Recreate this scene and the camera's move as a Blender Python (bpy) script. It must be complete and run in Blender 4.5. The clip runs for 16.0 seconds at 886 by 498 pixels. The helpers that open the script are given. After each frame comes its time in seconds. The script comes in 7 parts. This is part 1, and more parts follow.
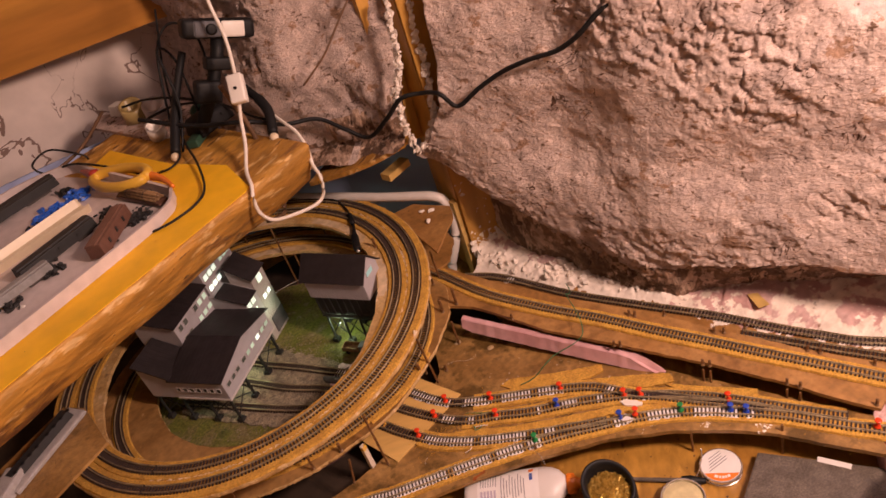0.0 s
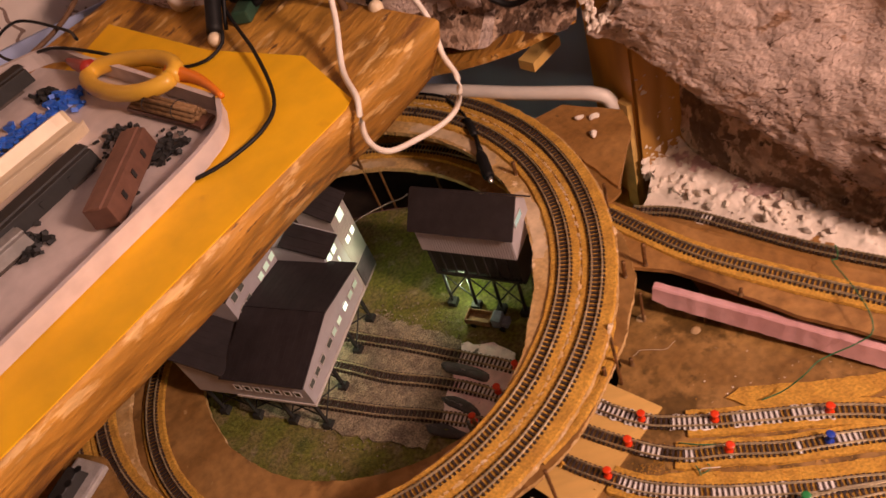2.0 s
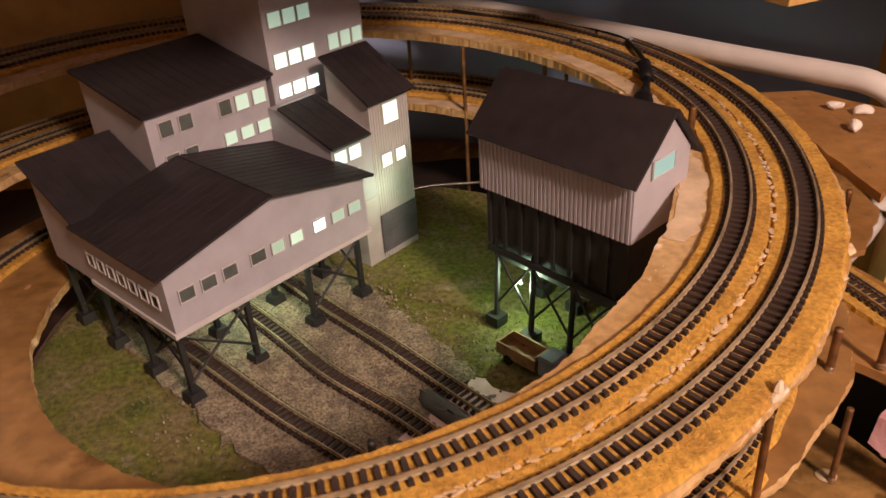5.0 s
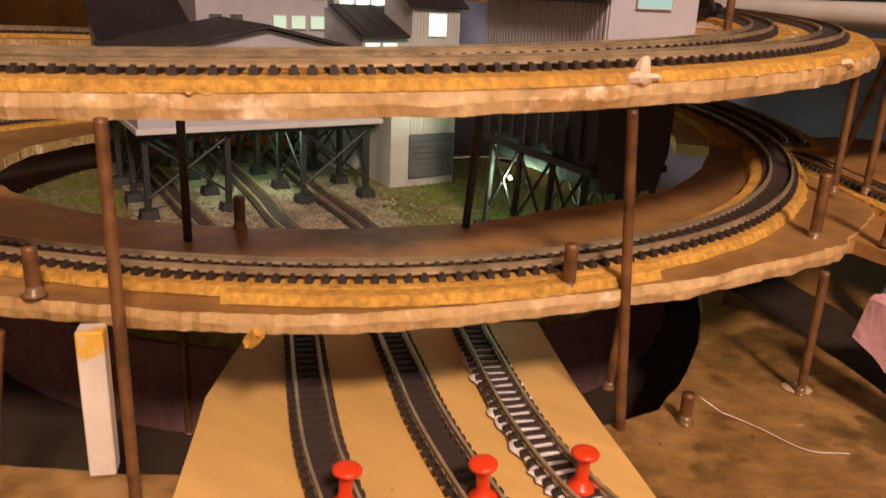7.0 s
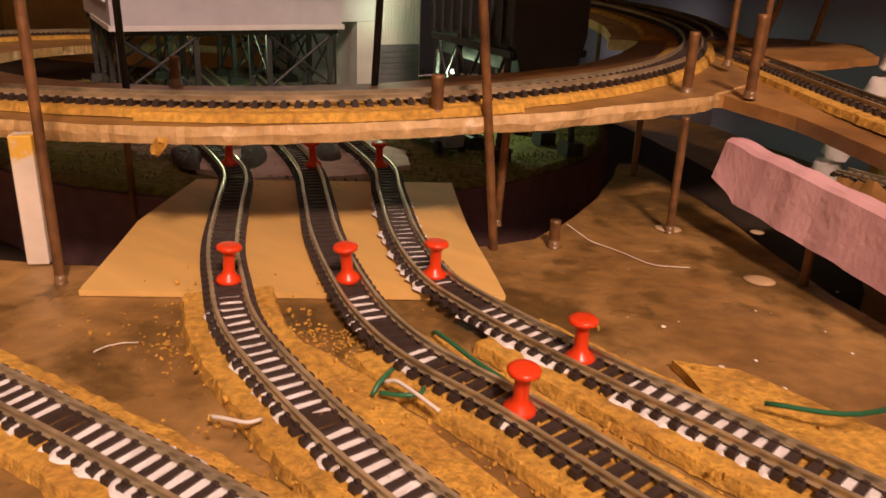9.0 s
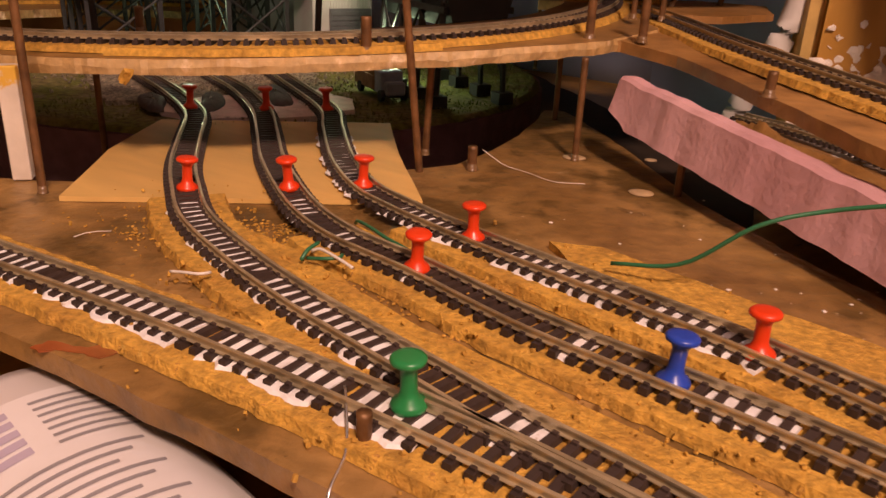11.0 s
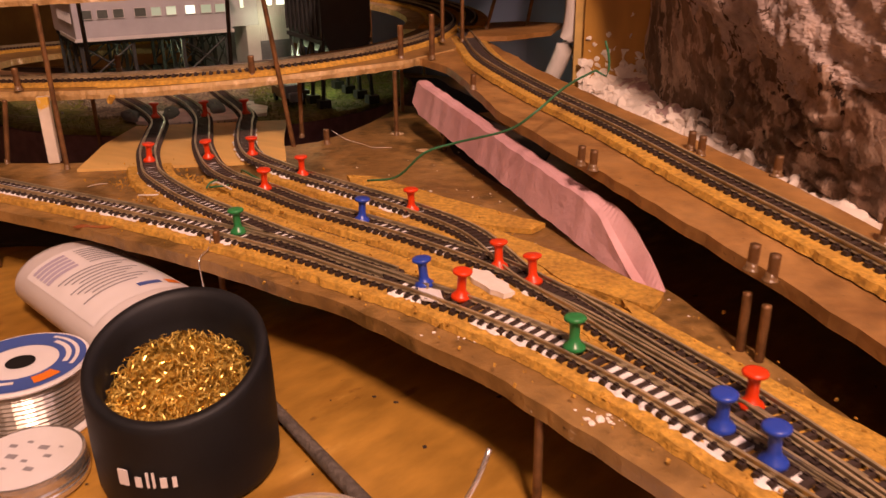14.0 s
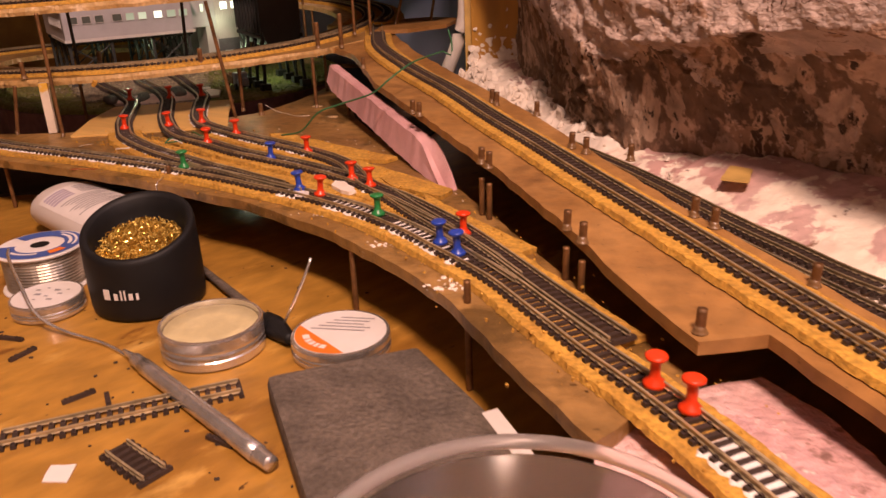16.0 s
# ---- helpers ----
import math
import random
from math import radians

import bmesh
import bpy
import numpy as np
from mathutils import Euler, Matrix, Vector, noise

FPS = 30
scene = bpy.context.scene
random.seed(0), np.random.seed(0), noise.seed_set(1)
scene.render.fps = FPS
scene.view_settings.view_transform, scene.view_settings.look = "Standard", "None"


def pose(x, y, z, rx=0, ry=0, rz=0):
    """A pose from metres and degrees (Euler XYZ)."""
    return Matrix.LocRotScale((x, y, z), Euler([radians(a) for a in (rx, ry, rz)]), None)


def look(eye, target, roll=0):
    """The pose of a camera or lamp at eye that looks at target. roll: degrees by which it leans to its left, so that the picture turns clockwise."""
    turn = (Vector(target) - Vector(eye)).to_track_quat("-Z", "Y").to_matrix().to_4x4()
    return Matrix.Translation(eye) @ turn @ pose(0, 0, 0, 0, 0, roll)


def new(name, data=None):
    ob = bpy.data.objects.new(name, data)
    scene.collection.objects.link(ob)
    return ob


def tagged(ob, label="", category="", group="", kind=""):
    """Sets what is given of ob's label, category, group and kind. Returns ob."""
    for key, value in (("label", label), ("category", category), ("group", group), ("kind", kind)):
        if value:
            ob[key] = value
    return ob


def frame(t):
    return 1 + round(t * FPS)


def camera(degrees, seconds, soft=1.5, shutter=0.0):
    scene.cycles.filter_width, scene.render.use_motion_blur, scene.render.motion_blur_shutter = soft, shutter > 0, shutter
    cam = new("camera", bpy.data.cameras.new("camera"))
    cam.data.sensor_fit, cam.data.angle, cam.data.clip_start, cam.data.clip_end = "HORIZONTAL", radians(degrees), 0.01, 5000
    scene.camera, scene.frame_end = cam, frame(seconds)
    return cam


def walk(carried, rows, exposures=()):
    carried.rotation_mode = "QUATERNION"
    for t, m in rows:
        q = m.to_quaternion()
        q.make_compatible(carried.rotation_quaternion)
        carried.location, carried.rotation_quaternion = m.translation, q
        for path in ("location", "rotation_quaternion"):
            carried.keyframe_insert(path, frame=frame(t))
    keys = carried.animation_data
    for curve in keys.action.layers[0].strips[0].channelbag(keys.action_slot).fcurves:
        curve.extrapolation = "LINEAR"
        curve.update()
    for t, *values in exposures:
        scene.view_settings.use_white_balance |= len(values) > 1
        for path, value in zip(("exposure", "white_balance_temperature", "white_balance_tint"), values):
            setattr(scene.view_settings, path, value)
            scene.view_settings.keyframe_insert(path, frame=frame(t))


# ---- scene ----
from mathutils import geometry

cam = camera(59.1, 16.0, shutter=0.3)
PATH = [
    (0, pose(-0.3934, -0.5981, 0.8073, 52.50, 15.43, -30.92)),
    (0.5, pose(-0.4143, -0.5624, 0.7836, 51.40, 15.33, -30.09)),
    (1, pose(-0.3998, -0.4631, 0.7494, 49.15, 15.00, -29.55)),
    (1.5, pose(-0.3739, -0.3021, 0.7115, 46.39, 14.14, -28.86)),
    (2, pose(-0.3922, -0.1685, 0.6803, 41.65, 15.56, -30.63)),
    (2.5, pose(-0.4027, -0.0764, 0.6357, 38.42, 14.77, -32.77)),
    (3, pose(-0.4029, -0.0342, 0.5897, 38.35, 12.59, -32.84)),
    (3.5, pose(-0.4032, -0.0093, 0.5337, 40.36, 10.67, -30.15)),
    (3.7, pose(-0.3999, -0.0047, 0.5053, 41.76, 10.08, -28.13)),
    (5.8, pose(-0.2707, -0.0300, 0.2059, 69.06, -1.50, 5.57)),
    (6, pose(-0.2596, -0.0283, 0.1887, 70.71, -1.88, 7.14)),
    (6.5, pose(-0.2296, -0.0358, 0.1512, 72.42, -2.33, 10.74)),
    (7, pose(-0.2074, -0.0435, 0.1320, 71.81, -2.59, 11.86)),
    (7.5, pose(-0.1964, -0.0545, 0.1164, 70.88, -3.15, 12.55)),
    (8, pose(-0.1773, -0.0623, 0.1109, 70.43, -2.76, 13.00)),
    (8.5, pose(-0.1614, -0.0710, 0.1073, 69.86, -2.24, 13.81)),
    (9, pose(-0.1472, -0.0812, 0.1022, 69.25, -2.18, 14.05)),
    (9.5, pose(-0.1355, -0.0930, 0.0949, 68.57, -2.19, 14.03)),
    (10, pose(-0.1280, -0.1043, 0.0911, 67.94, -2.23, 13.60)),
    (10.2, pose(-0.1263, -0.1065, 0.0870, 68.03, -2.37, 13.46)),
    (12.5, pose(-0.0622, -0.2134, 0.1221, 68.12, -1.50, 9.04)),
    (13, pose(-0.0308, -0.2468, 0.1248, 68.29, -0.94, 9.13)),
    (13.5, pose(-0.0076, -0.2877, 0.1287, 68.36, -0.03, 9.93)),
    (14, pose(0.0151, -0.3228, 0.1339, 68.46, 0.75, 10.77)),
    (14.5, pose(0.0425, -0.3610, 0.1372, 68.60, 1.39, 11.27)),
    (15, pose(0.0730, -0.4036, 0.1410, 68.64, 1.67, 11.04)),
    (15.5, pose(0.1001, -0.4453, 0.1458, 68.57, 1.83, 10.50)),
    (16, pose(0.1237, -0.4862, 0.1480, 68.23, 2.06, 9.65)),
]
EXPOSURES = [(0.0, -0.12, 6500, 10), (1.5, -0.02, 6900, 13), (3.5, 0.15, 6500, 4), (6.0, 0.36, 5950, -2), (7.0, 0.30, 6100, -4), (9.0, 0.14, 6650, 4), (10.2, 0.02, 6700, 6), (12.5, -0.08, 7050, 17), (13.5, -0.08, 7150, 18), (15.0, -0.12, 7500, 20), (16.0, -0.07, 6800, 12)]
walk(cam, PATH, EXPOSURES)

# ---- world and light ----
world = bpy.data.worlds.new("world")
scene.world = world
world.use_nodes = True
world.node_tree.nodes["Background"].inputs[0].default_value = (1.0, 0.70, 0.52, 1)
world.node_tree.nodes["Background"].inputs[1].default_value = 0.27


def bulb(name, at, watts, colour, size):
    lamp = bpy.data.lights.new(name, "POINT")
    lamp.energy, lamp.color, lamp.shadow_soft_size = watts, colour, size
    ob = new(name, lamp)
    ob.location = at
    return ob


bulb("ceiling_lamp", (0.28, -0.80, 1.02), 88.0, (1.0, 0.64, 0.515), 0.10)


# ---- materials ----
def mixed(n, l, fac, a, colour):
    mx = n.new("ShaderNodeMix")
    mx.data_type = "RGBA"
    l.new(fac, mx.inputs["Factor"])
    l.new(a, mx.inputs["A"])
    mx.inputs["B"].default_value = (*colour, 1)
    return mx.outputs["Result"]


def material(name, colour, rough=0.7, metal=0.0, var=0.25, scale=60.0, bump=0.15, second=None, spots=None, bump_scale=None, coords="Object", stretch=None, relief=0.002, cracks=None):
    """A surface with grain and stains at two scales; second: a colour mixed in by large stains; spots: (colour, scale, threshold)."""
    m = bpy.data.materials.new(name)
    m.use_nodes = True
    t = m.node_tree
    n, l = t.nodes, t.links
    b = n["Principled BSDF"]
    b.inputs["Roughness"].default_value, b.inputs["Metallic"].default_value = rough, metal
    co = n.new("ShaderNodeTexCoord")
    src = co.outputs[coords]
    if stretch:
        mp = n.new("ShaderNodeMapping")
        mp.vector_type = "TEXTURE"
        mp.inputs["Rotation"].default_value[2] = radians(-stretch[0])
        mp.inputs["Scale"].default_value = [1 / c for c in stretch[1]]
        l.new(src, mp.inputs["Vector"])
        src = mp.outputs["Vector"]
    fine = n.new("ShaderNodeTexNoise")
    fine.inputs["Scale"].default_value, fine.inputs["Detail"].default_value = scale, 6
    l.new(src, fine.inputs["Vector"])
    big = n.new("ShaderNodeTexNoise")
    big.inputs["Scale"].default_value, big.inputs["Detail"].default_value = scale / 7, 4
    l.new(src, big.inputs["Vector"])
    ramp = n.new("ShaderNodeMapRange")
    ramp.inputs["From Min"].default_value, ramp.inputs["From Max"].default_value = 0.3, 0.7
    ramp.inputs["To Min"].default_value, ramp.inputs["To Max"].default_value = 1 - var, 1 + var
    l.new(fine.outputs["Fac"], ramp.inputs["Value"])
    base = n.new("ShaderNodeMix")
    base.data_type = "RGBA"
    base.inputs["A"].default_value = (*colour, 1)
    base.inputs["B"].default_value = (*(second or tuple(c * (1 - var) for c in colour)), 1)
    st = n.new("ShaderNodeMapRange")
    st.inputs["From Min"].default_value, st.inputs["From Max"].default_value = 0.42, 0.62
    l.new(big.outputs["Fac"], st.inputs["Value"])
    l.new(st.outputs["Result"], base.inputs["Factor"])
    out = base.outputs["Result"]
    for colour2, size, edge, soft in spots or ():
        sn = n.new("ShaderNodeTexNoise")
        sn.inputs["Scale"].default_value, sn.inputs["Detail"].default_value, sn.inputs["Roughness"].default_value = size, 8, 0.60
        l.new(src, sn.inputs["Vector"])
        sm = n.new("ShaderNodeMapRange")
        sm.inputs["From Min"].default_value, sm.inputs["From Max"].default_value = edge, edge + soft
        l.new(sn.outputs["Fac"], sm.inputs["Value"])
        out = mixed(n, l, sm.outputs["Result"], out, colour2)
    if cracks:
        cn = n.new("ShaderNodeTexNoise")
        cn.inputs["Scale"].default_value, cn.inputs["Detail"].default_value, cn.inputs["Distortion"].default_value = cracks[1], 4, 0.8
        l.new(src, cn.inputs["Vector"])
        sub = n.new("ShaderNodeMath")
        sub.operation = "SUBTRACT"
        sub.inputs[1].default_value = 0.5
        l.new(cn.outputs["Fac"], sub.inputs[0])
        ab = n.new("ShaderNodeMath")
        ab.operation = "ABSOLUTE"
        l.new(sub.outputs[0], ab.inputs[0])
        mask = n.new("ShaderNodeMath")
        mask.operation = "MULTIPLY_ADD"
        mask.inputs[1].default_value, mask.inputs[2].default_value = 0.055, -0.0255
        l.new(big.outputs["Fac"], mask.inputs[0])
        near = n.new("ShaderNodeMath")
        near.operation = "LESS_THAN"
        l.new(ab.outputs[0], near.inputs[0])
        l.new(mask.outputs[0], near.inputs[1])
        out = mixed(n, l, near.outputs[0], out, cracks[0])
    mul = n.new("ShaderNodeVectorMath")
    mul.operation = "MULTIPLY"
    l.new(out, mul.inputs[0])
    l.new(ramp.outputs["Result"], mul.inputs[1])
    l.new(mul.outputs["Vector"], b.inputs["Base Color"])
    if bump:
        bp = n.new("ShaderNodeBump")
        bp.inputs["Strength"].default_value, bp.inputs["Distance"].default_value = bump, relief
        bn = n.new("ShaderNodeTexNoise")
        bn.inputs["Scale"].default_value, bn.inputs["Detail"].default_value = bump_scale or scale * 2, 8
        l.new(src, bn.inputs["Vector"])
        l.new(bn.outputs["Fac"], bp.inputs["Height"])
        l.new(bp.outputs["Normal"], b.inputs["Normal"])
    return m


hardboard_light = material("hardboard_light", (0.290, 0.142, 0.040), 0.5, var=0.22, scale=110, second=(0.36, 0.190, 0.062), spots=(((0.205, 0.098, 0.030), 13, 0.56, 0.12), ((0.16, 0.082, 0.024), 300, 0.66, 0.04), ((0.46, 0.290, 0.140), 48, 0.70, 0.05), ((0.105, 0.052, 0.016), 70, 0.71, 0.03)), bump=0.25)
hardboard = material("hardboard", (0.225, 0.122, 0.037), 0.40, var=0.28, scale=110, second=(0.34, 0.196, 0.066), spots=(((0.120, 0.068, 0.019), 13, 0.53, 0.07), ((0.15, 0.085, 0.024), 40, 0.575, 0.06), ((0.11, 0.058, 0.018), 300, 0.66, 0.03), ((0.50, 0.36, 0.22), 95, 0.70, 0.02)), bump=0.4)
cork = material("cork", (0.58, 0.322, 0.052), 0.9, var=0.34, scale=420, bump=0.6, second=(0.46, 0.245, 0.040), bump_scale=900, relief=0.0015, spots=(((0.33, 0.16, 0.035), 420, 0.63, 0.05), ((0.46, 0.24, 0.045), 60, 0.60, 0.1), ((0.68, 0.42, 0.09), 300, 0.64, 0.05)))
sleeper_brown = material("sleeper_brown", (0.045, 0.028, 0.022), 0.6, var=0.25, scale=200, bump=0.1)
rail_metal = material("rail_metal", (0.56, 0.46, 0.29), 0.30, 0.55, var=0.3, scale=120, bump=0.05)
rod_rust = material("rod_rust", (0.215, 0.105, 0.040), 0.5, 0.4, var=0.4, scale=150, bump=0.3)
bench_wood = material("bench_wood", (0.415, 0.215, 0.040), 0.34, var=0.22, scale=120, second=(0.32, 0.158, 0.028), spots=(((0.29, 0.138, 0.025), 20, 0.52, 0.12), ((0.50, 0.295, 0.075), 30, 0.60, 0.08), ((0.20, 0.085, 0.018), 46, 0.635, 0.05), ((0.08, 0.034, 0.010), 130, 0.69, 0.02)), stretch=(35, (1.0, 0.42, 1.0)), bump=0.14)
plywood = material("plywood", (0.736, 0.470, 0.149), 0.65, var=0.12, scale=70, second=(0.644, 0.393, 0.117), stretch=(20, (0.25, 1.0, 1.0)), spots=(((0.460, 0.262, 0.078), 60, 0.72, 0.04),))
foam_pink = material("foam_pink", (0.70, 0.415, 0.435), 0.85, var=0.10, scale=60, bump=0.30, bump_scale=330, relief=0.0016, second=(0.58, 0.31, 0.33))
rock = material("rock", (0.55, 0.435, 0.385), 0.95, var=0.26, scale=60, bump=0.7, second=(0.46, 0.365, 0.33), bump_scale=230, relief=0.005, spots=(((0.30, 0.19, 0.13), 30, 0.60, 0.03), ((0.61, 0.49, 0.435), 34, 0.55, 0.05), ((0.16, 0.095, 0.06), 75, 0.635, 0.015), ((0.20, 0.13, 0.095), 210, 0.655, 0.04)), stretch=(0, (1.0, 1.0, 1.5)), cracks=((0.10, 0.055, 0.035), 22))
# flaking brown rock, with the shade under the lip mixed into its colour
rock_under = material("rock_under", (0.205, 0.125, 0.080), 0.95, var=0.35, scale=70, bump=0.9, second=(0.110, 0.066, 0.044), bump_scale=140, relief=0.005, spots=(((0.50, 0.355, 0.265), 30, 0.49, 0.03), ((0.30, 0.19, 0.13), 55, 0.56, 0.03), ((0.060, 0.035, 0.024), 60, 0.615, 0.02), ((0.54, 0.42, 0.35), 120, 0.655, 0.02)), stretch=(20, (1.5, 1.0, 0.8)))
plaster = material("plaster", (0.62, 0.44, 0.42), 0.9, var=0.18, scale=60, bump=0.8, second=(0.52, 0.31, 0.29), spots=(((0.86, 0.76, 0.66), 22, 0.475, 0.04), ((0.88, 0.79, 0.70), 70, 0.58, 0.04), ((0.30, 0.17, 0.12), 36, 0.66, 0.04), ((0.14, 0.08, 0.06), 110, 0.70, 0.03)))
post_wood = material("post_wood", (0.60, 0.33, 0.070), 0.42, var=0.3, scale=30, second=(0.42, 0.21, 0.040), stretch=(0, (1.0, 1.0, 0.2)), spots=(((0.80, 0.70, 0.58), 45, 0.72, 0.03),))
beam_wood = material("beam_wood", (0.50, 0.255, 0.042), 0.6, var=0.35, scale=70, second=(0.37, 0.180, 0.030), stretch=(-27, (0.34, 1.0, 1.0)), bump=0.7, relief=0.004, spots=(((0.17, 0.075, 0.018), 26, 0.545, 0.08), ((0.10, 0.045, 0.014), 70, 0.62, 0.04), ((0.66, 0.42, 0.16), 55, 0.585, 0.05)))
yellow_card = material("yellow_card", (0.90, 0.50, 0.010), 0.6, var=0.10, scale=30, spots=(((0.62, 0.27, 0.012), 16, 0.60, 0.15), ((0.25, 0.11, 0.02), 130, 0.73, 0.02)))
wall_blue = material("wall_blue", (0.44, 0.54, 0.84), 0.8, var=0.1, scale=6)
# grey of the unseen room shell, set by how much light it bounces
wall_bounce = material("wall_bounce", (0.22, 0.20, 0.19), 0.9, var=0.1, scale=10)
grass_green = material("grass_green", (0.135, 0.142, 0.022), 0.95, var=0.45, scale=250, bump=0.7, second=(0.17, 0.14, 0.05), spots=(((0.22, 0.18, 0.10), 45, 0.56, 0.1), ((0.06, 0.075, 0.015), 30, 0.60, 0.1)))
grey_siding = material("grey_siding", (0.40, 0.385, 0.41), 0.7, var=0.08, scale=60)
roof_black = material("roof_black", (0.022, 0.017, 0.019), 0.6, var=0.3, scale=90)
timber_black = material("timber_black", (0.02, 0.02, 0.02), 0.6, var=0.2, scale=90)
pin_red = material("pin_red", (0.75, 0.05, 0.01), 0.3, var=0.03, scale=60, bump=0)
pin_blue = material("pin_blue", (0.02, 0.06, 0.42), 0.3, var=0.03, scale=60, bump=0)
pin_green = material("pin_green", (0.02, 0.22, 0.06), 0.3, var=0.03, scale=60, bump=0)


foam_torn = material("foam_torn", (0.64, 0.38, 0.38), 0.9, var=0.2, scale=160, bump=0.9, bump_scale=260, relief=0.003, second=(0.72, 0.50, 0.47), spots=(((0.34, 0.19, 0.17), 70, 0.62, 0.05), ((0.80, 0.66, 0.60), 130, 0.62, 0.05)))
shade_brown = material("shade_brown", (0.040, 0.024, 0.014), 0.8, var=0.3, scale=40, bump=0.2)
# pink foam darkened in its colour for the shade under the helix
foam_shaded = material("foam_shaded", (0.17, 0.085, 0.085), 0.85, var=0.2, scale=120, bump=0.3)
deck_brown = material("deck_brown", (0.36, 0.205, 0.075), 0.33, var=0.25, scale=90, bump=0.12, second=(0.25, 0.130, 0.042), spots=(((0.13, 0.062, 0.020), 22, 0.57, 0.12), ((0.50, 0.33, 0.16), 60, 0.66, 0.06)))
helix_deck = material("helix_deck", (0.57, 0.385, 0.175), 0.55, var=0.20, scale=240, bump=0.25, second=(0.45, 0.275, 0.100), spots=(((0.76, 0.60, 0.40), 60, 0.60, 0.10), ((0.12, 0.058, 0.02), 32, 0.63, 0.08)))
plaster_white = material("plaster_white", (0.84, 0.76, 0.68), 0.9, var=0.1, scale=80, bump=0.5)
dark_panel = material("dark_panel", (0.54, 0.355, 0.115), 0.55, var=0.3, scale=20, bump=0.1, second=(0.33, 0.20, 0.058))
wall_plaster = material("wall_plaster", (0.84, 0.74, 0.68), 0.9, var=0.10, scale=20, bump=0.4, cracks=((0.26, 0.18, 0.15), 9))
plank_wood = material("plank_wood", (0.64, 0.31, 0.055), 0.4, var=0.2, scale=40, second=(0.44, 0.19, 0.035), bump=0.1, stretch=(12, (0.12, 1.0, 1.0)), spots=(((0.16, 0.06, 0.02), 18, 0.68, 0.05),))
tray_plastic = material("tray_plastic", (0.62, 0.54, 0.52), 0.5, var=0.10, scale=60, bump=0.1)
wagon_brown = material("wagon_brown", (0.155, 0.072, 0.048), 0.5, var=0.15, scale=150, bump=0.05)
wagon_grey = material("wagon_grey", (0.28, 0.27, 0.26), 0.5, var=0.15, scale=150, bump=0.05)
cream_plastic = material("cream_plastic", (0.72, 0.60, 0.42), 0.4, var=0.06, scale=60, bump=0.02)
log_brown = material("log_brown", (0.25, 0.14, 0.062), 0.8, var=0.3, scale=200, bump=0.4)
blue_plastic = material("blue_plastic", (0.03, 0.14, 0.62), 0.35, var=0.1, scale=60, bump=0.02)
yellow_plastic = material("yellow_plastic", (0.72, 0.42, 0.05), 0.35, var=0.06, scale=60, bump=0.02)
tape_olive = material("tape_olive", (0.42, 0.32, 0.13), 0.3, var=0.1, scale=60, bump=0.05)
orange_plastic = material("orange_plastic", (0.82, 0.22, 0.02), 0.35, var=0.06, scale=60, bump=0.02)
red_plastic = material("red_plastic", (0.34, 0.03, 0.02), 0.35, var=0.06, scale=60, bump=0.02)
rubber_black = material("rubber_black", (0.009, 0.009, 0.010), 0.55, var=0.2, scale=90, bump=0.05)
rubber_black.node_tree.nodes["Principled BSDF"].inputs["Specular IOR Level"].default_value = 0.28
cord_brown = material("cord_brown", (0.15, 0.08, 0.04), 0.6, var=0.2, scale=90, bump=0.1)
white_cord = material("white_cord", (0.78, 0.72, 0.64), 0.5, var=0.08, scale=50, bump=0.03)
white_plastic = material("white_plastic", (0.80, 0.76, 0.70), 0.4, var=0.05, scale=50, bump=0.03)
grey_plastic = material("grey_plastic", (0.36, 0.35, 0.35), 0.4, var=0.08, scale=50, bump=0.03)
green_dark = material("green_dark", (0.03, 0.08, 0.05), 0.45, var=0.15, scale=50, bump=0.03)
grey_foam = material("grey_foam", (0.35, 0.33, 0.32), 0.9, var=0.12, scale=150, bump=0.3)
white_conduit = material("white_conduit", (0.74, 0.70, 0.66), 0.45, var=0.08, scale=40, bump=0.03)
yellow_wood = material("yellow_wood", (0.660, 0.432, 0.136), 0.65, var=0.12, scale=90, bump=0.1)
bare_metal = material("bare_metal", (0.80, 0.77, 0.73), 0.24, 0.85, var=0.15, scale=120, bump=0.06)
filler_white = material("filler_white", (0.84, 0.81, 0.79), 0.8, var=0.1, scale=150, bump=0.4, spots=(((0.40, 0.26, 0.12), 120, 0.64, 0.06),))
gravel_grey = material("gravel_grey", (0.33, 0.275, 0.185), 0.95, var=0.6, scale=600, bump=0.8, second=(0.20, 0.165, 0.12))
coal_black = material("coal_black", (0.02, 0.02, 0.022), 0.6, var=0.4, scale=400, bump=0.8)
brass_wool_gold = material("brass_wool_gold", (0.86, 0.60, 0.14), 0.25, 0.6, var=0.25, scale=200, bump=0.05)
flux_cream = material("flux_cream", (0.62, 0.53, 0.30), 0.28, var=0.12, scale=120, bump=0.2)
label_lilac = material("label_lilac", (0.46, 0.40, 0.50), 0.5, var=0.05, scale=60, bump=0)
label_grey = material("label_grey", (0.30, 0.28, 0.29), 0.5, var=0.05, scale=60, bump=0)
label_orange = material("label_orange", (0.80, 0.20, 0.02), 0.5, var=0.05, scale=60, bump=0)
label_blue = material("label_blue", (0.05, 0.10, 0.34), 0.5, var=0.05, scale=60, bump=0)
label_white = material("label_white", (0.76, 0.72, 0.70), 0.5, var=0.04, scale=60, bump=0)
pad_grey = material("pad_grey", (0.135, 0.108, 0.086), 0.8, var=0.3, scale=420, bump=0.8, bump_scale=400)
wire_green = material("wire_green", (0.03, 0.16, 0.07), 0.4, var=0.05, scale=60, bump=0)
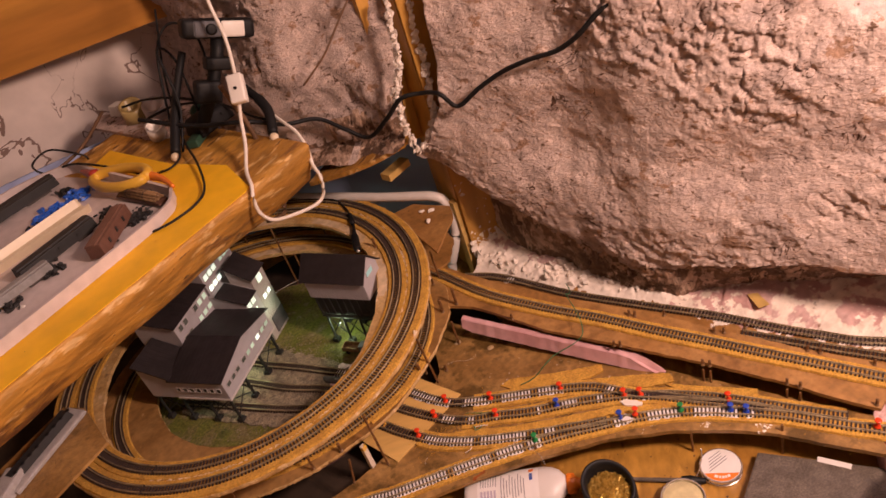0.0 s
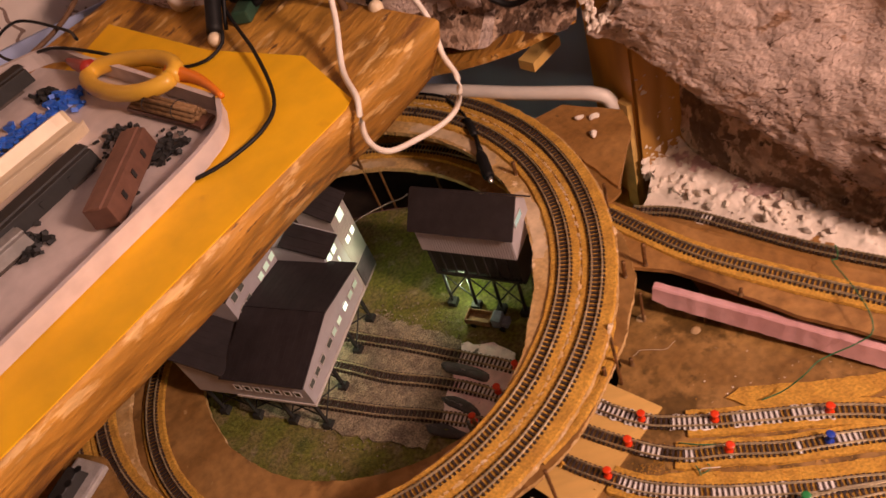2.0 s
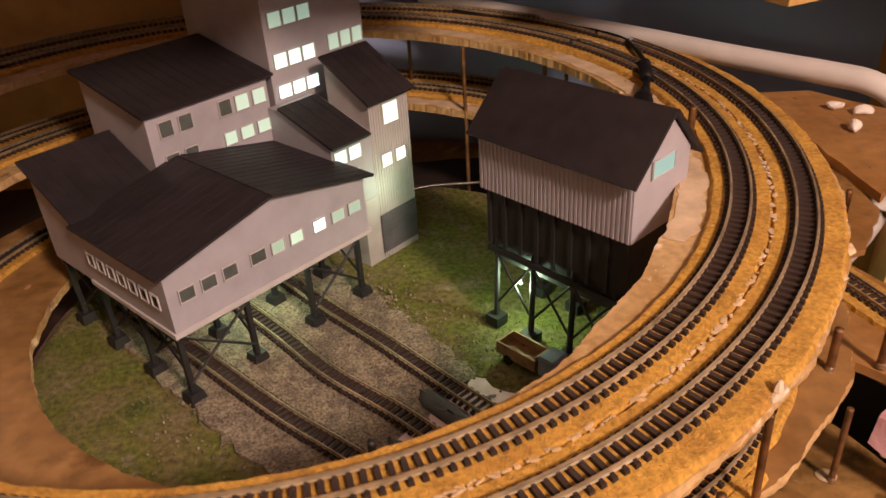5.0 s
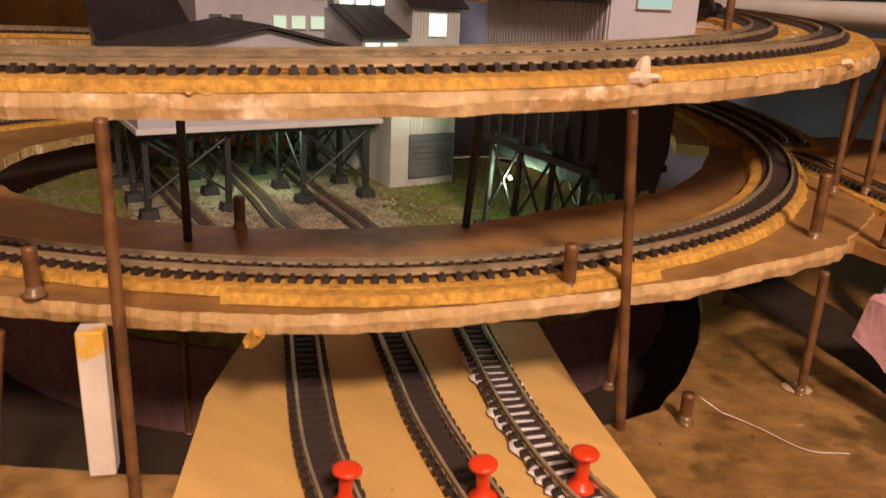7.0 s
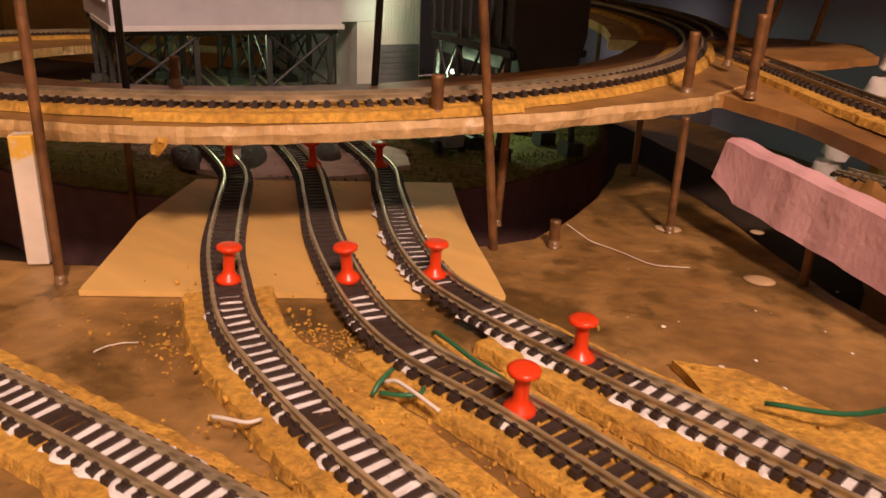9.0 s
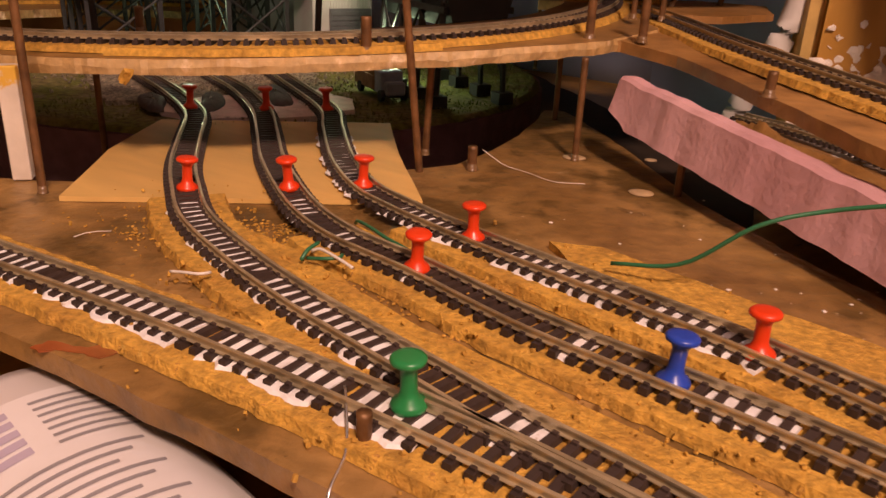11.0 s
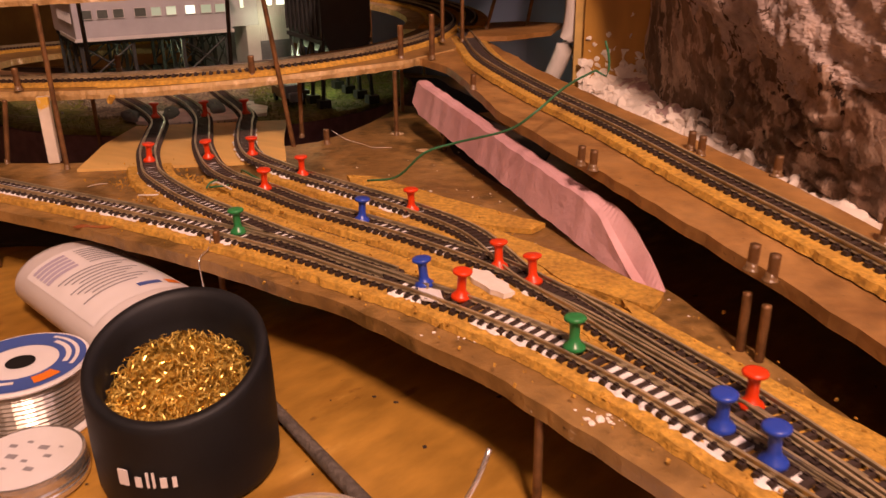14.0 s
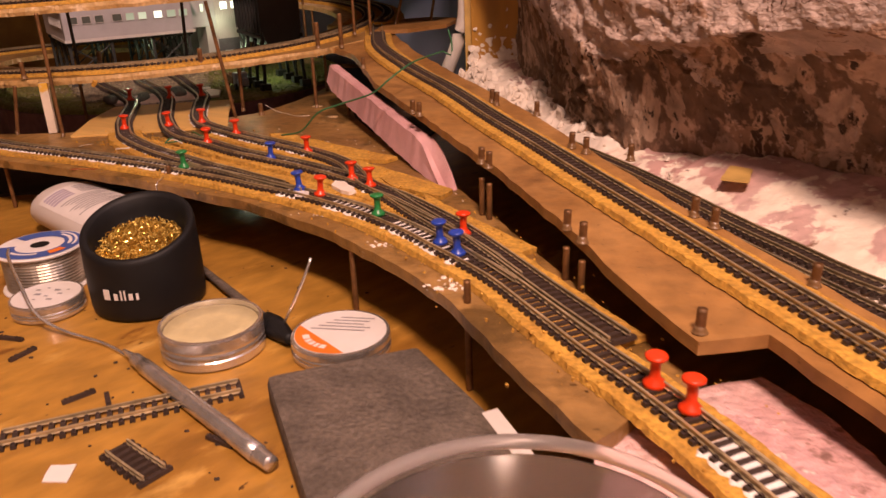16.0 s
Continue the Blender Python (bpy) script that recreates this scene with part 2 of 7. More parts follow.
pale_siding = material("pale_siding", (0.44, 0.41, 0.40), 0.65, var=0.08, scale=60, bump=0.05)

paper_tan = material("paper_tan", (0.62, 0.47, 0.30), 0.7, var=0.2, scale=90, bump=0.2, second=(0.46, 0.31, 0.16), spots=(((0.20, 0.11, 0.05), 60, 0.64, 0.05),))
tar_grey = material("tar_grey", (0.085, 0.075, 0.075), 0.7, var=0.3, scale=120, bump=0.3)
filler_tan = material("filler_tan", (0.62, 0.42, 0.20), 0.85, var=0.25, scale=150, bump=0.4, second=(0.70, 0.55, 0.38))
stain_red = material("stain_red", (0.44, 0.085, 0.022), 0.18, var=0.3, scale=80, second=(0.26, 0.09, 0.03))
solder_wire = material("solder_wire", (0.50, 0.45, 0.38), 0.32, 0.75, var=0.2, scale=200, bump=0.05)
pen_silver = material("pen_silver", (0.66, 0.63, 0.60), 0.26, 0.8, var=0.15, scale=260, bump=0.12)
glue_drop = material("glue_drop", (0.20, 0.115, 0.052), 0.3, var=0.15, scale=200, bump=0.05)
stick_paint = material("stick_paint", (0.78, 0.68, 0.56), 0.6, var=0.1, scale=70, spots=(((0.74, 0.44, 0.06), 55, 0.55, 0.05), ((0.30, 0.18, 0.08), 160, 0.68, 0.03)))
foam_patch_mat = material("foam_patch_mat", (0.74, 0.54, 0.53), 0.85, var=0.15, scale=120, bump=0.3, second=(0.82, 0.74, 0.70), spots=(((0.16, 0.13, 0.12), 90, 0.62, 0.06),))
grass_blade = material("grass_blade", (0.10, 0.13, 0.02), 0.9, var=0.4, scale=120, bump=0, second=(0.17, 0.155, 0.045))
window_trim = material("window_trim", (0.55, 0.52, 0.50), 0.6, var=0.06, scale=90, bump=0)
door_grey = material("door_grey", (0.10, 0.10, 0.11), 0.6, var=0.15, scale=120, bump=0.1)
bin_siding = material("bin_siding", (0.45, 0.43, 0.46), 0.65, var=0.06, scale=60, bump=0.05)
truck_blue = material("truck_blue", (0.20, 0.24, 0.30), 0.4, var=0.2, scale=200, bump=0.05)
bottle_white = material("bottle_white", (0.66, 0.61, 0.58), 0.4, var=0.04, scale=30, bump=0.02)
pane_milk = material("pane_milk", (0.10, 0.115, 0.105), 0.15, var=0.2, scale=90, bump=0)
MINE_W, BIN_W = 0.065, 0.085


def glow(name, colour, strength):
    """A lit window pane."""
    m = bpy.data.materials.new(name)
    m.use_nodes = True
    b = m.node_tree.nodes["Principled BSDF"]
    b.inputs["Base Color"].default_value = (*colour, 1)
    b.inputs["Emission Color"].default_value = (*colour, 1)
    b.inputs["Emission Strength"].default_value = strength
    b.inputs["Roughness"].default_value = 0.25
    return m


pane_bright = glow("pane_bright", (0.88, 1.0, 0.86), 1.5)
pane_warm = glow("pane_warm", (0.80, 1.0, 0.84), 0.75)
pane_dim = glow("pane_dim", (0.62, 0.85, 0.70), 0.28)
pane_faint = glow("pane_faint", (0.45, 0.66, 0.55), 0.12)
pane_teal = glow("pane_teal", (0.30, 0.55, 0.56), 0.22)
pane_dark = material("pane_dark", (0.05, 0.05, 0.05), 0.12, var=0.1, scale=60, bump=0)


def clear_plastic():
    m = bpy.data.materials.new("clear_plastic")
    m.use_nodes = True
    b = m.node_tree.nodes["Principled BSDF"]
    b.inputs["Base Color"].default_value = (0.92, 0.88, 0.85, 1)
    b.inputs["Roughness"].default_value = 0.12
    b.inputs["Transmission Weight"].default_value = 0.97
    b.inputs["IOR"].default_value = 1.2
    return m


tub_clear = clear_plastic()
tub_frost = clear_plastic()
tub_frost.name = "tub_frost"
tub_frost.node_tree.nodes["Principled BSDF"].inputs["Transmission Weight"].default_value = 0.88
tub_frost.node_tree.nodes["Principled BSDF"].inputs["Roughness"].default_value = 0.3


# ---- mesh helpers ----
def mesh_of(name, bm, mat=None, smooth=False):
    me = bpy.data.meshes.new(name)
    bmesh.ops.recalc_face_normals(bm, faces=bm.faces)
    bm.to_mesh(me)
    bm.free()
    if mat:
        me.materials.append(mat)
    if smooth:
        for p in me.polygons:
            p.use_smooth = True
    return me


def thing(name, bm, mat, label, category, group="", kind="", smooth=False):
    return tagged(new(name, mesh_of(name, bm, mat, smooth)), label, category, group, kind)


def part(name, bm, mat, parent, label="", smooth=False, kind=""):
    ob = new(name, mesh_of(name, bm, mat, smooth))
    ob.parent = parent
    return tagged(ob, label, kind=kind)


def empty(name, at, label, category, group="", kind=""):
    ob = new(name)
    ob.empty_display_size = 0.01
    ob.location = at
    return tagged(ob, label, category, group, kind)


def box(bm, lo, hi, m=None):
    v = [bm.verts.new((x, y, z)) for x in (lo[0], hi[0]) for y in (lo[1], hi[1]) for z in (lo[2], hi[2])]
    for f in ((0, 1, 3, 2), (4, 6, 7, 5), (0, 4, 5, 1), (2, 3, 7, 6), (0, 2, 6, 4), (1, 5, 7, 3)):
        bm.faces.new([v[i] for i in f])
    if m is not None:
        for q in v:
            q.co = m @ q.co
    return v


def spline(pts, step):
    """A smooth line through the points, resampled at even steps."""
    p = [Vector(q) for q in pts]
    p = [2 * p[0] - p[1]] + p + [2 * p[-1] - p[-2]]
    fine = []
    for i in range(1, len(p) - 2):
        for k in range(24):
            t = k / 24
            fine.append(0.5 * (2 * p[i] + (p[i + 1] - p[i - 1]) * t + (2 * p[i - 1] - 5 * p[i] + 4 * p[i + 1] - p[i + 2]) * t * t + (3 * p[i] - p[i - 1] - 3 * p[i + 1] + p[i + 2]) * t ** 3))
    fine.append(p[-2])
    out, left = [fine[0]], step
    for a, b in zip(fine, fine[1:]):
        d = (b - a).length
        while d >= left:
            a = a.lerp(b, left / d)
            out.append(a.copy())
            d, left = (b - a).length, step
        left -= d
    return out


def frames(line):
    """At each point of the line: the point, its heading and the way to its left, level."""
    out = []
    for i, p in enumerate(line):
        d = (line[min(i + 1, len(line) - 1)] - line[max(i - 1, 0)]).normalized()
        out.append((p, d, Vector((-d.y, d.x, 0)).normalized()))
    return out


def sweep(bm, line, section, close=True):
    """Sweeps a section of (left, up) pairs along the line; section may be a function of the index."""
    rings = []
    for i, (p, d, s) in enumerate(frames(line)):
        sec = section(i) if callable(section) else section
        rings.append([bm.verts.new(p + s * a + Vector((0, 0, b))) for a, b in sec])
    k = len(rings[0])
    for r, q in zip(rings, rings[1:]):
        for j in range(k):
            bm.faces.new((r[j], r[(j + 1) % k], q[(j + 1) % k], q[j]))
    if close:
        bm.faces.new(rings[0][::-1])
        bm.faces.new(rings[-1])
    return rings


def tube(bm, line, r, n=8):
    """A round bar along a line in any direction."""
    rings = []
    up = Vector((0, 0, 1))
    for i, p in enumerate(line):
        d = (line[min(i + 1, len(line) - 1)] - line[max(i - 1, 0)]).normalized()
        a = d.cross(up if abs(d.z) < 0.95 else Vector((1, 0, 0))).normalized()
        b = d.cross(a)
        rad = r(i) if callable(r) else r
        rings.append([bm.verts.new(p + rad * (math.cos(w) * a + math.sin(w) * b)) for w in [2 * math.pi * k / n for k in range(n)]])
    for u, v in zip(rings, rings[1:]):
        for j in range(n):
            bm.faces.new((u[j], u[(j + 1) % n], v[(j + 1) % n], v[j]))
    bm.faces.new(rings[0][::-1])
    bm.faces.new(rings[-1])


def lathe(bm, profile, n=24, m=None):
    """Turns a profile of (radius, height) about the z axis."""
    rings = []
    for r, z in profile:
        rings.append([bm.verts.new((max(r, 1e-5) * math.cos(2 * math.pi * k / n), max(r, 1e-5) * math.sin(2 * math.pi * k / n), z)) for k in range(n)])
    for u, v in zip(rings, rings[1:]):
        for j in range(n):
            bm.faces.new((u[j], u[(j + 1) % n], v[(j + 1) % n], v[j]))
    bm.faces.new(rings[0][::-1])
    bm.faces.new(rings[-1])
    if m is not None:
        for r in rings:
            for v in r:
                v.co = m @ v.co


def slab(bm, outline, z0, z1, hole=None):
    """A flat plate with the outline (and a hole of as many points joined by a seam); z0, z1: numbers or functions of x, y."""
    f0 = z0 if callable(z0) else (lambda x, y: z0)
    f1 = z1 if callable(z1) else (lambda x, y: z1)
    lo = [bm.verts.new((x, y, f0(x, y))) for x, y in outline]
    hi = [bm.verts.new((x, y, f1(x, y))) for x, y in outline]
    k = len(lo)
    for i in range(k):
        bm.faces.new((lo[i], lo[(i + 1) % k], hi[(i + 1) % k], hi[i]))
    for tri in geometry.tessellate_polygon([[Vector((x, y, 0)) for x, y in outline]]):
        bm.faces.new([hi[i] for i in tri])
        bm.faces.new([lo[i] for i in reversed(tri)])


def ragged(outline, step, amount, seed):
    """The outline cut into short steps and roughened."""
    rng = random.Random(seed)
    out = []
    for (x0, y0), (x1, y1) in zip(outline, outline[1:] + outline[:1]):
        d = math.hypot(x1 - x0, y1 - y0)
        n = max(1, int(d / step))
        for i in range(n):
            t = i / n
            j = 0 if i == 0 else rng.uniform(-amount, amount)
            out.append((x0 + (x1 - x0) * t - (y1 - y0) / d * j, y0 + (y1 - y0) * t + (x1 - x0) / d * j))
    return out


# ---- the ring and its heights ----
def lerp_table(table, s):
    for (a, u), (b, v) in zip(table, table[1:]):
        if s <= b:
            t = min(1, max(0, (s - a) / (b - a)))
            return u + (v - u) * t
    return table[-1][1]


CX, CY, RI, RO = -0.388, 0.412, 0.2546, 0.2845


def helix_z(deg):
    return 0.0485 + 0.061 * (deg + 60) / 360


LOWER = [(-240, 0.235), (-180, 0.232), (-146, 0.2325), (-125, 0.235), (-105, 0.2415), (-80, 0.2565), (-67, 0.2695), (-55, 0.2795), (-42, 0.2835), (-30, 0.282), (-5, 0.269), (20, 0.257), (40, RI)]


def low_r(deg):
    """The radius of the lowest turn, which swings out towards the main line."""
    return sum(lerp_table(LOWER, deg + k) for k in (-8, -4, 0, 4, 8)) / 5


def ring_point(deg, r, dz=0.0):
    return Vector((CX + r * math.cos(radians(deg)), CY + r * math.sin(radians(deg)), helix_z(deg) + dz))


def mid_z(x, y):
    return 0.0185 + 0.0688 * (min(y, 0.27) + 0.2395)


def grid_mesh(bm, rows):
    """Joins rows of points into a sheet."""
    vs = [[bm.verts.new(p) for p in r] for r in rows]
    for a, b in zip(vs, vs[1:]):
        for i in range(len(a) - 1):
            bm.faces.new((a[i], a[i + 1], b[i + 1], b[i]))
    return vs


def cable(name, pts, r, mat, label, category="cable", step=0.006, group=""):
    bm = bmesh.new()
    tube(bm, spline(pts, step), r, 8)
    return thing(name, bm, mat, label, category, group, smooth=True)


def rotated_box(bm, cx, cy, cz, lx, ly, lz, deg, tilt=0.0, inset=0.0):
    """A box resting with its underside at cz, turned about z; its upper edges drawn in by inset."""
    m = Matrix.Translation((cx, cy, cz)) @ Matrix.Rotation(radians(deg), 4, "Z") @ Matrix.Rotation(radians(tilt), 4, "X")
    v = box(bm, (-lx / 2, -ly / 2, 0), (lx / 2, ly / 2, lz))
    for q in v:
        if q.co.z > lz / 2 and inset:
            q.co.x -= math.copysign(inset, q.co.x)
            q.co.y -= math.copysign(inset, q.co.y)
        q.co = m @ q.co
    return v


def soften(bm, width, segments=2):
    bmesh.ops.bevel(bm, geom=bm.edges[:], offset=width, segments=segments, affect="EDGES", profile=0.6)


# ---- the large structure ----
bm = bmesh.new()
box(bm, (-1.6, -1.3, -0.95), (1.3, 1.6, -0.044))
thing("workbench_top", bm, bench_wood, "worn yellow-brown wooden workbench under the model railway", "workbench", kind="structure")
bm = bmesh.new()
box(bm, (-2, -2, -1.0), (2, 2, -0.95))
thing("floor", bm, post_wood, "plain dark floor under the workbench", "floor", kind="structure")
# unseen walls and ceiling, added to close the room and dim the bounce
for nm, lo, hi in (("wall_south", (-2, -2.1, -0.95), (2, -2, 1.6)), ("wall_east", (2, -2, -0.95), (2.1, 2, 1.6)), ("wall_west", (-2.1, -2, -0.95), (-2, 2, 1.6)), ("wall_north", (-2, 2, -0.95), (2, 2.1, 1.6))):
    bm = bmesh.new()
    box(bm, lo, hi)
    thing(nm, bm, wall_bounce, "plain grey wall added out of view for bounced light", "wall", kind="structure")
bm = bmesh.new()
box(bm, (-2, -2, 1.6), (2, 2, 1.7))
thing("ceiling", bm, wall_bounce, "plain grey ceiling added out of view for bounced light", "ceiling", kind="structure")

# yard board with its curved front edge and round cut-out
front = [(-0.80, 0.19), (-0.55, 0.11), (-0.37, 0.052), (-0.317, 0.034), (-0.225, 0.006), (-0.15, -0.022), (-0.075, -0.056), (-0.008, -0.102), (0.036, -0.143), (0.07, -0.182), (0.1, -0.231), (0.131, -0.278)]
back = [(0.165, -0.235), (0.142, -0.195), (0.119, -0.151), (0.075, -0.067), (0.042, -0.008), (0.008, 0.045), (-0.045, 0.13), (-0.0755, 0.184), (-0.0906, 0.2247), (-0.1042, 0.264), (-0.1162, 0.2915), (-0.129, 0.322), (-0.140, 0.342), (-0.151, 0.340), (-0.1535, 0.304), (-0.158, 0.270), (-0.1635, 0.247), (-0.1700, 0.224), (-0.178, 0.204)]
arc = [(CX + 0.295 * math.cos(radians(a)), CY + 0.295 * math.sin(radians(a))) for a in range(-48, -166, -6)]
bm = bmesh.new()
slab(bm, ragged(front + back + arc, 0.010, 0.0007, 3), -0.006, 0.0)
thing("yard_board", bm, hardboard, "brown hardboard sheet carrying the yard tracks on rods", "board", kind="structure")

bm = bmesh.new()
slab(bm, ragged([(-0.304, 0.104), (-0.179, 0.143), (-0.205, 0.205), (-0.225, 0.262), (-0.335, 0.225), (-0.325, 0.165)], 0.02, 0.0003, 4), 0.0003, 0.0022)
thing("plywood_ramp", bm, plywood, "thin pale plywood sheet bridging the board to the pit", "plywood sheet")

# foam block whose darkened pink holds the shade below the decks
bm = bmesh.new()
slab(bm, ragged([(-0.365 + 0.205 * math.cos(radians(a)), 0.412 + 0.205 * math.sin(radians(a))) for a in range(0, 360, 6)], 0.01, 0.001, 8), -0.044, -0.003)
thing("pit_foam", bm, foam_shaded, "pink foam block under the mine scenery, darkened as in shade", "foam block", kind="structure")
rows = []
for i in range(61):
    r = 0.203 * i / 60
    rows.append([Vector((-0.365 + r * math.cos(radians(a)), 0.412 + r * math.sin(radians(a)), 0.0 + 0.0012 * noise.noise(Vector((r * math.cos(radians(a)), r * math.sin(radians(a)), 0)) * 60) - (0.0025 if i == 60 else 0))) for a in range(0, 363, 3)])
bm = bmesh.new()
grid_mesh(bm, rows)
bmesh.ops.remove_doubles(bm, verts=bm.verts, dist=1e-5)
thing("pit_ground", bm, grass_green, "patchy green and brown scatter ground of the mine", "ground", kind="structure", smooth=True)


def ring_board(name, d0, d1, r0, r1, label, th=0.006, mat=None):
    bm = bmesh.new()
    n = int((d1 - d0) / 0.5)
    rng = random.Random(int(d0))
    rings = []
    for i in range(n + 1):
        a = d0 + (d1 - d0) * i / n
        q = Vector((math.cos(radians(a)), math.sin(radians(a)), a * 0.003))
        e, g = 0.0012 * noise.noise(q * 14) + rng.uniform(-0.0004, 0.0004), 0.0014 * noise.noise(q * 16) + rng.uniform(-0.0005, 0.0005)
        u0, u1, u2 = [0.0011 * noise.noise(q * 30 + Vector((k * 5, 0, 0))) for k in (1, 2, 3)]
        rings.append([bm.verts.new(ring_point(a, r, h)) for r, h in ((lerp_table(r0, a) + e, -th), (lerp_table(r1, a) + g - 0.0008 + u0, -th + 0.4 * u2), (lerp_table(r1, a) + g, -th * 0.5 + u1), (lerp_table(r1, a) + g - 0.0006 + u2, 0), (lerp_table(r0, a) + e, 0))])
    for u, v in zip(rings, rings[1:]):
        for j in range(5):
            bm.faces.new((u[j], u[(j + 1) % 5], v[(j + 1) % 5], v[j]))
    bm.faces.new(rings[0])
    bm.faces.new(rings[-1])
    ob = thing(name, bm, helix_deck, label, "board", kind="structure")
    if mat:
        # the sawn rim stays pale, the flat top and underside take the second finish
        ob.data.materials.append(mat)
        for p in ob.data.polygons:
            if abs(p.normal.z) > 0.7:
                p.material_index = 1
    return ob


ring_board("helix_board_low", -240, -2, [(-240, 0.176), (-195, 0.171), (-177, 0.166), (-150, 0.166), (-123, 0.174), (-107, 0.182), (-90, 0.1945), (-79, 0.203), (-65, 0.213), (-54, 0.2206), (-41, 0.2245), (-26, 0.238), (0, 0.239)], [(-240, 0.268), (-110, 0.272), (-83, 0.280), (-76, 0.285), (-70, 0.290), (-63, 0.294), (-56, 0.296), (-49, 0.301), (-40, 0.308), (-32, 0.3175), (-20, 0.316), (-2, 0.305)], "curved glossy brown hardboard deck of the lower turn of a track helix", mat=deck_brown)
ring_board("helix_board_high", -2, 520, [(-2, 0.222), (170, 0.222), (200, 0.2395), (292, 0.2395), (300, 0.236), (308, 0.2285), (325, 0.224), (350, 0.222), (520, 0.222)], [(-2, 0.304), (520, 0.304)], "curved brown hardboard deck of the upper turns of a track helix")


def ring_cork(name, d0, d1, r0, r1, low=False):
    rng = random.Random(int(d0 * 10 + r0 * 1000))
    base = low_r if low else (lambda a: 0.0)
    line = [ring_point(a, base(a) + (r0 + r1) / 2, 0) for a in np.arange(d0, d1, 1.0)]
    half = (r1 - r0) / 2
    jit = [(rng.uniform(-0.0005, 0.0005), rng.uniform(-0.0005, 0.0005)) for _ in line]
    bm = bmesh.new()
    sweep(bm, line, lambda i: [(-half - 0.0015 + jit[i][0], 0.0002), (half + 0.0015 + jit[i][1], 0.0002), (half + jit[i][1], 0.0028), (half - 0.0006, 0.003), (-half + 0.0006, 0.003), (-half + jit[i][0], 0.0028)])
    return thing(name, bm, cork, "strip of orange-brown cork roadbed glued to the helix deck", "cork roadbed", "cork roadbed strips")


ring_cork("cork_roadbed", -238, -4, -0.0130, 0.0105, True)
ring_cork("cork_roadbed", -73, -46, 0.0112, 0.0165, True)
ring_cork("cork_roadbed", -1, 519, 0.2415, 0.2685)
ring_cork("cork_roadbed", -1, 519, 0.2705, 0.3012)

# dried filler between the two upper tracks and along the rims
rng = random.Random(31)
bm = bmesh.new()
for k in range(900):
    a = rng.uniform(225, 470)
    r = rng.choice((0.2695, 0.2695, 0.2695, 0.231 if a > 314 else 0.2695, 0.3015)) + rng.uniform(-0.0012, 0.0012)
    p = ring_point(a, r, 0.003 if 0.24 < r < 0.2995 else 0.0)
    s = rng.uniform(0.0004, 0.0016)
    bmesh.ops.create_icosphere(bm, subdivisions=1, radius=1, matrix=Matrix.Translation(p) @ Matrix.Rotation(radians(a + rng.uniform(-40, 40)), 4, "Z") @ Matrix.Diagonal((s * rng.uniform(0.5, 1.1), s * rng.uniform(0.8, 2.4), s * 0.3, 1)))
tagged(new("filler_crumbs", mesh_of("filler_crumbs", bm, filler_tan)), "dried pale filler crumbs along the helix tracks", "filler", kind="stuff")

LATE_RODS = []
mfront = [(-0.112, 0.2555), (-0.088, 0.229), (-0.066, 0.184), (-0.04, 0.122), (0.016, 0.03), (0.074, -0.066), (0.118, -0.148), (0.139, -0.195), (0.165, -0.243)]
mback = [(0.189, -0.236), (0.205, -0.265), (0.26, -0.36), (0.30, -0.34), (0.235, -0.232), (0.2, -0.172), (0.172, -0.125), (0.1265, -0.038), (0.082, 0.048), (0.0224, 0.1453), (-0.030, 0.238), (-0.054, 0.293), (-0.070, 0.339), (-0.087, 0.405), (-0.110, 0.405), (-0.103, 0.34), (-0.118, 0.29), (-0.1385, 0.2575)]
bm = bmesh.new()
slab(bm, ragged(mfront + mback, 0.010, 0.0007, 5), lambda x, y: mid_z(x, y) - 0.0052, mid_z)
thing("main_line_board", bm, hardboard_light, "sloping brown hardboard deck of the main line", "board", kind="structure")

# added near-black sheet that stands in for the shade on the bench here
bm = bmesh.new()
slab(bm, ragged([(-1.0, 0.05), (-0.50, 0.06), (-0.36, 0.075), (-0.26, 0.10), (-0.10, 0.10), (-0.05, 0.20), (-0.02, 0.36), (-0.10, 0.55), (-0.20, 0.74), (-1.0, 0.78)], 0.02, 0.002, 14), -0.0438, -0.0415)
thing("shade_sheet", bm, shade_brown, "near-black sheet added as the shade under the helix", "board", kind="structure")

# landing plate beside the upper turn
bm = bmesh.new()
slab(bm, ragged([(-0.088, 0.30), (-0.071, 0.315), (-0.023, 0.359), (-0.012, 0.387), (-0.05, 0.445), (-0.088, 0.45)], 0.012, 0.001, 12), 0.1135, 0.1185)
thing("landing_plate", bm, hardboard_light, "odd brown hardboard offcut beside the upper helix turn", "board", kind="structure")

bm = bmesh.new()
slab(bm, ragged([(-0.092, 0.335), (-0.058, 0.342), (-0.024, 0.385), (-0.018, 0.455), (-0.06, 0.47), (-0.10, 0.45)], 0.010, 0.001, 15), 0.0555, 0.0595)
thing("landing_plate", bm, hardboard_light, "brown hardboard plate beside the lower helix turn", "board", kind="structure")
for foot, top in (((-0.050, 0.432, 0.0595), (-0.040, 0.437, 0.114)), ((-0.083, 0.395, 0.0595), (-0.068, 0.400, 0.114))):
    LATE_RODS.append((foot, top))

# ---- rock, plaster and walls ----
K3 = Vector((-0.0236, 0.355, 0))
KA = Vector((0.494, -0.87, 0)).normalized()
KN = Vector((-0.87, -0.494, 0)).normalized()
LIP = [(-0.06, 0.245), (0.0, 0.222), (0.09, 0.163), (0.19, 0.113), (0.29, 0.088), (0.39, 0.084), (0.5, 0.100), (0.62, 0.105), (0.9, 0.10)]
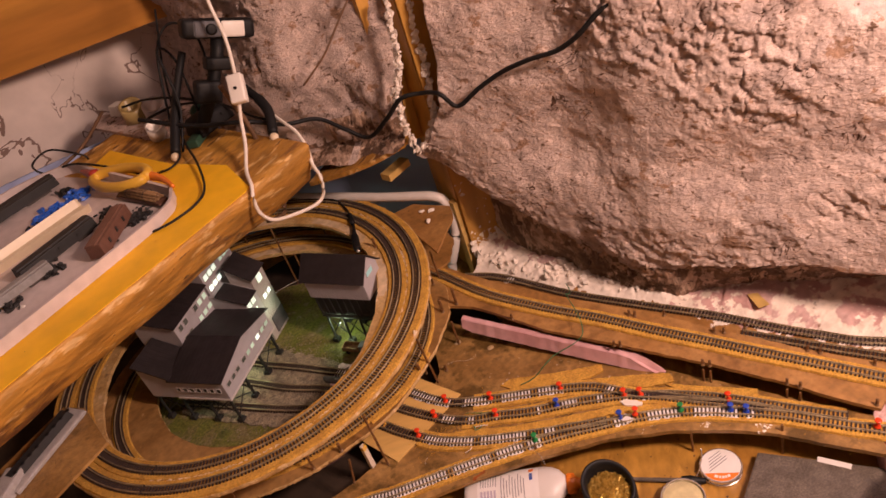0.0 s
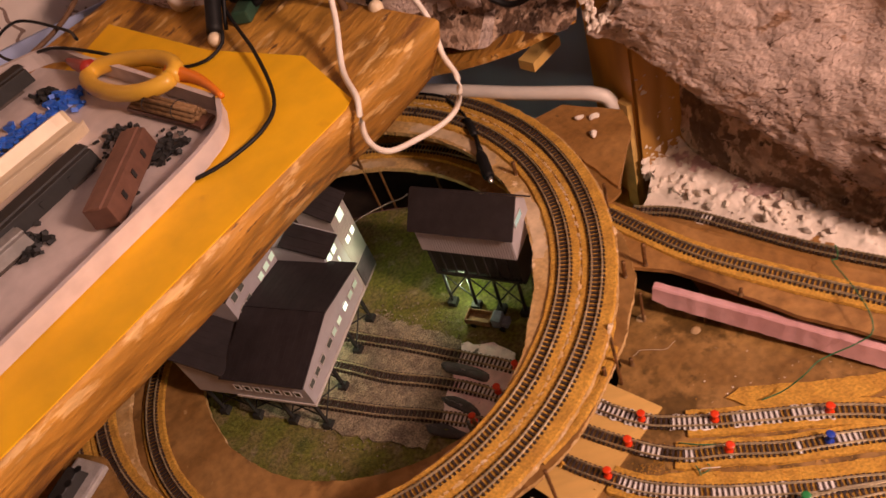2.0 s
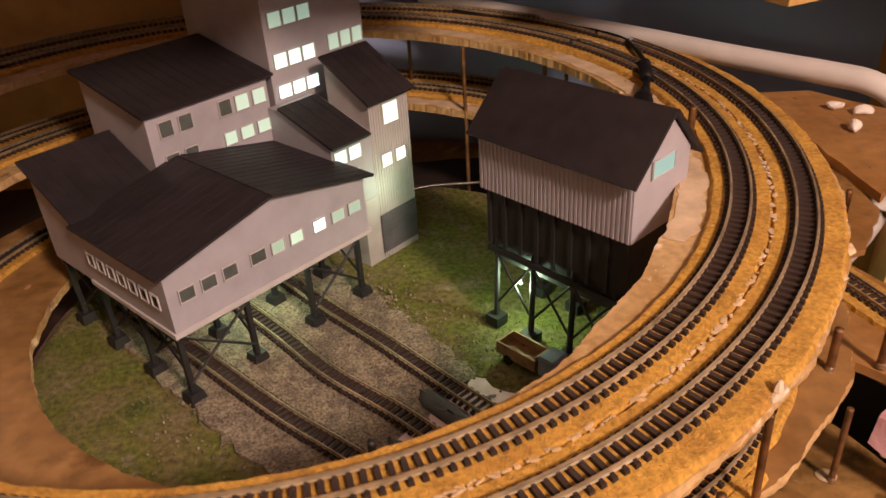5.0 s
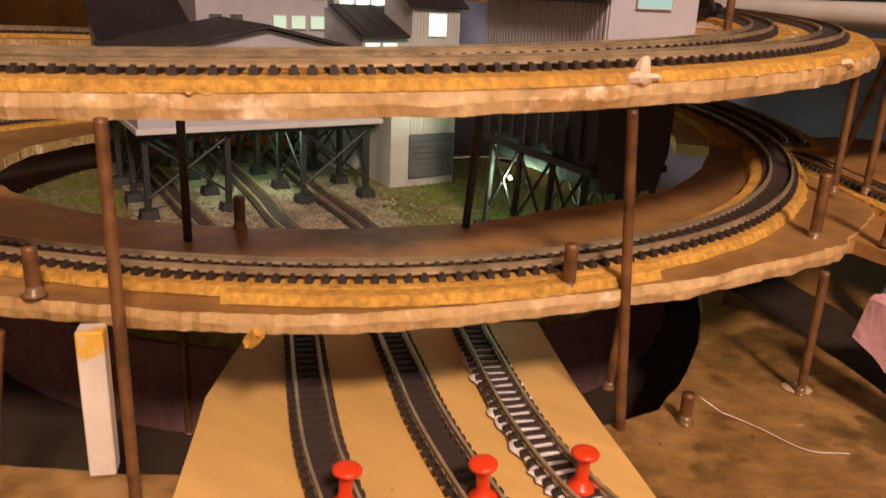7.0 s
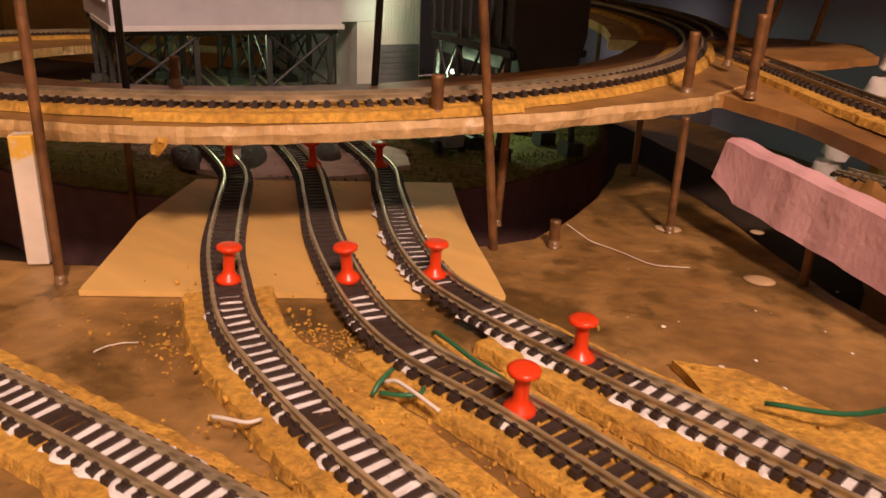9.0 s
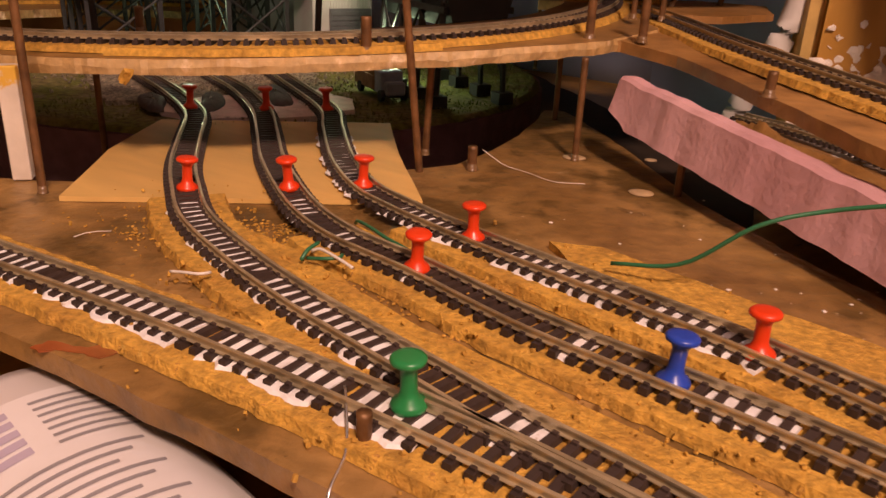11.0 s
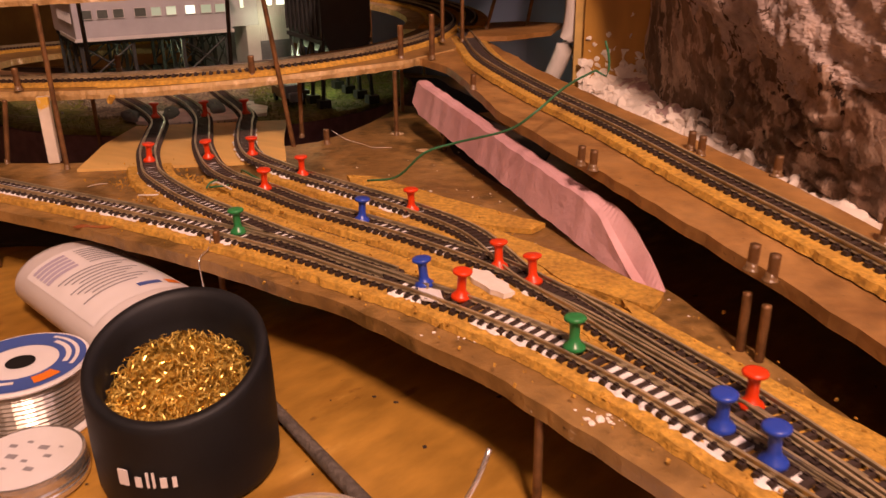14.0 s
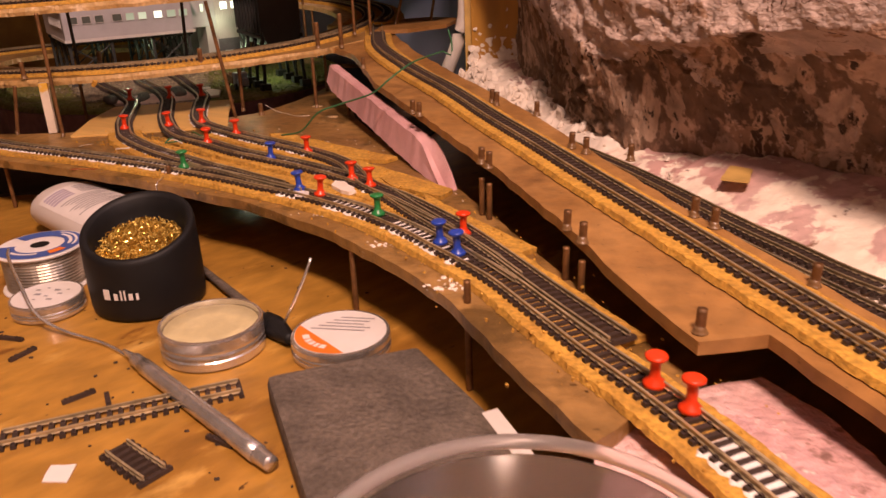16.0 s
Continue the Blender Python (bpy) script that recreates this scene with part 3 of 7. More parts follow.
TOP = [(-0.1, 0.95), (0.40, 0.85), (0.46, 0.52), (0.50, 0.44), (0.545, 0.40), (0.6, 0.375), (0.9, 0.33)]
DEEP = [(-0.05, 0.13), (0.04, 0.088), (0.08, 0.070), (0.16, 0.046), (0.235, 0.032), (0.30, 0.020), (0.34, 0.018), (0.37, 0.030), (0.42, 0.050), (0.45, 0.064), (0.6, 0.09), (0.9, 0.10)]
BACK = [(-0.06, 0.034), (0.10, 0.039), (0.20, 0.032), (0.32, 0.0)]


def rock_relief(p):
    """Trowelled plaster: broad hollows, a thin smeared skin with torn edges, creases and crumbs in the rough zones."""
    q = p + noise.noise_vector(p * 14) * 0.014
    big = noise.fractal(p * 4.0, 1.0, 2.0, 3) * 0.022
    billow = -abs(noise.fractal(q * 8 + Vector((3, 1, 7)), 0.9, 2.1, 4)) * 0.0065
    w = Vector((q.x, q.y, q.z * 1.5 + q.x * 0.7))
    rough = min(1.0, max(0.0, 0.38 + 1.5 * noise.fractal(p * 6 + Vector((1, 2, 3)), 1.0, 2.0, 2)))
    f = noise.noise(w * 30) + 0.6 * noise.noise(w * 70)
    skin = 0.0026 * min(1.0, max(0.0, f * 7.0)) + 0.0018 * min(1.0, max(0.0, (noise.noise(w * 60 + Vector((8, 8, 8))) - 0.1) * 9))
    crease = -0.0064 * max(0.0, 1 - abs(noise.noise(q * 17 + Vector((4, 9, 2))) + 0.4 * noise.noise(q * 60)) * 15) * rough
    pits = noise.fractal(p * 130, 0.6, 2.0, 3) * 0.0020 * (0.06 + rough)
    return big + billow + skin * (0.35 + rough) + crease + pits


bm = bmesh.new()
rows = []
for i in range(521):
    s = -0.055 + 0.955 * i / 520
    back = lerp_table(BACK, s)
    lip, top = lerp_table(LIP, s) - 0.65 * back, lerp_table(TOP, s)
    deep = lerp_table(DEEP, s)
    col = []
    for j in range(320):
        if j < 70:
            t = j / 70
            z = lip * t ** 0.85
            off = -deep * (1 - t) ** lerp_table([(0.06, 0.30), (0.2, 0.75)], s) + (0.012 - back) * t
        else:
            t = (j - 70) / 249
            z = lip + (0.80 - lip) * t ** 1.15
            off = 0.012 + 0.012 * math.sin(min(1, t * 4) * math.pi) - 0.16 * (z - lip) - 0.035 * max(0, min(1, (s - 0.3) / 0.25)) * min(1, t * 4)
            if z > top:
                off -= min(0.3, (z - top) * 9)
            off -= back * min(1.0, max(0.0, (0.33 - z) / 0.11))
        start = lerp_table([(0.0, -0.055), (0.23, -0.045), (0.248, -0.012), (0.309, 0.026), (0.385, 0.034), (0.49, 0.042), (0.9, 0.05)], z)
        ss = max(s, start + 0.0)
        if s < start:
            off -= (start - s) * 2.2
        p = K3 + KA * ss + KN * off + Vector((0, 0, z))
        col.append(p + KN * rock_relief(p) + Vector((0, 0, 0.004 * noise.noise(p * 25))))
    rows.append(col)
grid_mesh(bm, rows)
face = thing("rock_wall", bm, rock, "carved pinkish-grey plaster rock face, flaking brown and darkened as shade under its overhang", "rock wall", kind="structure", smooth=True)
# below the lip: brown flakes, darkened to carry the overhang's shade as well
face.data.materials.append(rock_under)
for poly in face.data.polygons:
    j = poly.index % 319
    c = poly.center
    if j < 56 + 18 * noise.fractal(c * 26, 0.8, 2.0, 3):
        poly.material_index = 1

LEFT = [Vector((-0.022, 0.425, 0)), Vector((-0.12, 0.50, 0)), Vector((-0.23, 0.70, 0)), Vector((-0.27, 0.95, 0))]
bm = bmesh.new()
rows = []
edge = spline([tuple(v) for v in LEFT], 0.006)
for i, (p0, d, side) in enumerate(frames(edge)):
    col = []
    for j in range(80):
        t = j / 79
        z = 0.215 + 0.048 * max(0.0, 1 - i / 28) + 0.02 * noise.noise(p0 * 12) + t * 0.75
        p = p0 + Vector((0, 0, z)) + side * -0.04 * t + Vector((0.16, -0.05, 0)) * (max(0.0, z - 0.25) * max(0.0, 1 - i / 30))
        col.append(p + side * rock_relief(p + Vector((5, 5, 5))) * 1.9 + side * (0.05 if j == 0 else 0))
    rows.append(col)
grid_mesh(bm, rows)
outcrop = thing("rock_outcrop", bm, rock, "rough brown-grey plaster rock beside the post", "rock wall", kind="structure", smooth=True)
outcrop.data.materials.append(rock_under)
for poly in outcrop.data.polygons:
    # the darker brown second material low down beside the post, with a torn edge
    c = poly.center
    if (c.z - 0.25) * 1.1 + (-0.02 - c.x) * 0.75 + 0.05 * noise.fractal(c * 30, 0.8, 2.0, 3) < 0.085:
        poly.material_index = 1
bm = bmesh.new()
sweep(bm, [v + Vector((0, 0, 0.205 + 0.048 * (1 - k / 28))) for k, v in enumerate(edge[:28])], [(-0.004, 0), (0.05, 0), (0.05, 0.008), (-0.004, 0.008)])
thing("rock_ledge", bm, beam_wood, "thin sawn plywood strip under the rock outcrop", "trim", kind="structure")

# plaster ground at the rock's foot
LOW = [(-0.034, 0.389), (0.003, 0.306), (0.054, 0.192), (0.112, 0.09), (0.16, 0.009), (0.205, -0.08), (0.245, -0.15), (0.279, -0.19), (0.36, -0.33)]


def low_track_gap(p):
    """How far a place lies from the lower track's line."""
    best = 9.0
    for a, b in zip(LOW, LOW[1:]):
        a, b = Vector((*a, 0)), Vector((*b, 0))
        t = max(0, min(1, (p - a).dot(b - a) / (b - a).length_squared))
        best = min(best, (p - a - (b - a) * t).length)
    return best


bm = bmesh.new()
rows = []
for i in range(420):
    s = 0.0 + 0.90 * i / 419
    col = []
    for j in range(110):
        off = 0.064 - 0.186 * j / 109 if s < 0.40 else 0.078 - 0.20 * j / 109
        p = K3 + KA * s + KN * off
        gap = low_track_gap(p)
        free = min(1.0, max(0.0, (gap - 0.0095) / 0.012)) * (1 if off < 0.02 else 0)
        lump = (max(0.0, noise.fractal(p * 42 + Vector((9, 0, 0)), 0.6, 2.2, 5) + 0.1) * 0.0065 + abs(noise.noise(p * 130)) * 0.0022) * (1.0 if s < 0.36 else 0.35)
        fine = noise.fractal(p * 150, 0.8, 2.0, 3) * 0.0009
        z = -0.0012 + free * (0.0022 + max(0.0, -off) * (0.30 if s > 0.4 else 0.15 + 0.14 * min(1.0, max(0.0, (0.34 - s) / 0.06))) + lump + fine)
        col.append(Vector((p.x, p.y, z)))
    rows.append(col)
grid_mesh(bm, rows)
ledge = thing("plaster_ledge", bm, plaster, "lumpy white and pink plaster ground at the rock's foot", "plaster", kind="structure", smooth=True)
ledge.data.materials.append(hardboard_light)
ledge.data.materials.append(plaster_white)
for poly in ledge.data.polygons:
    # bare board beside the lower track, a white crust along the plaster's front
    c = poly.center
    v = Vector((c.x, c.y, 0)) - K3
    along, off = v.dot(KA), v.dot(KN)
    torn = 0.010 * noise.fractal(Vector((c.x, c.y, 0)) * 60, 0.8, 2.0, 3)
    if off > lerp_table([(0.34, 0.004), (0.40, 0.022)], along) + torn:
        poly.material_index = 1
    elif along < 0.33 and off > lerp_table([(0.0, -0.060), (0.12, -0.034), (0.33, -0.022)], along) + 1.6 * torn:
        poly.material_index = 2

rng = random.Random(5)
bm = bmesh.new()
for k in range(140):
    s = rng.uniform(-0.02, 0.42)
    off = -0.004 - abs(rng.gauss(0, 0.018))
    p = K3 + KA * s + KN * off
    if low_track_gap(p) < 0.011:
        continue
    r = (0.0008 + 0.0040 * rng.random() ** 3) * (1.3 if s < 0.2 else 0.8)
    m = Matrix.Translation((p.x, p.y, 0.003 + max(0, -off) * (0.28 if s < 0.3 else 0.15))) @ Euler((rng.random() * 6, rng.random() * 6, rng.random() * 6)).to_matrix().to_4x4() @ Matrix.Diagonal((r, r * rng.uniform(0.5, 1.2), r * rng.uniform(0.4, 0.9), 1))
    bmesh.ops.create_icosphere(bm, subdivisions=1, radius=1, matrix=m)
for k in range(60):
    s = rng.choice((rng.uniform(0.0, 0.36), rng.gauss(0.03, 0.03), rng.gauss(0.145, 0.012), rng.gauss(0.20, 0.02)))
    off = -0.010 - rng.random() * 0.034
    p = K3 + KA * s + KN * off
    if low_track_gap(p) < 0.014:
        continue
    r = 0.0014 + 0.0042 * rng.random() ** 1.6
    bmesh.ops.create_icosphere(bm, subdivisions=3, radius=1, matrix=Matrix.Translation((p.x, p.y, 0.005 - off * (0.28 if s < 0.3 else 0.15))) @ Euler((rng.random() * 6, rng.random() * 6, rng.random() * 6)).to_matrix().to_4x4() @ Matrix.Diagonal((r * 1.7, r, r * 0.55, 1)))
for v in bm.verts:
    v.co += 0.0010 * noise.noise_vector(v.co * 330) + 0.0024 * noise.noise_vector(v.co * 150) + 0.0004 * noise.noise_vector(v.co * 700)
tagged(new("plaster_crumbs", mesh_of("plaster_crumbs", bm, plaster_white)), "broken white plaster lumps along the rock's foot", "plaster lumps", kind="stuff")

bm = bmesh.new()
rows = []
for i in range(41):
    w = i / 40
    x, y = 0.004 + 0.085 * w, 0.382 - 0.01 * w
    rows.append([Vector((x, y + 0.0015 * noise.noise(Vector((x * 60, 0, z * 8))), z)) for z in [-0.044 + 0.75 * j / 60 for j in range(61)]])
grid_mesh(bm, rows)
box(bm, (0.004, 0.388, -0.044), (0.089, 0.46, 0.70))
box(bm, (-0.030, 0.440, 0.225), (0.0035, 0.458, 0.48))
thing("post", bm, post_wood, "golden brown wooden post daubed with white plaster", "post", kind="structure")
rng = random.Random(77)
bm = bmesh.new()
for k in range(380):
    x = rng.uniform(0.004, 0.092)
    z = abs(rng.gauss(0, 0.020)) + 0.002 if k < 340 else rng.uniform(0.0, 0.16)
    r = rng.uniform(0.001, 0.0085 - 0.11 * z) if z < 0.045 else rng.uniform(0.0006, 0.0030)
    m = Matrix.Translation((x, 0.3815 - 0.01 * (x - 0.004) / 0.085, z)) @ Matrix.Rotation(rng.random() * 3, 4, "Y") @ Matrix.Diagonal((r, r * 0.35, r * rng.uniform(0.5, 1.4), 1))
    bmesh.ops.create_icosphere(bm, subdivisions=1, radius=1, matrix=m)
for edge_line in ([(-0.036, 0.240), (-0.046, 0.308), (-0.038, 0.342), (-0.021, 0.380), (-0.016, 0.429), (-0.008, 0.475)], [(-0.030, 0.236), (0.0065, 0.278), (0.010, 0.315), (0.015, 0.355), (0.015, 0.416), (0.022, 0.463)]):
    for (x0, z0), (x1, z1) in zip(edge_line, edge_line[1:]):
        for k in range(44):
            t = rng.random()
            r = rng.uniform(0.0008, 0.0042)
            m = Matrix.Translation((x0 + (x1 - x0) * t + rng.gauss(0, 0.002), 0.378 + rng.gauss(0, 0.003), z0 + (z1 - z0) * t)) @ Euler((rng.random(), rng.random(), rng.random())).to_matrix().to_4x4() @ Matrix.Diagonal((r * 0.6, r, r * 1.5, 1))
            bmesh.ops.create_icosphere(bm, subdivisions=2, radius=1, matrix=m)
for v in bm.verts:
    v.co += 0.0030 * noise.noise_vector(v.co * 190) + 0.0012 * noise.noise_vector(v.co * 520)
tagged(new("plaster_daubs", mesh_of("plaster_daubs", bm, plaster_white)), "white plaster daubs sticking to the post", "plaster", kind="stuff")

bm = bmesh.new()
rows = []
for i in range(25):
    a = i / 24
    x, y = -0.75 + 0.86 * a, 0.86 - 0.30 * a ** 3
    rows.append([Vector((x, y, z)) for z in (-0.044, 0.03, 0.1, 0.17, 0.24, 0.30)])
grid_mesh(bm, rows)
m = thing("backdrop_panel", bm, wall_blue, "curved blue-grey painted backdrop panel behind the helix", "backdrop", kind="structure", smooth=True)
mod = m.modifiers.new("thick", "SOLIDIFY")
mod.thickness = 0.006
bm = bmesh.new()
box(bm, (-0.95, 0.80, -0.044), (-0.42, 0.83, 0.27))
box(bm, (-0.98, -0.1, -0.044), (-0.95, 0.83, 0.27))
thing("dark_panel", bm, dark_panel, "dark stained wooden panels behind the helix", "panel", kind="structure")
bm = bmesh.new()
box(bm, (-1.6, 0.95, -0.044), (-0.15, 1.0, 1.4))
thing("plaster_wall", bm, wall_plaster, "cracked cream plaster wall behind the shelf", "wall", kind="structure")
bm = bmesh.new()
box(bm, (0.30, -0.9, -0.044), (0.95, 0.9, 1.4), Matrix.Translation((0.30, 0.05, 0)) @ Matrix.Rotation(radians(29.6), 4, "Z") @ Matrix.Translation((-0.30, 0, 0)))
thing("upper_wall", bm, wall_blue, "blue-grey painted wall above the rock face", "wall", kind="structure")
bm = bmesh.new()
box(bm, (-0.43, -0.014, 0), (0.43, 0.014, 0.171), Matrix.Translation((-0.456, 0.86, 0.459)) @ Matrix.Rotation(radians(-12), 4, "Z"))
thing("shelf_plank", bm, plank_wood, "varnished orange pine plank above the shelf", "plank", kind="structure")

# ---- the beam and what lies on it ----
BD = Vector((0.9215, 0.3885, 0)).normalized()
BN = Vector((0.3885, -0.9215, 0)).normalized()
BO = Vector((-0.2975, 0.3250, 0))


def on_beam(s, off, z=0.3405):
    return BO + BD * s + BN * off + Vector((0, 0, z))


bm = bmesh.new()
rows = []
for i in range(100):
    s = -0.75 + 0.87 * i / 99
    w = 0.004 * noise.noise(Vector((s * 9, 0, 0)))
    sec = [(-0.42, 0.3395), (-0.2, 0.3395), (-0.03, 0.3395), (-0.004 + w, 0.339), (0.0 + w, 0.336), (-0.004 + w, 0.322), (-0.012 + w, 0.305), (-0.022 + w * 1.4, 0.287), (-0.031 + w * 1.6, 0.272), (-0.040, 0.2685), (-0.12, 0.268), (-0.42, 0.268)]
    rows.append([on_beam(s, o + 0.0016 * noise.noise(Vector((s * 30, o * 90, z * 90))), z) for o, z in sec])
grid_mesh(bm, rows)
for r in (rows[0], rows[-1]):
    bm.faces.new([bm.verts.new(p) for p in r])
thing("timber_beam", bm, beam_wood, "rough-sawn yellowish timber beam above the helix", "beam", kind="structure", smooth=True)

bm = bmesh.new()
slab(bm, [(-0.2985, 0.3265), (-0.2890, 0.335), (-0.2930, 0.425), (-0.354, 0.516), (-0.42, 0.672), (-0.456, 0.64), (-0.56, 0.58), (-0.95, 0.38), (-0.95, 0.052)], 0.34, 0.341)
thing("yellow_card", bm, yellow_card, "large yellow card sheet lying on the beam", "card")

# tray of broken rolling stock
TRAY = [(-0.374, 0.404), (-0.384, 0.372), (-0.408, 0.352), (-0.45, 0.331), (-0.60, 0.2615), (-0.85, 0.15), (-0.98, 0.33), (-0.66, 0.62), (-0.50, 0.655), (-0.448, 0.575)]
tray = empty("tray", (-0.5, 0.45, 0.341), "shallow pinkish-white plastic tray of broken rolling stock", "tray")
cx, cy = sum(p[0] for p in TRAY) / len(TRAY), sum(p[1] for p in TRAY) / len(TRAY)


def tray_part(name, bm, mat, label=""):
    ob = part(name, bm, mat, tray, label)
    ob.matrix_parent_inverse = Matrix.Translation((-0.5, 0.45, 0.341)).inverted()
    return ob


bm = bmesh.new()
slab(bm, TRAY, 0.3413, 0.343)
tray_part("tray_floor", bm, tray_plastic)
bm = bmesh.new()
rim = spline([(x, y, 0.343) for x, y in TRAY + TRAY[:1]], 0.008)
sweep(bm, rim, [(-0.0012, 0), (0.0012, 0), (0.0016, 0.0145), (0.0030, 0.0150), (0.0030, 0.0160), (-0.0014, 0.0160)], close=False)
tray_part("tray_rim", bm, tray_plastic)


def beam_xy(p, q):
    """The middle, length and heading of a thing laid from p to q."""
    return (p[0] + q[0]) / 2, (p[1] + q[1]) / 2, math.hypot(q[0] - p[0], q[1] - p[1]), math.degrees(math.atan2(q[1] - p[1], q[0] - p[0]))


def wagon(name, p, q, width, height, mat, label, base=0.3432, doors=True):
    x, y, ln, deg = beam_xy(p, q)
    ob = empty(name, (x, y, base), label, "model wagon", "wagons in the tray")
    ob.rotation_euler = (0, 0, radians(deg))
    bm = bmesh.new()
    rotated_box(bm, 0, 0, 0.004, ln, width, height, 0, inset=0.0008)
    soften(bm, 0.0006)
    part("body", bm, mat, ob)
    bm = bmesh.new()
    rotated_box(bm, 0, 0, 0.004 + height, ln * 1.01, width * 0.5, 0.0012, 0, inset=0.001)
    part("roof_walk", bm, mat, ob)
    for s in (-1, 1):
        bm = bmesh.new()
        rotated_box(bm, s * ln * 0.33, 0, 0.0, ln * 0.2, width * 0.75, 0.004, 0, inset=0.001)
        part("bogie", bm, sleeper_brown, ob)
        if doors:
            for d in (-0.25, 0.0, 0.25):
                bm = bmesh.new()
                rotated_box(bm, d * ln, s * (width / 2 + 0.0001), 0.004 + height * 0.35, 0.004, 0.0008, height * 0.35, 0)
                part("hatch", bm, timber_black, ob)
    return ob


wagon("caboose", (-0.4905, 0.340), (-0.4415, 0.414), 0.0225, 0.019, wagon_brown, "brown model caboose without its wheels in the tray")
wagon("locomotive_shell", (-0.585, 0.388), (-0.482, 0.438), 0.024, 0.014, timber_black, "black model locomotive shell lying in the tray")
wagon("black_wagon", (-0.70, 0.562), (-0.51, 0.634), 0.026, 0.014, timber_black, "black model wagon lying in the tray", doors=False)
wagon("grey_wagon", (-0.665, 0.335), (-0.548, 0.383), 0.020, 0.010, wagon_grey, "dark grey model wagon floor in the tray", doors=False)

bm = bmesh.new()
x, y, ln, deg = beam_xy((-0.640, 0.444), (-0.483, 0.503))
ob = empty("plastic_hull", (x, y, 0.3432), "cream plastic model boat hull lying in the tray", "model hull")
ob.rotation_euler = (0, 0, radians(deg))
prof = [(-0.5, 0.010), (-0.46, 0.019), (0.42, 0.0225), (0.48, 0.0215), (0.5, 0.0195)]
rows = []
for t, w in prof:
    rows.append([Vector((t * ln, a * w, h)) for a, h in ((-0.72, 0.0), (-1, 0.013), (-0.90, 0.0134), (-0.66, 0.003), (0.66, 0.003), (0.90, 0.0134), (1, 0.013), (0.72, 0.0))])
vs = grid_mesh(bm, rows)
for a, b in zip(vs, vs[1:]):
    bm.faces.new((a[-1], a[0], b[0], b[-1]))
bm.faces.new(vs[0])
bm.faces.new(vs[-1])
part("hull", bm, cream_plastic, ob)
ob = empty("log_car", (-0.412, 0.441, 0.3435), "brown model flat wagon loaded with tied logs", "model wagon")
ob.rotation_euler = (0, 0, radians(-63))
bm = bmesh.new()
rotated_box(bm, 0, 0, 0.003, 0.098, 0.017, 0.003, 0, inset=0.0005)
part("deck", bm, wagon_brown, ob)
for k, (yy, zz) in enumerate(((-0.006, 0.0085), (-0.002, 0.0085), (0.002, 0.0085), (0.006, 0.0085), (-0.004, 0.012), (0.0, 0.012), (0.004, 0.012), (-0.002, 0.0155), (0.002, 0.0155))):
    bm = bmesh.new()
    tube(bm, [Vector((-0.042 + 0.003 * (k % 3), yy, zz)), Vector((0.040 + 0.002 * (k % 2), yy, zz))], 0.0021, 8)
    part("log", bm, log_brown, ob, smooth=True)
for t in (-0.02, 0.018):
    bm = bmesh.new()
    tube(bm, [Vector((t, 0.0088 * math.cos(w), 0.0115 + 0.007 * math.sin(w))) for w in [2 * math.pi * i / 20 for i in range(21)]], 0.0004, 5)
    part("strap", bm, timber_black, ob)
for t in (-0.034, 0.034):
    bm = bmesh.new()
    rotated_box(bm, t, 0, 0, 0.016, 0.012, 0.003, 0, inset=0.001)
    part("bogie", bm, timber_black, ob)

rng = random.Random(12)
bm = bmesh.new()
for k in range(170):
    t = rng.random()
    p = Vector((-0.552 + 0.078 * t + rng.gauss(0, 0.006), 0.532 + 0.030 * t + rng.gauss(0, 0.010), 0.344 + rng.uniform(0, 0.004)))
    r = rng.uniform(0.0025, 0.006)
    bmesh.ops.create_cube(bm, size=1, matrix=Matrix.Translation(p) @ Euler((rng.random() * 0.5, rng.random() * 0.5, rng.random() * 3)).to_matrix().to_4x4() @ Matrix.Diagonal((r * 2, r, r * 0.7, 1)))
tagged(new("blue_scraps", mesh_of("blue_scraps", bm, blue_plastic)), "bright blue plastic scraps heaped in the tray", "plastic scraps", kind="stuff")
bm = bmesh.new()
for k in range(330):
    c = rng.choice(((-0.428, 0.398), (-0.422, 0.402), (-0.434, 0.402), (-0.55, 0.375), (-0.545, 0.378), (-0.50, 0.590), (-0.455, 0.455), (-0.46, 0.44), (-0.545, 0.525), (-0.60, 0.345), (-0.475, 0.372)))
    p = Vector((c[0] + rng.gauss(0, 0.008), c[1] + rng.gauss(0, 0.008), 0.344 + rng.uniform(0, 0.003)))
    r = rng.uniform(0.0012, 0.0045)
    bmesh.ops.create_cube(bm, size=1, matrix=Matrix.Translation(p) @ Euler((rng.random(), rng.random(), rng.random() * 3)).to_matrix().to_4x4() @ Matrix.Diagonal((r * 2, r, r * 0.8, 1)))
tagged(new("black_scraps", mesh_of("black_scraps", bm, timber_black)), "small black plastic scraps strewn in the tray", "plastic scraps", kind="stuff")

# scissors
sc = empty("scissors", (-0.425, 0.510, 0.356), "orange and yellow handled scissors beside the tray", "scissors")
sc.rotation_euler = (0, 0, radians(-60))
bm = bmesh.new()
tube(bm, [Vector((0.058 * math.cos(w), 0.024 * math.sin(w) * (1 + 0.15 * math.cos(w)), 0.004 + 0.004 * math.cos(w))) for w in [2 * math.pi * i / 32 for i in range(33)]], 0.0075, 10)
part("handle_loop", bm, yellow_plastic, sc, "amber plastic handle loop", smooth=True)
bm = bmesh.new()
tube(bm, spline([(0.045, 0.01, 0.005), (0.085, 0.006, 0.005), (0.125, -0.008, 0.004)], 0.005), lambda i: 0.0075 - 0.0003 * i, 8)
part("shank", bm, orange_plastic, sc, "orange plastic shank", smooth=True)
bm = bmesh.new()
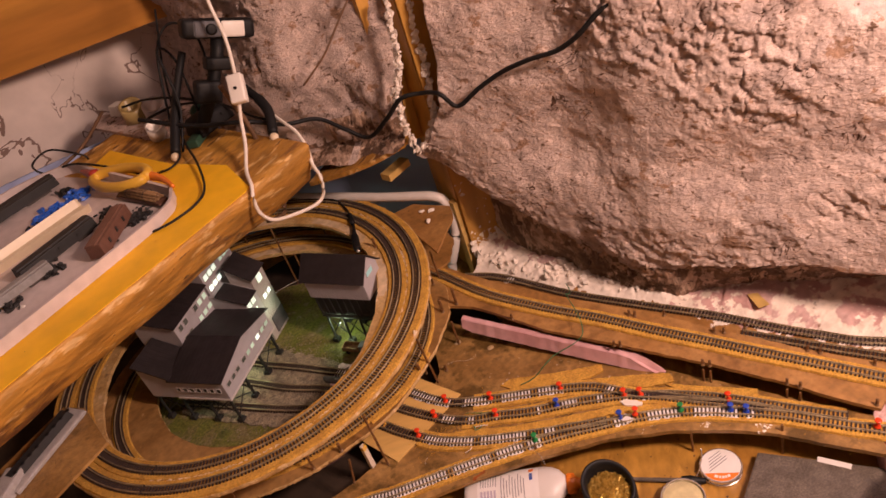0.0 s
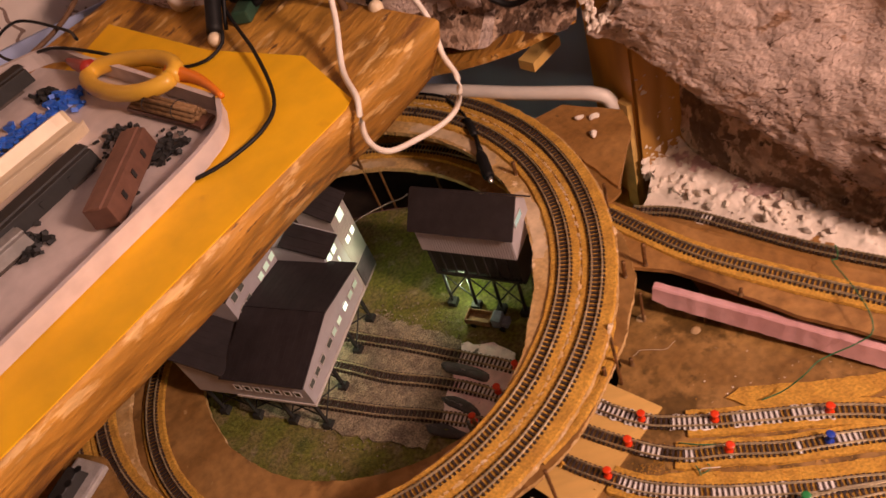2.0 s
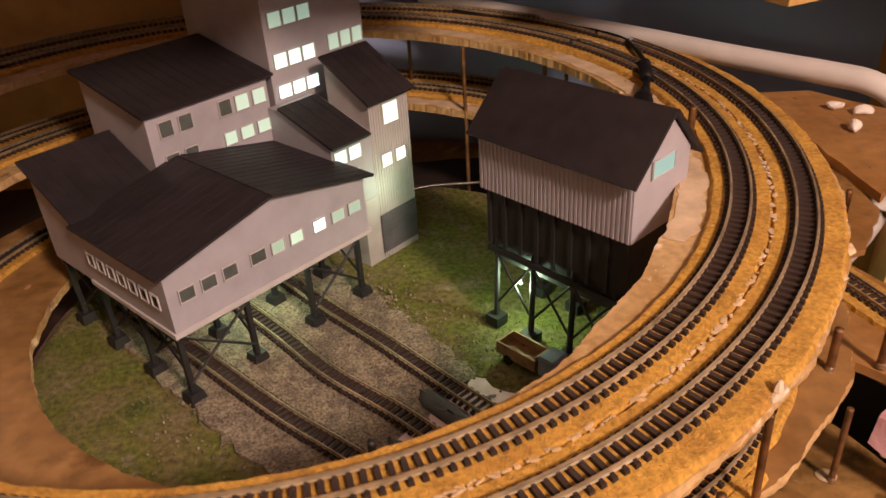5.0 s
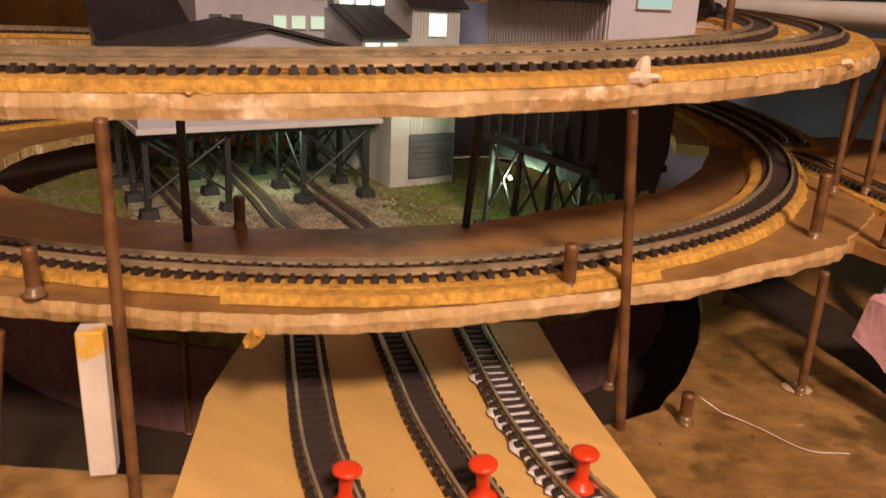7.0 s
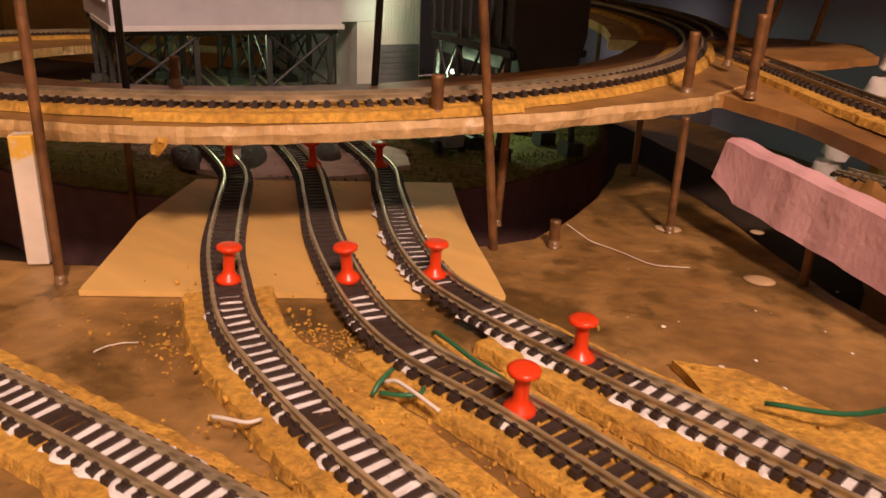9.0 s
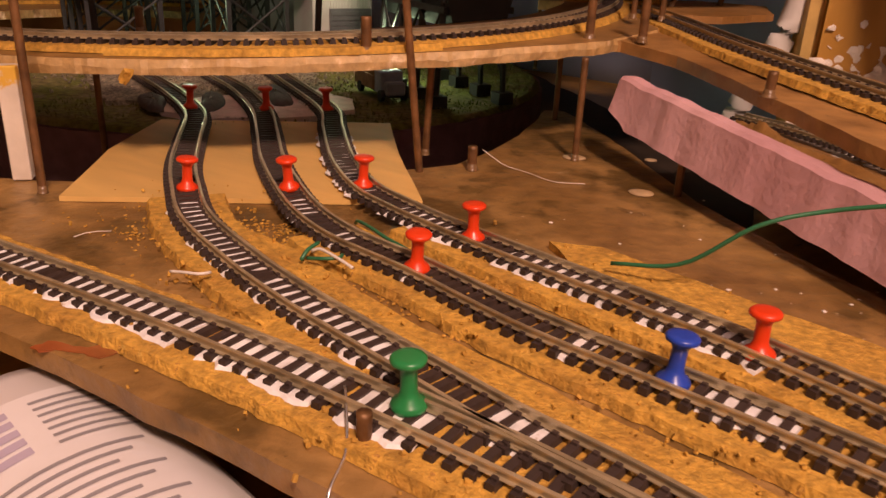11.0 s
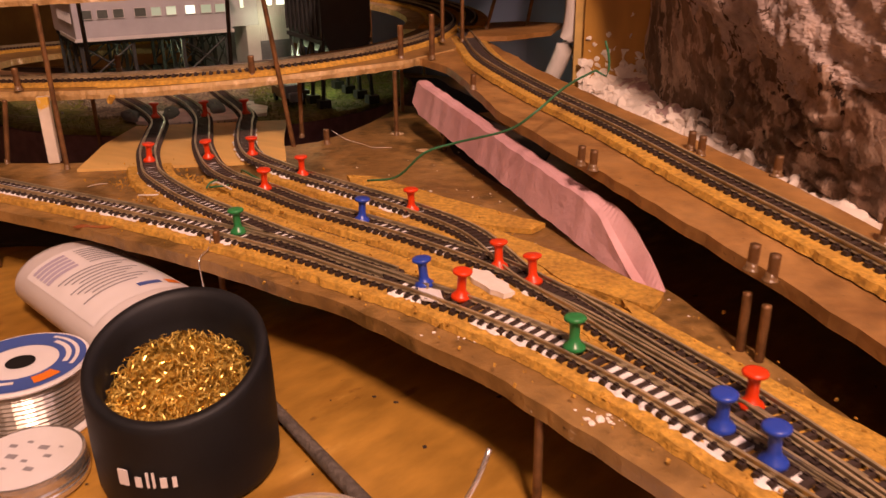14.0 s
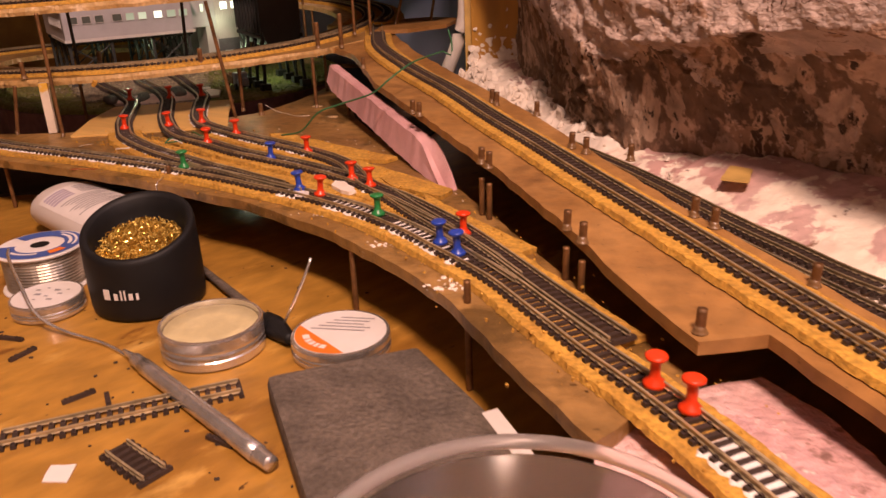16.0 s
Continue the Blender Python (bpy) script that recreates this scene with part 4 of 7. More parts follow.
tube(bm, spline([(-0.055, 0.0, 0.004), (-0.080, 0.004, 0.002), (-0.105, 0.010, 0.0)], 0.005), lambda i: 0.009 - 0.0006 * i, 8)
part("shank", bm, red_plastic, sc, "dark red plastic shank", smooth=True)

ob = empty("marker_pen", (-0.618, 0.354, 0.3388), "yellow marker pen with a white cap in the tray", "marker pen")
ob.rotation_euler = (0, 0, radians(-41))
for nm, x0, x1, r0, mt in (("barrel", -0.040, 0.012, 0.0044, yellow_plastic), ("cap", 0.0122, 0.040, 0.0050, white_plastic)):
    bm = bmesh.new()
    tube(bm, [Vector((x0 + (x1 - x0) * i / 8, 0, 0)) for i in range(9)], lambda i: r0 * (0.9 if i in (0, 8) else 1.0), 14)
    part(nm, bm, mt, ob, smooth=True)

# cables and clutter behind the beam
cable("black_cable", [(-0.424, 0.3475, 0.3435), (-0.417, 0.3435, 0.3435), (-0.391, 0.343, 0.344), (-0.357, 0.354, 0.345), (-0.3365, 0.381, 0.347), (-0.325, 0.453, 0.350), (-0.318, 0.56, 0.36), (-0.29, 0.66, 0.42), (-0.25, 0.72, 0.50)], 0.0017, rubber_black, "thin black cable looping over the yellow card")
cable("black_cable", [(-0.335, 0.515, 0.352), (-0.342, 0.506, 0.345), (-0.364, 0.497, 0.3435), (-0.394, 0.522, 0.3435), (-0.44, 0.58, 0.360), (-0.478, 0.635, 0.362), (-0.521, 0.694, 0.345), (-0.537, 0.76, 0.3435), (-0.505, 0.79, 0.3435), (-0.462, 0.706, 0.3435), (-0.452, 0.629, 0.360)], 0.0017, rubber_black, "thin black cable coiled behind the card")
cable("lamp_cable", [(-0.40, 0.80, 0.36), (-0.46, 0.74, 0.34), (-0.53, 0.70, 0.335), (-0.62, 0.66, 0.335), (-0.85, 0.60, 0.335)], 0.0028, cord_brown, "brown lamp cord along the shelf")
cable("power_cable", [(-0.36, 0.60, 0.39), (-0.30, 0.53, 0.372), (-0.235, 0.47, 0.365), (-0.18, 0.50, 0.322), (-0.132, 0.495, 0.308), (-0.103, 0.470, 0.282), (-0.080, 0.445, 0.265), (-0.060, 0.392, 0.306), (-0.040, 0.366, 0.336), (-0.012, 0.350, 0.336), (-0.003, 0.314, 0.3405), (0.0136, 0.304, 0.3160), (0.037, 0.276, 0.3395), (0.0636, 0.2505, 0.3587), (0.0857, 0.212, 0.3764), (0.1096, 0.181, 0.3855), (0.1244, 0.1505, 0.4071), (0.1461, 0.130, 0.4327), (0.1776, 0.103, 0.452), (0.21, 0.08, 0.49), (0.24, 0.06, 0.56)], 0.0034, rubber_black, "twisted black power cord draped across the rock")
white_cable_pts = [(-0.1925, 0.53, 0.616), (-0.2074, 0.50, 0.5316), (-0.2111, 0.48, 0.4809), (-0.2290, 0.445, 0.4290), (-0.2460, 0.43, 0.3920), (-0.2600, 0.405, 0.3640), (-0.2793, 0.367, 0.3465), (-0.2863, 0.3285, 0.3440), (-0.2914, 0.3190, 0.3359), (-0.2946, 0.3186, 0.3156), (-0.2895, 0.3208, 0.2975), (-0.277, 0.3261, 0.2834), (-0.252, 0.3366, 0.2717), (-0.2295, 0.3461, 0.2634), (-0.2126, 0.3532, 0.2598), (-0.2, 0.3565, 0.2648), (-0.1950, 0.352, 0.2850), (-0.1921, 0.36, 0.2936), (-0.1924, 0.375, 0.3051), (-0.1874, 0.39, 0.3235), (-0.1873, 0.41, 0.3420), (-0.192, 0.43, 0.3510), (-0.200, 0.50, 0.362)]
cable("lamp_cable", white_cable_pts, 0.0026, white_cord, "white lamp cord hanging over the beam")
cable("lamp_cable", [(-0.247, 0.47, 0.43), (-0.236, 0.464, 0.36), (-0.235, 0.460, 0.29), (-0.2413, 0.4573, 0.2208), (-0.257, 0.4613, 0.2094), (-0.275, 0.470, 0.2080)], 0.0036, cord_brown, "brown cord hanging over the beam's end")
sw = empty("inline_switch", (-0.2325, 0.4375, 0.4262), "white inline cord switch with a black rocker", "switch")
sw.matrix_world = look((-0.2325, 0.4375, 0.4262), (-0.2130, 0.4735, 0.476))
bm = bmesh.new()
box(bm, (-0.011, -0.007, -0.020), (0.011, 0.007, 0.020))
soften(bm, 0.003, 3)
part("case", bm, white_plastic, sw, smooth=True)
bm = bmesh.new()
lathe(bm, [(0.0024, 0), (0.0022, 0.0015), (0.001, 0.002)], 12, Matrix.Translation((0, 0.007, 0)) @ Matrix.Rotation(radians(-90), 4, "X"))
part("rocker", bm, rubber_black, sw)

cable("jute_cord", [(-0.030, 0.445, 0.480), (-0.0432, 0.440, 0.4680), (-0.0719, 0.438, 0.4424), (-0.1009, 0.436, 0.4166), (-0.1272, 0.440, 0.3979), (-0.1472, 0.446, 0.3832)], 0.0016, cord_brown, "thin twisted brown cord hanging down the rock", "cord")
for p, q, mid in (((-0.3438, 0.52, 0.3449), (-0.2561, 0.62, 0.4467), (-0.3011, 0.58, 0.3988)), ((-0.2146, 0.437, 0.3395), (-0.211, 0.53, 0.3962), (-0.1998, 0.478, 0.368))):
    ob = empty("probe", p, "black probe handle with a pale tip", "probe")
    d = Vector(q) - Vector(p)
    line = spline([(0, 0, 0), tuple(Vector(mid) - Vector(p)), tuple(d)], 0.006)
    bm = bmesh.new()
    tube(bm, line[1:], lambda i: 0.0075 if i < 12 else 0.006, 12)
    part("grip", bm, rubber_black, ob, smooth=True)
    bm = bmesh.new()
    bmesh.ops.create_uvsphere(bm, u_segments=12, v_segments=8, radius=0.007)
    part("tip", bm, cream_plastic, ob, "pale rounded tip", smooth=True)

ob = empty("webcam", (-0.2045, 0.55, 0.4784), "black and silver webcam on a stand", "webcam")
wx = Vector((-0.093, 0.0, 0.0387)).normalized()
wz = (Vector((-0.2045, 0.55, 0.4784)) - Vector((-0.46, -0.45, 0.72)))
wz = (wz - wx * wz.dot(wx)).normalized()
wy = wz.cross(wx)
ob.matrix_world = Matrix(((wx.x, wy.x, wz.x, -0.2045), (wx.y, wy.y, wz.y, 0.55), (wx.z, wy.z, wz.z, 0.4784), (0, 0, 0, 1)))
bm = bmesh.new()
box(bm, (-0.052, -0.014, -0.016), (0.052, 0.014, 0.016))
soften(bm, 0.008, 3)
part("body", bm, rubber_black, ob, smooth=True)
bm = bmesh.new()
box(bm, (-0.002, -0.011, -0.019), (0.036, 0.011, -0.013))
soften(bm, 0.003, 2)
part("face_plate", bm, door_grey, ob, "glossy dark face plate", smooth=True)
bm = bmesh.new()
box(bm, (-0.036, -0.011, -0.019), (-0.0025, 0.011, -0.013))
soften(bm, 0.003, 2)
part("face_plate", bm, white_plastic, ob, "silver-white face plate", smooth=True)
bm = bmesh.new()
lathe(bm, [(0.008, 0), (0.008, 0.002), (0.005, 0.0025)], 20, Matrix.Translation((0.012, 0, -0.019)) @ Matrix.Rotation(radians(180), 4, "X"))
part("lens", bm, rubber_black, ob, smooth=True)
bm = bmesh.new()
tube(bm, [Vector((0, -0.012, 0)), Vector((0.003, -0.04, 0.0)), Vector((0.012, -0.08, 0.0)), Vector((0.035, -0.145, 0.0))], 0.010, 10)
part("stand", bm, rubber_black, ob, smooth=True)
bm = bmesh.new()
box(bm, (-0.016, -0.058, -0.014), (0.022, -0.040, 0.012))
soften(bm, 0.003)
part("clamp", bm, rubber_black, ob, smooth=True)
bm = bmesh.new()
box(bm, (0.002, -0.105, -0.016), (0.040, -0.072, 0.012))
soften(bm, 0.006)
part("hinge_block", bm, rubber_black, ob, smooth=True)
bm = bmesh.new()
lathe(bm, [(0.0028, 0), (0.0028, 0.012), (0.0018, 0.013)], 10, Matrix.Translation((-0.006, -0.066, -0.008)) @ Matrix.Rotation(radians(180), 4, "X"))
part("screw", bm, bare_metal, ob)

bm = bmesh.new()
slab(bm, [(-0.43, 0.80), (-0.41, 0.835), (-0.28, 0.72), (-0.24, 0.60), (-0.285, 0.575), (-0.355, 0.625)], 0.3398, 0.345)
thing("rock_offcut", bm, rock, "flat grey plaster offcut holding odds and ends", "plaster offcut")
for x, y, r, h, mt, lb, kind in ((-0.358, 0.735, 0.019, 0.034, tape_olive, "roll of yellowish clear tape", "tape roll"), (-0.327, 0.700, 0.019, 0.03, tub_frost, "small clear plastic jar lying on the offcut", "jar"), (-0.345, 0.625, 0.014, 0.024, white_plastic, "small white labelled jar", "jar"), (-0.27, 0.60, 0.02, 0.022, green_dark, "dark green adhesive roll", "tape roll")):
    bm = bmesh.new()
    lathe(bm, [(r * 0.72, 0.001), (r, 0.001), (r, h), (r * 0.72, h), (r * 0.70, 0.004), (r * 0.1, 0.004)], 24, Matrix.Translation((x, y, 0.345)) @ Matrix.Rotation(radians(25), 4, "X"))
    thing("tape_roll" if "tape" in kind else "jar", bm, mt, lb, kind, smooth=True)
bm = bmesh.new()
rotated_box(bm, -0.375, 0.80, 0.345, 0.026, 0.026, 0.018, 30, inset=0.003)
soften(bm, 0.002)
thing("plug_adapter", bm, white_plastic, "white plug adapter on a brown cord", "plug")
for pts in ([(-0.335, 0.545, 0.343), (-0.315, 0.60, 0.39), (-0.285, 0.64, 0.46), (-0.25, 0.65, 0.485), (-0.225, 0.63, 0.46), (-0.235, 0.60, 0.40), (-0.255, 0.58, 0.355)], [(-0.345, 0.66, 0.365), (-0.30, 0.62, 0.378), (-0.25, 0.57, 0.372), (-0.215, 0.50, 0.352), (-0.19, 0.47, 0.345)], [(-0.33, 0.53, 0.343), (-0.30, 0.56, 0.40), (-0.29, 0.60, 0.47), (-0.27, 0.62, 0.44), (-0.28, 0.57, 0.36)], [(-0.37, 0.70, 0.385), (-0.33, 0.66, 0.392), (-0.28, 0.60, 0.385), (-0.25, 0.55, 0.36)]):
    cable("black_cable", pts, 0.0020, rubber_black, "loose black cable looping behind the beam", group="tangled cables")
bm = bmesh.new()
rotated_box(bm, -0.272, 0.565, 0.3455, 0.070, 0.045, 0.026, 25, inset=0.006)
soften(bm, 0.005)
thing("black_case", bm, rubber_black, "small black plastic case among the cables", "case", smooth=True)
bm = bmesh.new()
rotated_box(bm, -0.300, 0.545, 0.341, 0.045, 0.020, 0.012, 50, inset=0.002)
soften(bm, 0.002)
thing("circuit_box", bm, green_dark, "dark green circuit box with a white label", "circuit box")

# loose shelf with a locomotive chassis at the left
bm = bmesh.new()
slab(bm, [(-0.585, 0.205), (-0.600, 0.29), (-0.625, 0.315), (-0.72, 0.26), (-0.73, 0.16), (-0.655, 0.165)], 0.196, 0.2)
thing("hardboard_shelf", bm, hardboard, "loose brown hardboard shelf over the helix", "shelf", kind="structure")
ob = empty("locomotive_chassis", (-0.654, 0.251, 0.2), "black model locomotive chassis lying on a grey cradle", "model locomotive")
ob.rotation_euler = (0, 0, radians(39))
bm = bmesh.new()
box(bm, (-0.06, -0.016, 0.0002), (0.06, 0.016, 0.007))
soften(bm, 0.003)
part("cradle", bm, grey_foam, ob, "grey foam cradle")
bm = bmesh.new()
rotated_box(bm, 0, 0.002, 0.007, 0.10, 0.016, 0.01, 0, inset=0.002)
soften(bm, 0.001)
part("chassis", bm, timber_black, ob)
for k in range(8):
    bm = bmesh.new()
    lathe(bm, [(0.001, 0), (0.0028, 0), (0.0028, 0.001), (0.001, 0.0012)], 12, Matrix.Translation((-0.042 + 0.012 * k + (0.006 if k > 3 else 0), -0.004, 0.0172)))
    part("wheel", bm, rubber_black, ob)

bm = bmesh.new()
rotated_box(bm, -0.708, 0.205, 0.2002, 0.075, 0.024, 0.016, 52, inset=0.001)
soften(bm, 0.002)
thing("foam_offcut", bm, grey_foam, "pale grey foam offcut on the hardboard shelf", "foam")

# white conduit behind the ring
cable("white_conduit", [(-0.28, 0.74, 0.1295), (-0.19, 0.632, 0.1295), (-0.13, 0.5575, 0.1295), (-0.08, 0.4907, 0.1295), (-0.040, 0.4430, 0.1295), (-0.0226, 0.4235, 0.1280), (-0.010, 0.412, 0.118), (-0.006, 0.406, 0.09), (-0.008, 0.405, 0.06), (-0.018, 0.405, 0.03), (-0.03, 0.41, 0.0), (-0.035, 0.42, -0.04)], 0.0082, white_conduit, "curved white plastic conduit behind the helix", "conduit")
bm = bmesh.new()
rotated_box(bm, 0.0, 0.398, -0.044, 0.010, 0.016, 0.16, 5)
thing("yellow_strip", bm, yellow_wood, "pale yellow wooden strip beside the post", "wood strip")
bm = bmesh.new()
rotated_box(bm, -0.05, 0.47, 0.172, 0.05, 0.02, 0.012, 20)
thing("wood_block", bm, yellow_wood, "small yellowish wood block under the rock ledge", "wood block")
cable("power_lead", [(-0.26, 0.66, 0.135), (-0.215, 0.632, 0.131), (-0.1745, 0.602, 0.1305), (-0.1447, 0.5586, 0.1305), (-0.1412, 0.5279, 0.1300), (-0.142, 0.5079, 0.1295), (-0.1438, 0.498, 0.1290)], 0.0017, rubber_black, "black power lead lying across the helix tracks")
ob = empty("power_plug", (-0.155, 0.46, 0.1285), "black plug and its barrel on the helix deck's edge", "plug")
for nm, pts, rad, mt in (("barrel", [(0.0112, 0.038, 0.0006), (0.0102, 0.034, 0.0006), (0.004, 0.010, 0.0003), (0.003, 0.006, 0.0)], (0.0022, 0.0046, 0.0046, 0.0028), rubber_black), ("neck", [(0.0035, 0.007, 0.0), (-0.003, -0.010, -0.0004), (-0.0078, -0.022, -0.0006)], (0.0024, 0.0026, 0.0040), rubber_black), ("plug_body", [(-0.0075, -0.020, -0.0006), (-0.010, -0.0265, -0.0008), (-0.012, -0.032, -0.001), (-0.020, -0.056, -0.0030), (-0.0208, -0.059, -0.0034)], (0.0036, 0.0060, 0.0066, 0.0064, 0.0052), rubber_black), ("tip", [(-0.0207, -0.0588, -0.0034), (-0.0230, -0.0655, -0.0040)], (0.0026, 0.0025), bare_metal)):
    bm = bmesh.new()
    tube(bm, [Vector(p) for p in pts], lambda i: rad[i], 12)
    part(nm, bm, mt, ob, smooth=nm != "plug_body")


def deck_patch(d0, d1, r0, r1, seed):
    """A torn strip of paper glued flat on the ring's deck."""
    rng = random.Random(seed)
    bm = bmesh.new()
    rings = []
    for i in range(int(d1 - d0) + 1):
        e, g = rng.uniform(-0.0012, 0.0012), rng.uniform(-0.0022, 0.0022) - 0.004 * (i < 2 or i > d1 - d0 - 2)
        rings.append([bm.verts.new(ring_point(d0 + i, r, h)) for r, h in ((r0 + e, 0.0001), (r1 + g, 0.0001), (r1 + g, 0.0006), (r0 + e, 0.0006))])
    for u, v in zip(rings, rings[1:]):
        for k in range(4):
            bm.faces.new((u[k], u[(k + 1) % 4], v[(k + 1) % 4], v[k]))
    bm.faces.new(rings[0])
    bm.faces.new(rings[-1])
    thing("paper_strip", bm, paper_tan, "torn strip of pale paper glued to the helix deck", "paper", "paper strips")


deck_patch(326, 349, 0.2245, 0.2385, 3)
deck_patch(362, 394, 0.2250, 0.2390, 4)
deck_patch(44, 72, 0.2240, 0.2350, 5)
deck_patch(410, 432, 0.2245, 0.2370, 6)
cable("silver_wire", [(-0.335, 0.575, 0.002), (-0.30, 0.59, 0.004), (-0.255, 0.585, 0.006), (-0.235, 0.572, 0.012), (-0.222, 0.565, 0.02)], 0.0011, bare_metal, "twisted silver wire along the pit's edge", "wire")


# ---- tracks ----
def local_part(name, bm, mat, parent, label="", smooth=False, kind=""):
    """A part built in world places under a parent that stands unturned at its own place."""
    for v in bm.verts:
        v.co -= parent.location
    return part(name, bm, mat, parent, label, smooth, kind)


bm = bmesh.new()
v = box(bm, (-0.0012, -0.0075, 0.0), (0.0012, 0.0075, 0.0018))
for q in v:
    if q.co.z > 0.001:
        q.co.x *= 0.86
        q.co.y *= 0.985
for s in (-1, 1):
    for o in (-1, 1):
        box(bm, (-0.0007, s * 0.0047 + o * 0.0011 - 0.0005, 0.0017), (0.0007, s * 0.0047 + o * 0.0011 + 0.0005, 0.0024))
SLEEPER = mesh_of("sleeper", bm, sleeper_brown)
RAIL = [(-0.0008, 0.0018), (0.0008, 0.0018), (0.0008, 0.0020), (0.00025, 0.0023), (0.00025, 0.0031), (0.0005, 0.0033), (0.0005, 0.0038), (-0.0005, 0.0038), (-0.0005, 0.0033), (-0.00025, 0.0031), (-0.00025, 0.0023), (-0.0008, 0.0020)]
SPACING = 0.0047


def joined_sleepers(ob, fr):
    bm = bmesh.new()
    for p, d, s in fr:
        box(bm, (-0.0012, -0.0075, 0.0), (0.0012, 0.0075, 0.0018), Matrix.Translation(p) @ Matrix.Rotation(math.atan2(d.y, d.x), 4, "Z"))
    return local_part("sleeper_rest", bm, sleeper_brown, ob, kind="stuff")


def track(pts, label, group="yard tracks", single=True, rails=rail_metal, skip=()):
    """Two rails on sleepers along a line of the sleepers' undersides."""
    line = spline(pts, SPACING)
    ob = empty("model_track", line[0], label, "model track", group)
    fr = frames(line)
    rng = random.Random(len(line))
    kept = [f for i, f in enumerate(fr) if not any(a <= i < b for a, b in skip)]
    if single:
        for p, d, s in kept:
            q = new("sleeper", SLEEPER)
            q.parent = ob
            tilt = math.asin(max(-1, min(1, d.z)))
            q.matrix_basis = Matrix.Translation(p - line[0]) @ Matrix.Rotation(math.atan2(d.y, d.x) + rng.gauss(0, 0.02), 4, "Z") @ Matrix.Rotation(-tilt, 4, "Y")
    else:
        joined_sleepers(ob, kept)
    for s in (-0.0047, 0.0047):
        bm = bmesh.new()
        sweep(bm, line, [(a + s, b) for a, b in RAIL])
        local_part("rail", bm, rails, ob)
    return line


def lift(pts, z):
    return [(x, y, z) for x, y in pts]


T0 = [(-0.50, 0.115), (-0.372, 0.079), (-0.335, 0.064), (-0.285, 0.048), (-0.237, 0.033), (-0.193, 0.018), (-0.149, 0.001), (-0.105, -0.018), (-0.078, -0.032), (-0.047, -0.047), (-0.002, -0.075), (0.033, -0.104), (0.055, -0.127), (0.087, -0.162), (0.111, -0.197), (0.131, -0.227), (0.150, -0.253), (0.171, -0.286), (0.20, -0.335)]
T1 = [(-0.52, 0.45), (-0.448, 0.37), (-0.401, 0.318), (-0.366, 0.284), (-0.345, 0.262), (-0.33, 0.245), (-0.315, 0.224), (-0.297, 0.185), (-0.279, 0.147), (-0.263, 0.120), (-0.243, 0.091), (-0.213, 0.063), (-0.190, 0.045), (-0.168, 0.030), (-0.147, 0.016), (-0.127, 0.003), (-0.106, -0.009), (-0.087, -0.021), (-0.063, -0.035)]
T2 = [(-0.50, 0.51), (-0.414, 0.403), (-0.375, 0.35), (-0.329, 0.301), (-0.293, 0.252), (-0.270, 0.208), (-0.250, 0.168), (-0.228, 0.132), (-0.211, 0.109), (-0.192, 0.091), (-0.163, 0.073), (-0.128, 0.048), (-0.095, 0.030), (-0.060, 0.010), (-0.024, -0.015), (0.005, -0.042), (0.032, -0.077), (0.053, -0.104), (0.070, -0.128), (0.087, -0.15)]
T3 = [(-0.46, 0.53), (-0.382, 0.425), (-0.341, 0.374), (-0.31, 0.333), (-0.262, 0.268), (-0.245, 0.229), (-0.223, 0.178), (-0.203, 0.144), (-0.185, 0.126), (-0.153, 0.102), (-0.113, 0.076), (-0.074, 0.050), (-0.037, 0.018), (-0.007, -0.030), (0.022, -0.058), (0.058, -0.099), (0.083, -0.134), (0.104, -0.166), (0.122, -0.193), (0.141, -0.220)]
M1 = [(-0.105, 0.40), (-0.086, 0.325), (-0.060, 0.235), (-0.017, 0.153), (0.031, 0.075), (0.067, 0.010), (0.099, -0.044), (0.130, -0.098), (0.172, -0.169), (0.205, -0.225), (0.25, -0.30)]
M2 = [(-0.0370, 0.3557), (0.003, 0.306), (0.054, 0.192), (0.112, 0.09), (0.16, 0.009), (0.205, -0.08), (0.225, -0.115), (0.245, -0.15), (0.279, -0.19)]
M3 = [(0.162, -0.045), (0.198, -0.108), (0.232, -0.167), (0.252, -0.2)]
YARD = "dark sleepered model railway track with dull metal rails on cork"
track(lift(T0, 0.0030), "curving model track along the board's front edge, filler between sleepers")
track(lift(T1, 0.0034), YARD)
track(lift(T2, 0.0032), YARD)
track(lift(T3, 0.0036), YARD)
track([(x, y, mid_z(x, y) + 0.003) for x, y in M1], "model track climbing along the sloping main-line board", "main line tracks")
track(lift(M2, 0.0012), "lower model track at the plaster rock's foot", "main line tracks")
track(lift(M3, 0.0008), "lower model track running under the main-line board", "main line tracks")
HELIX = "curved model track on the helix deck"


def ring_track(d0, d1, r, single, label=HELIX):
    way = r if callable(r) else (lambda a: r)
    track([tuple(ring_point(a, way(a), 0.003)) for a in [d0 + (d1 - d0) * i / 60 for i in range(61)]], label, "helix tracks", single)


ring_track(-236, -150, low_r, True)
ring_track(-150, -4, low_r, True)
ring_track(-4, 225, lambda a: low_r(min(a, 39)), True)
ring_track(-1, 225, RO, True)
ring_track(225, 395, RI, True)
ring_track(225, 395, RO, True)
ring_track(395, 518, RI, True)
ring_track(395, 518, RO, True)

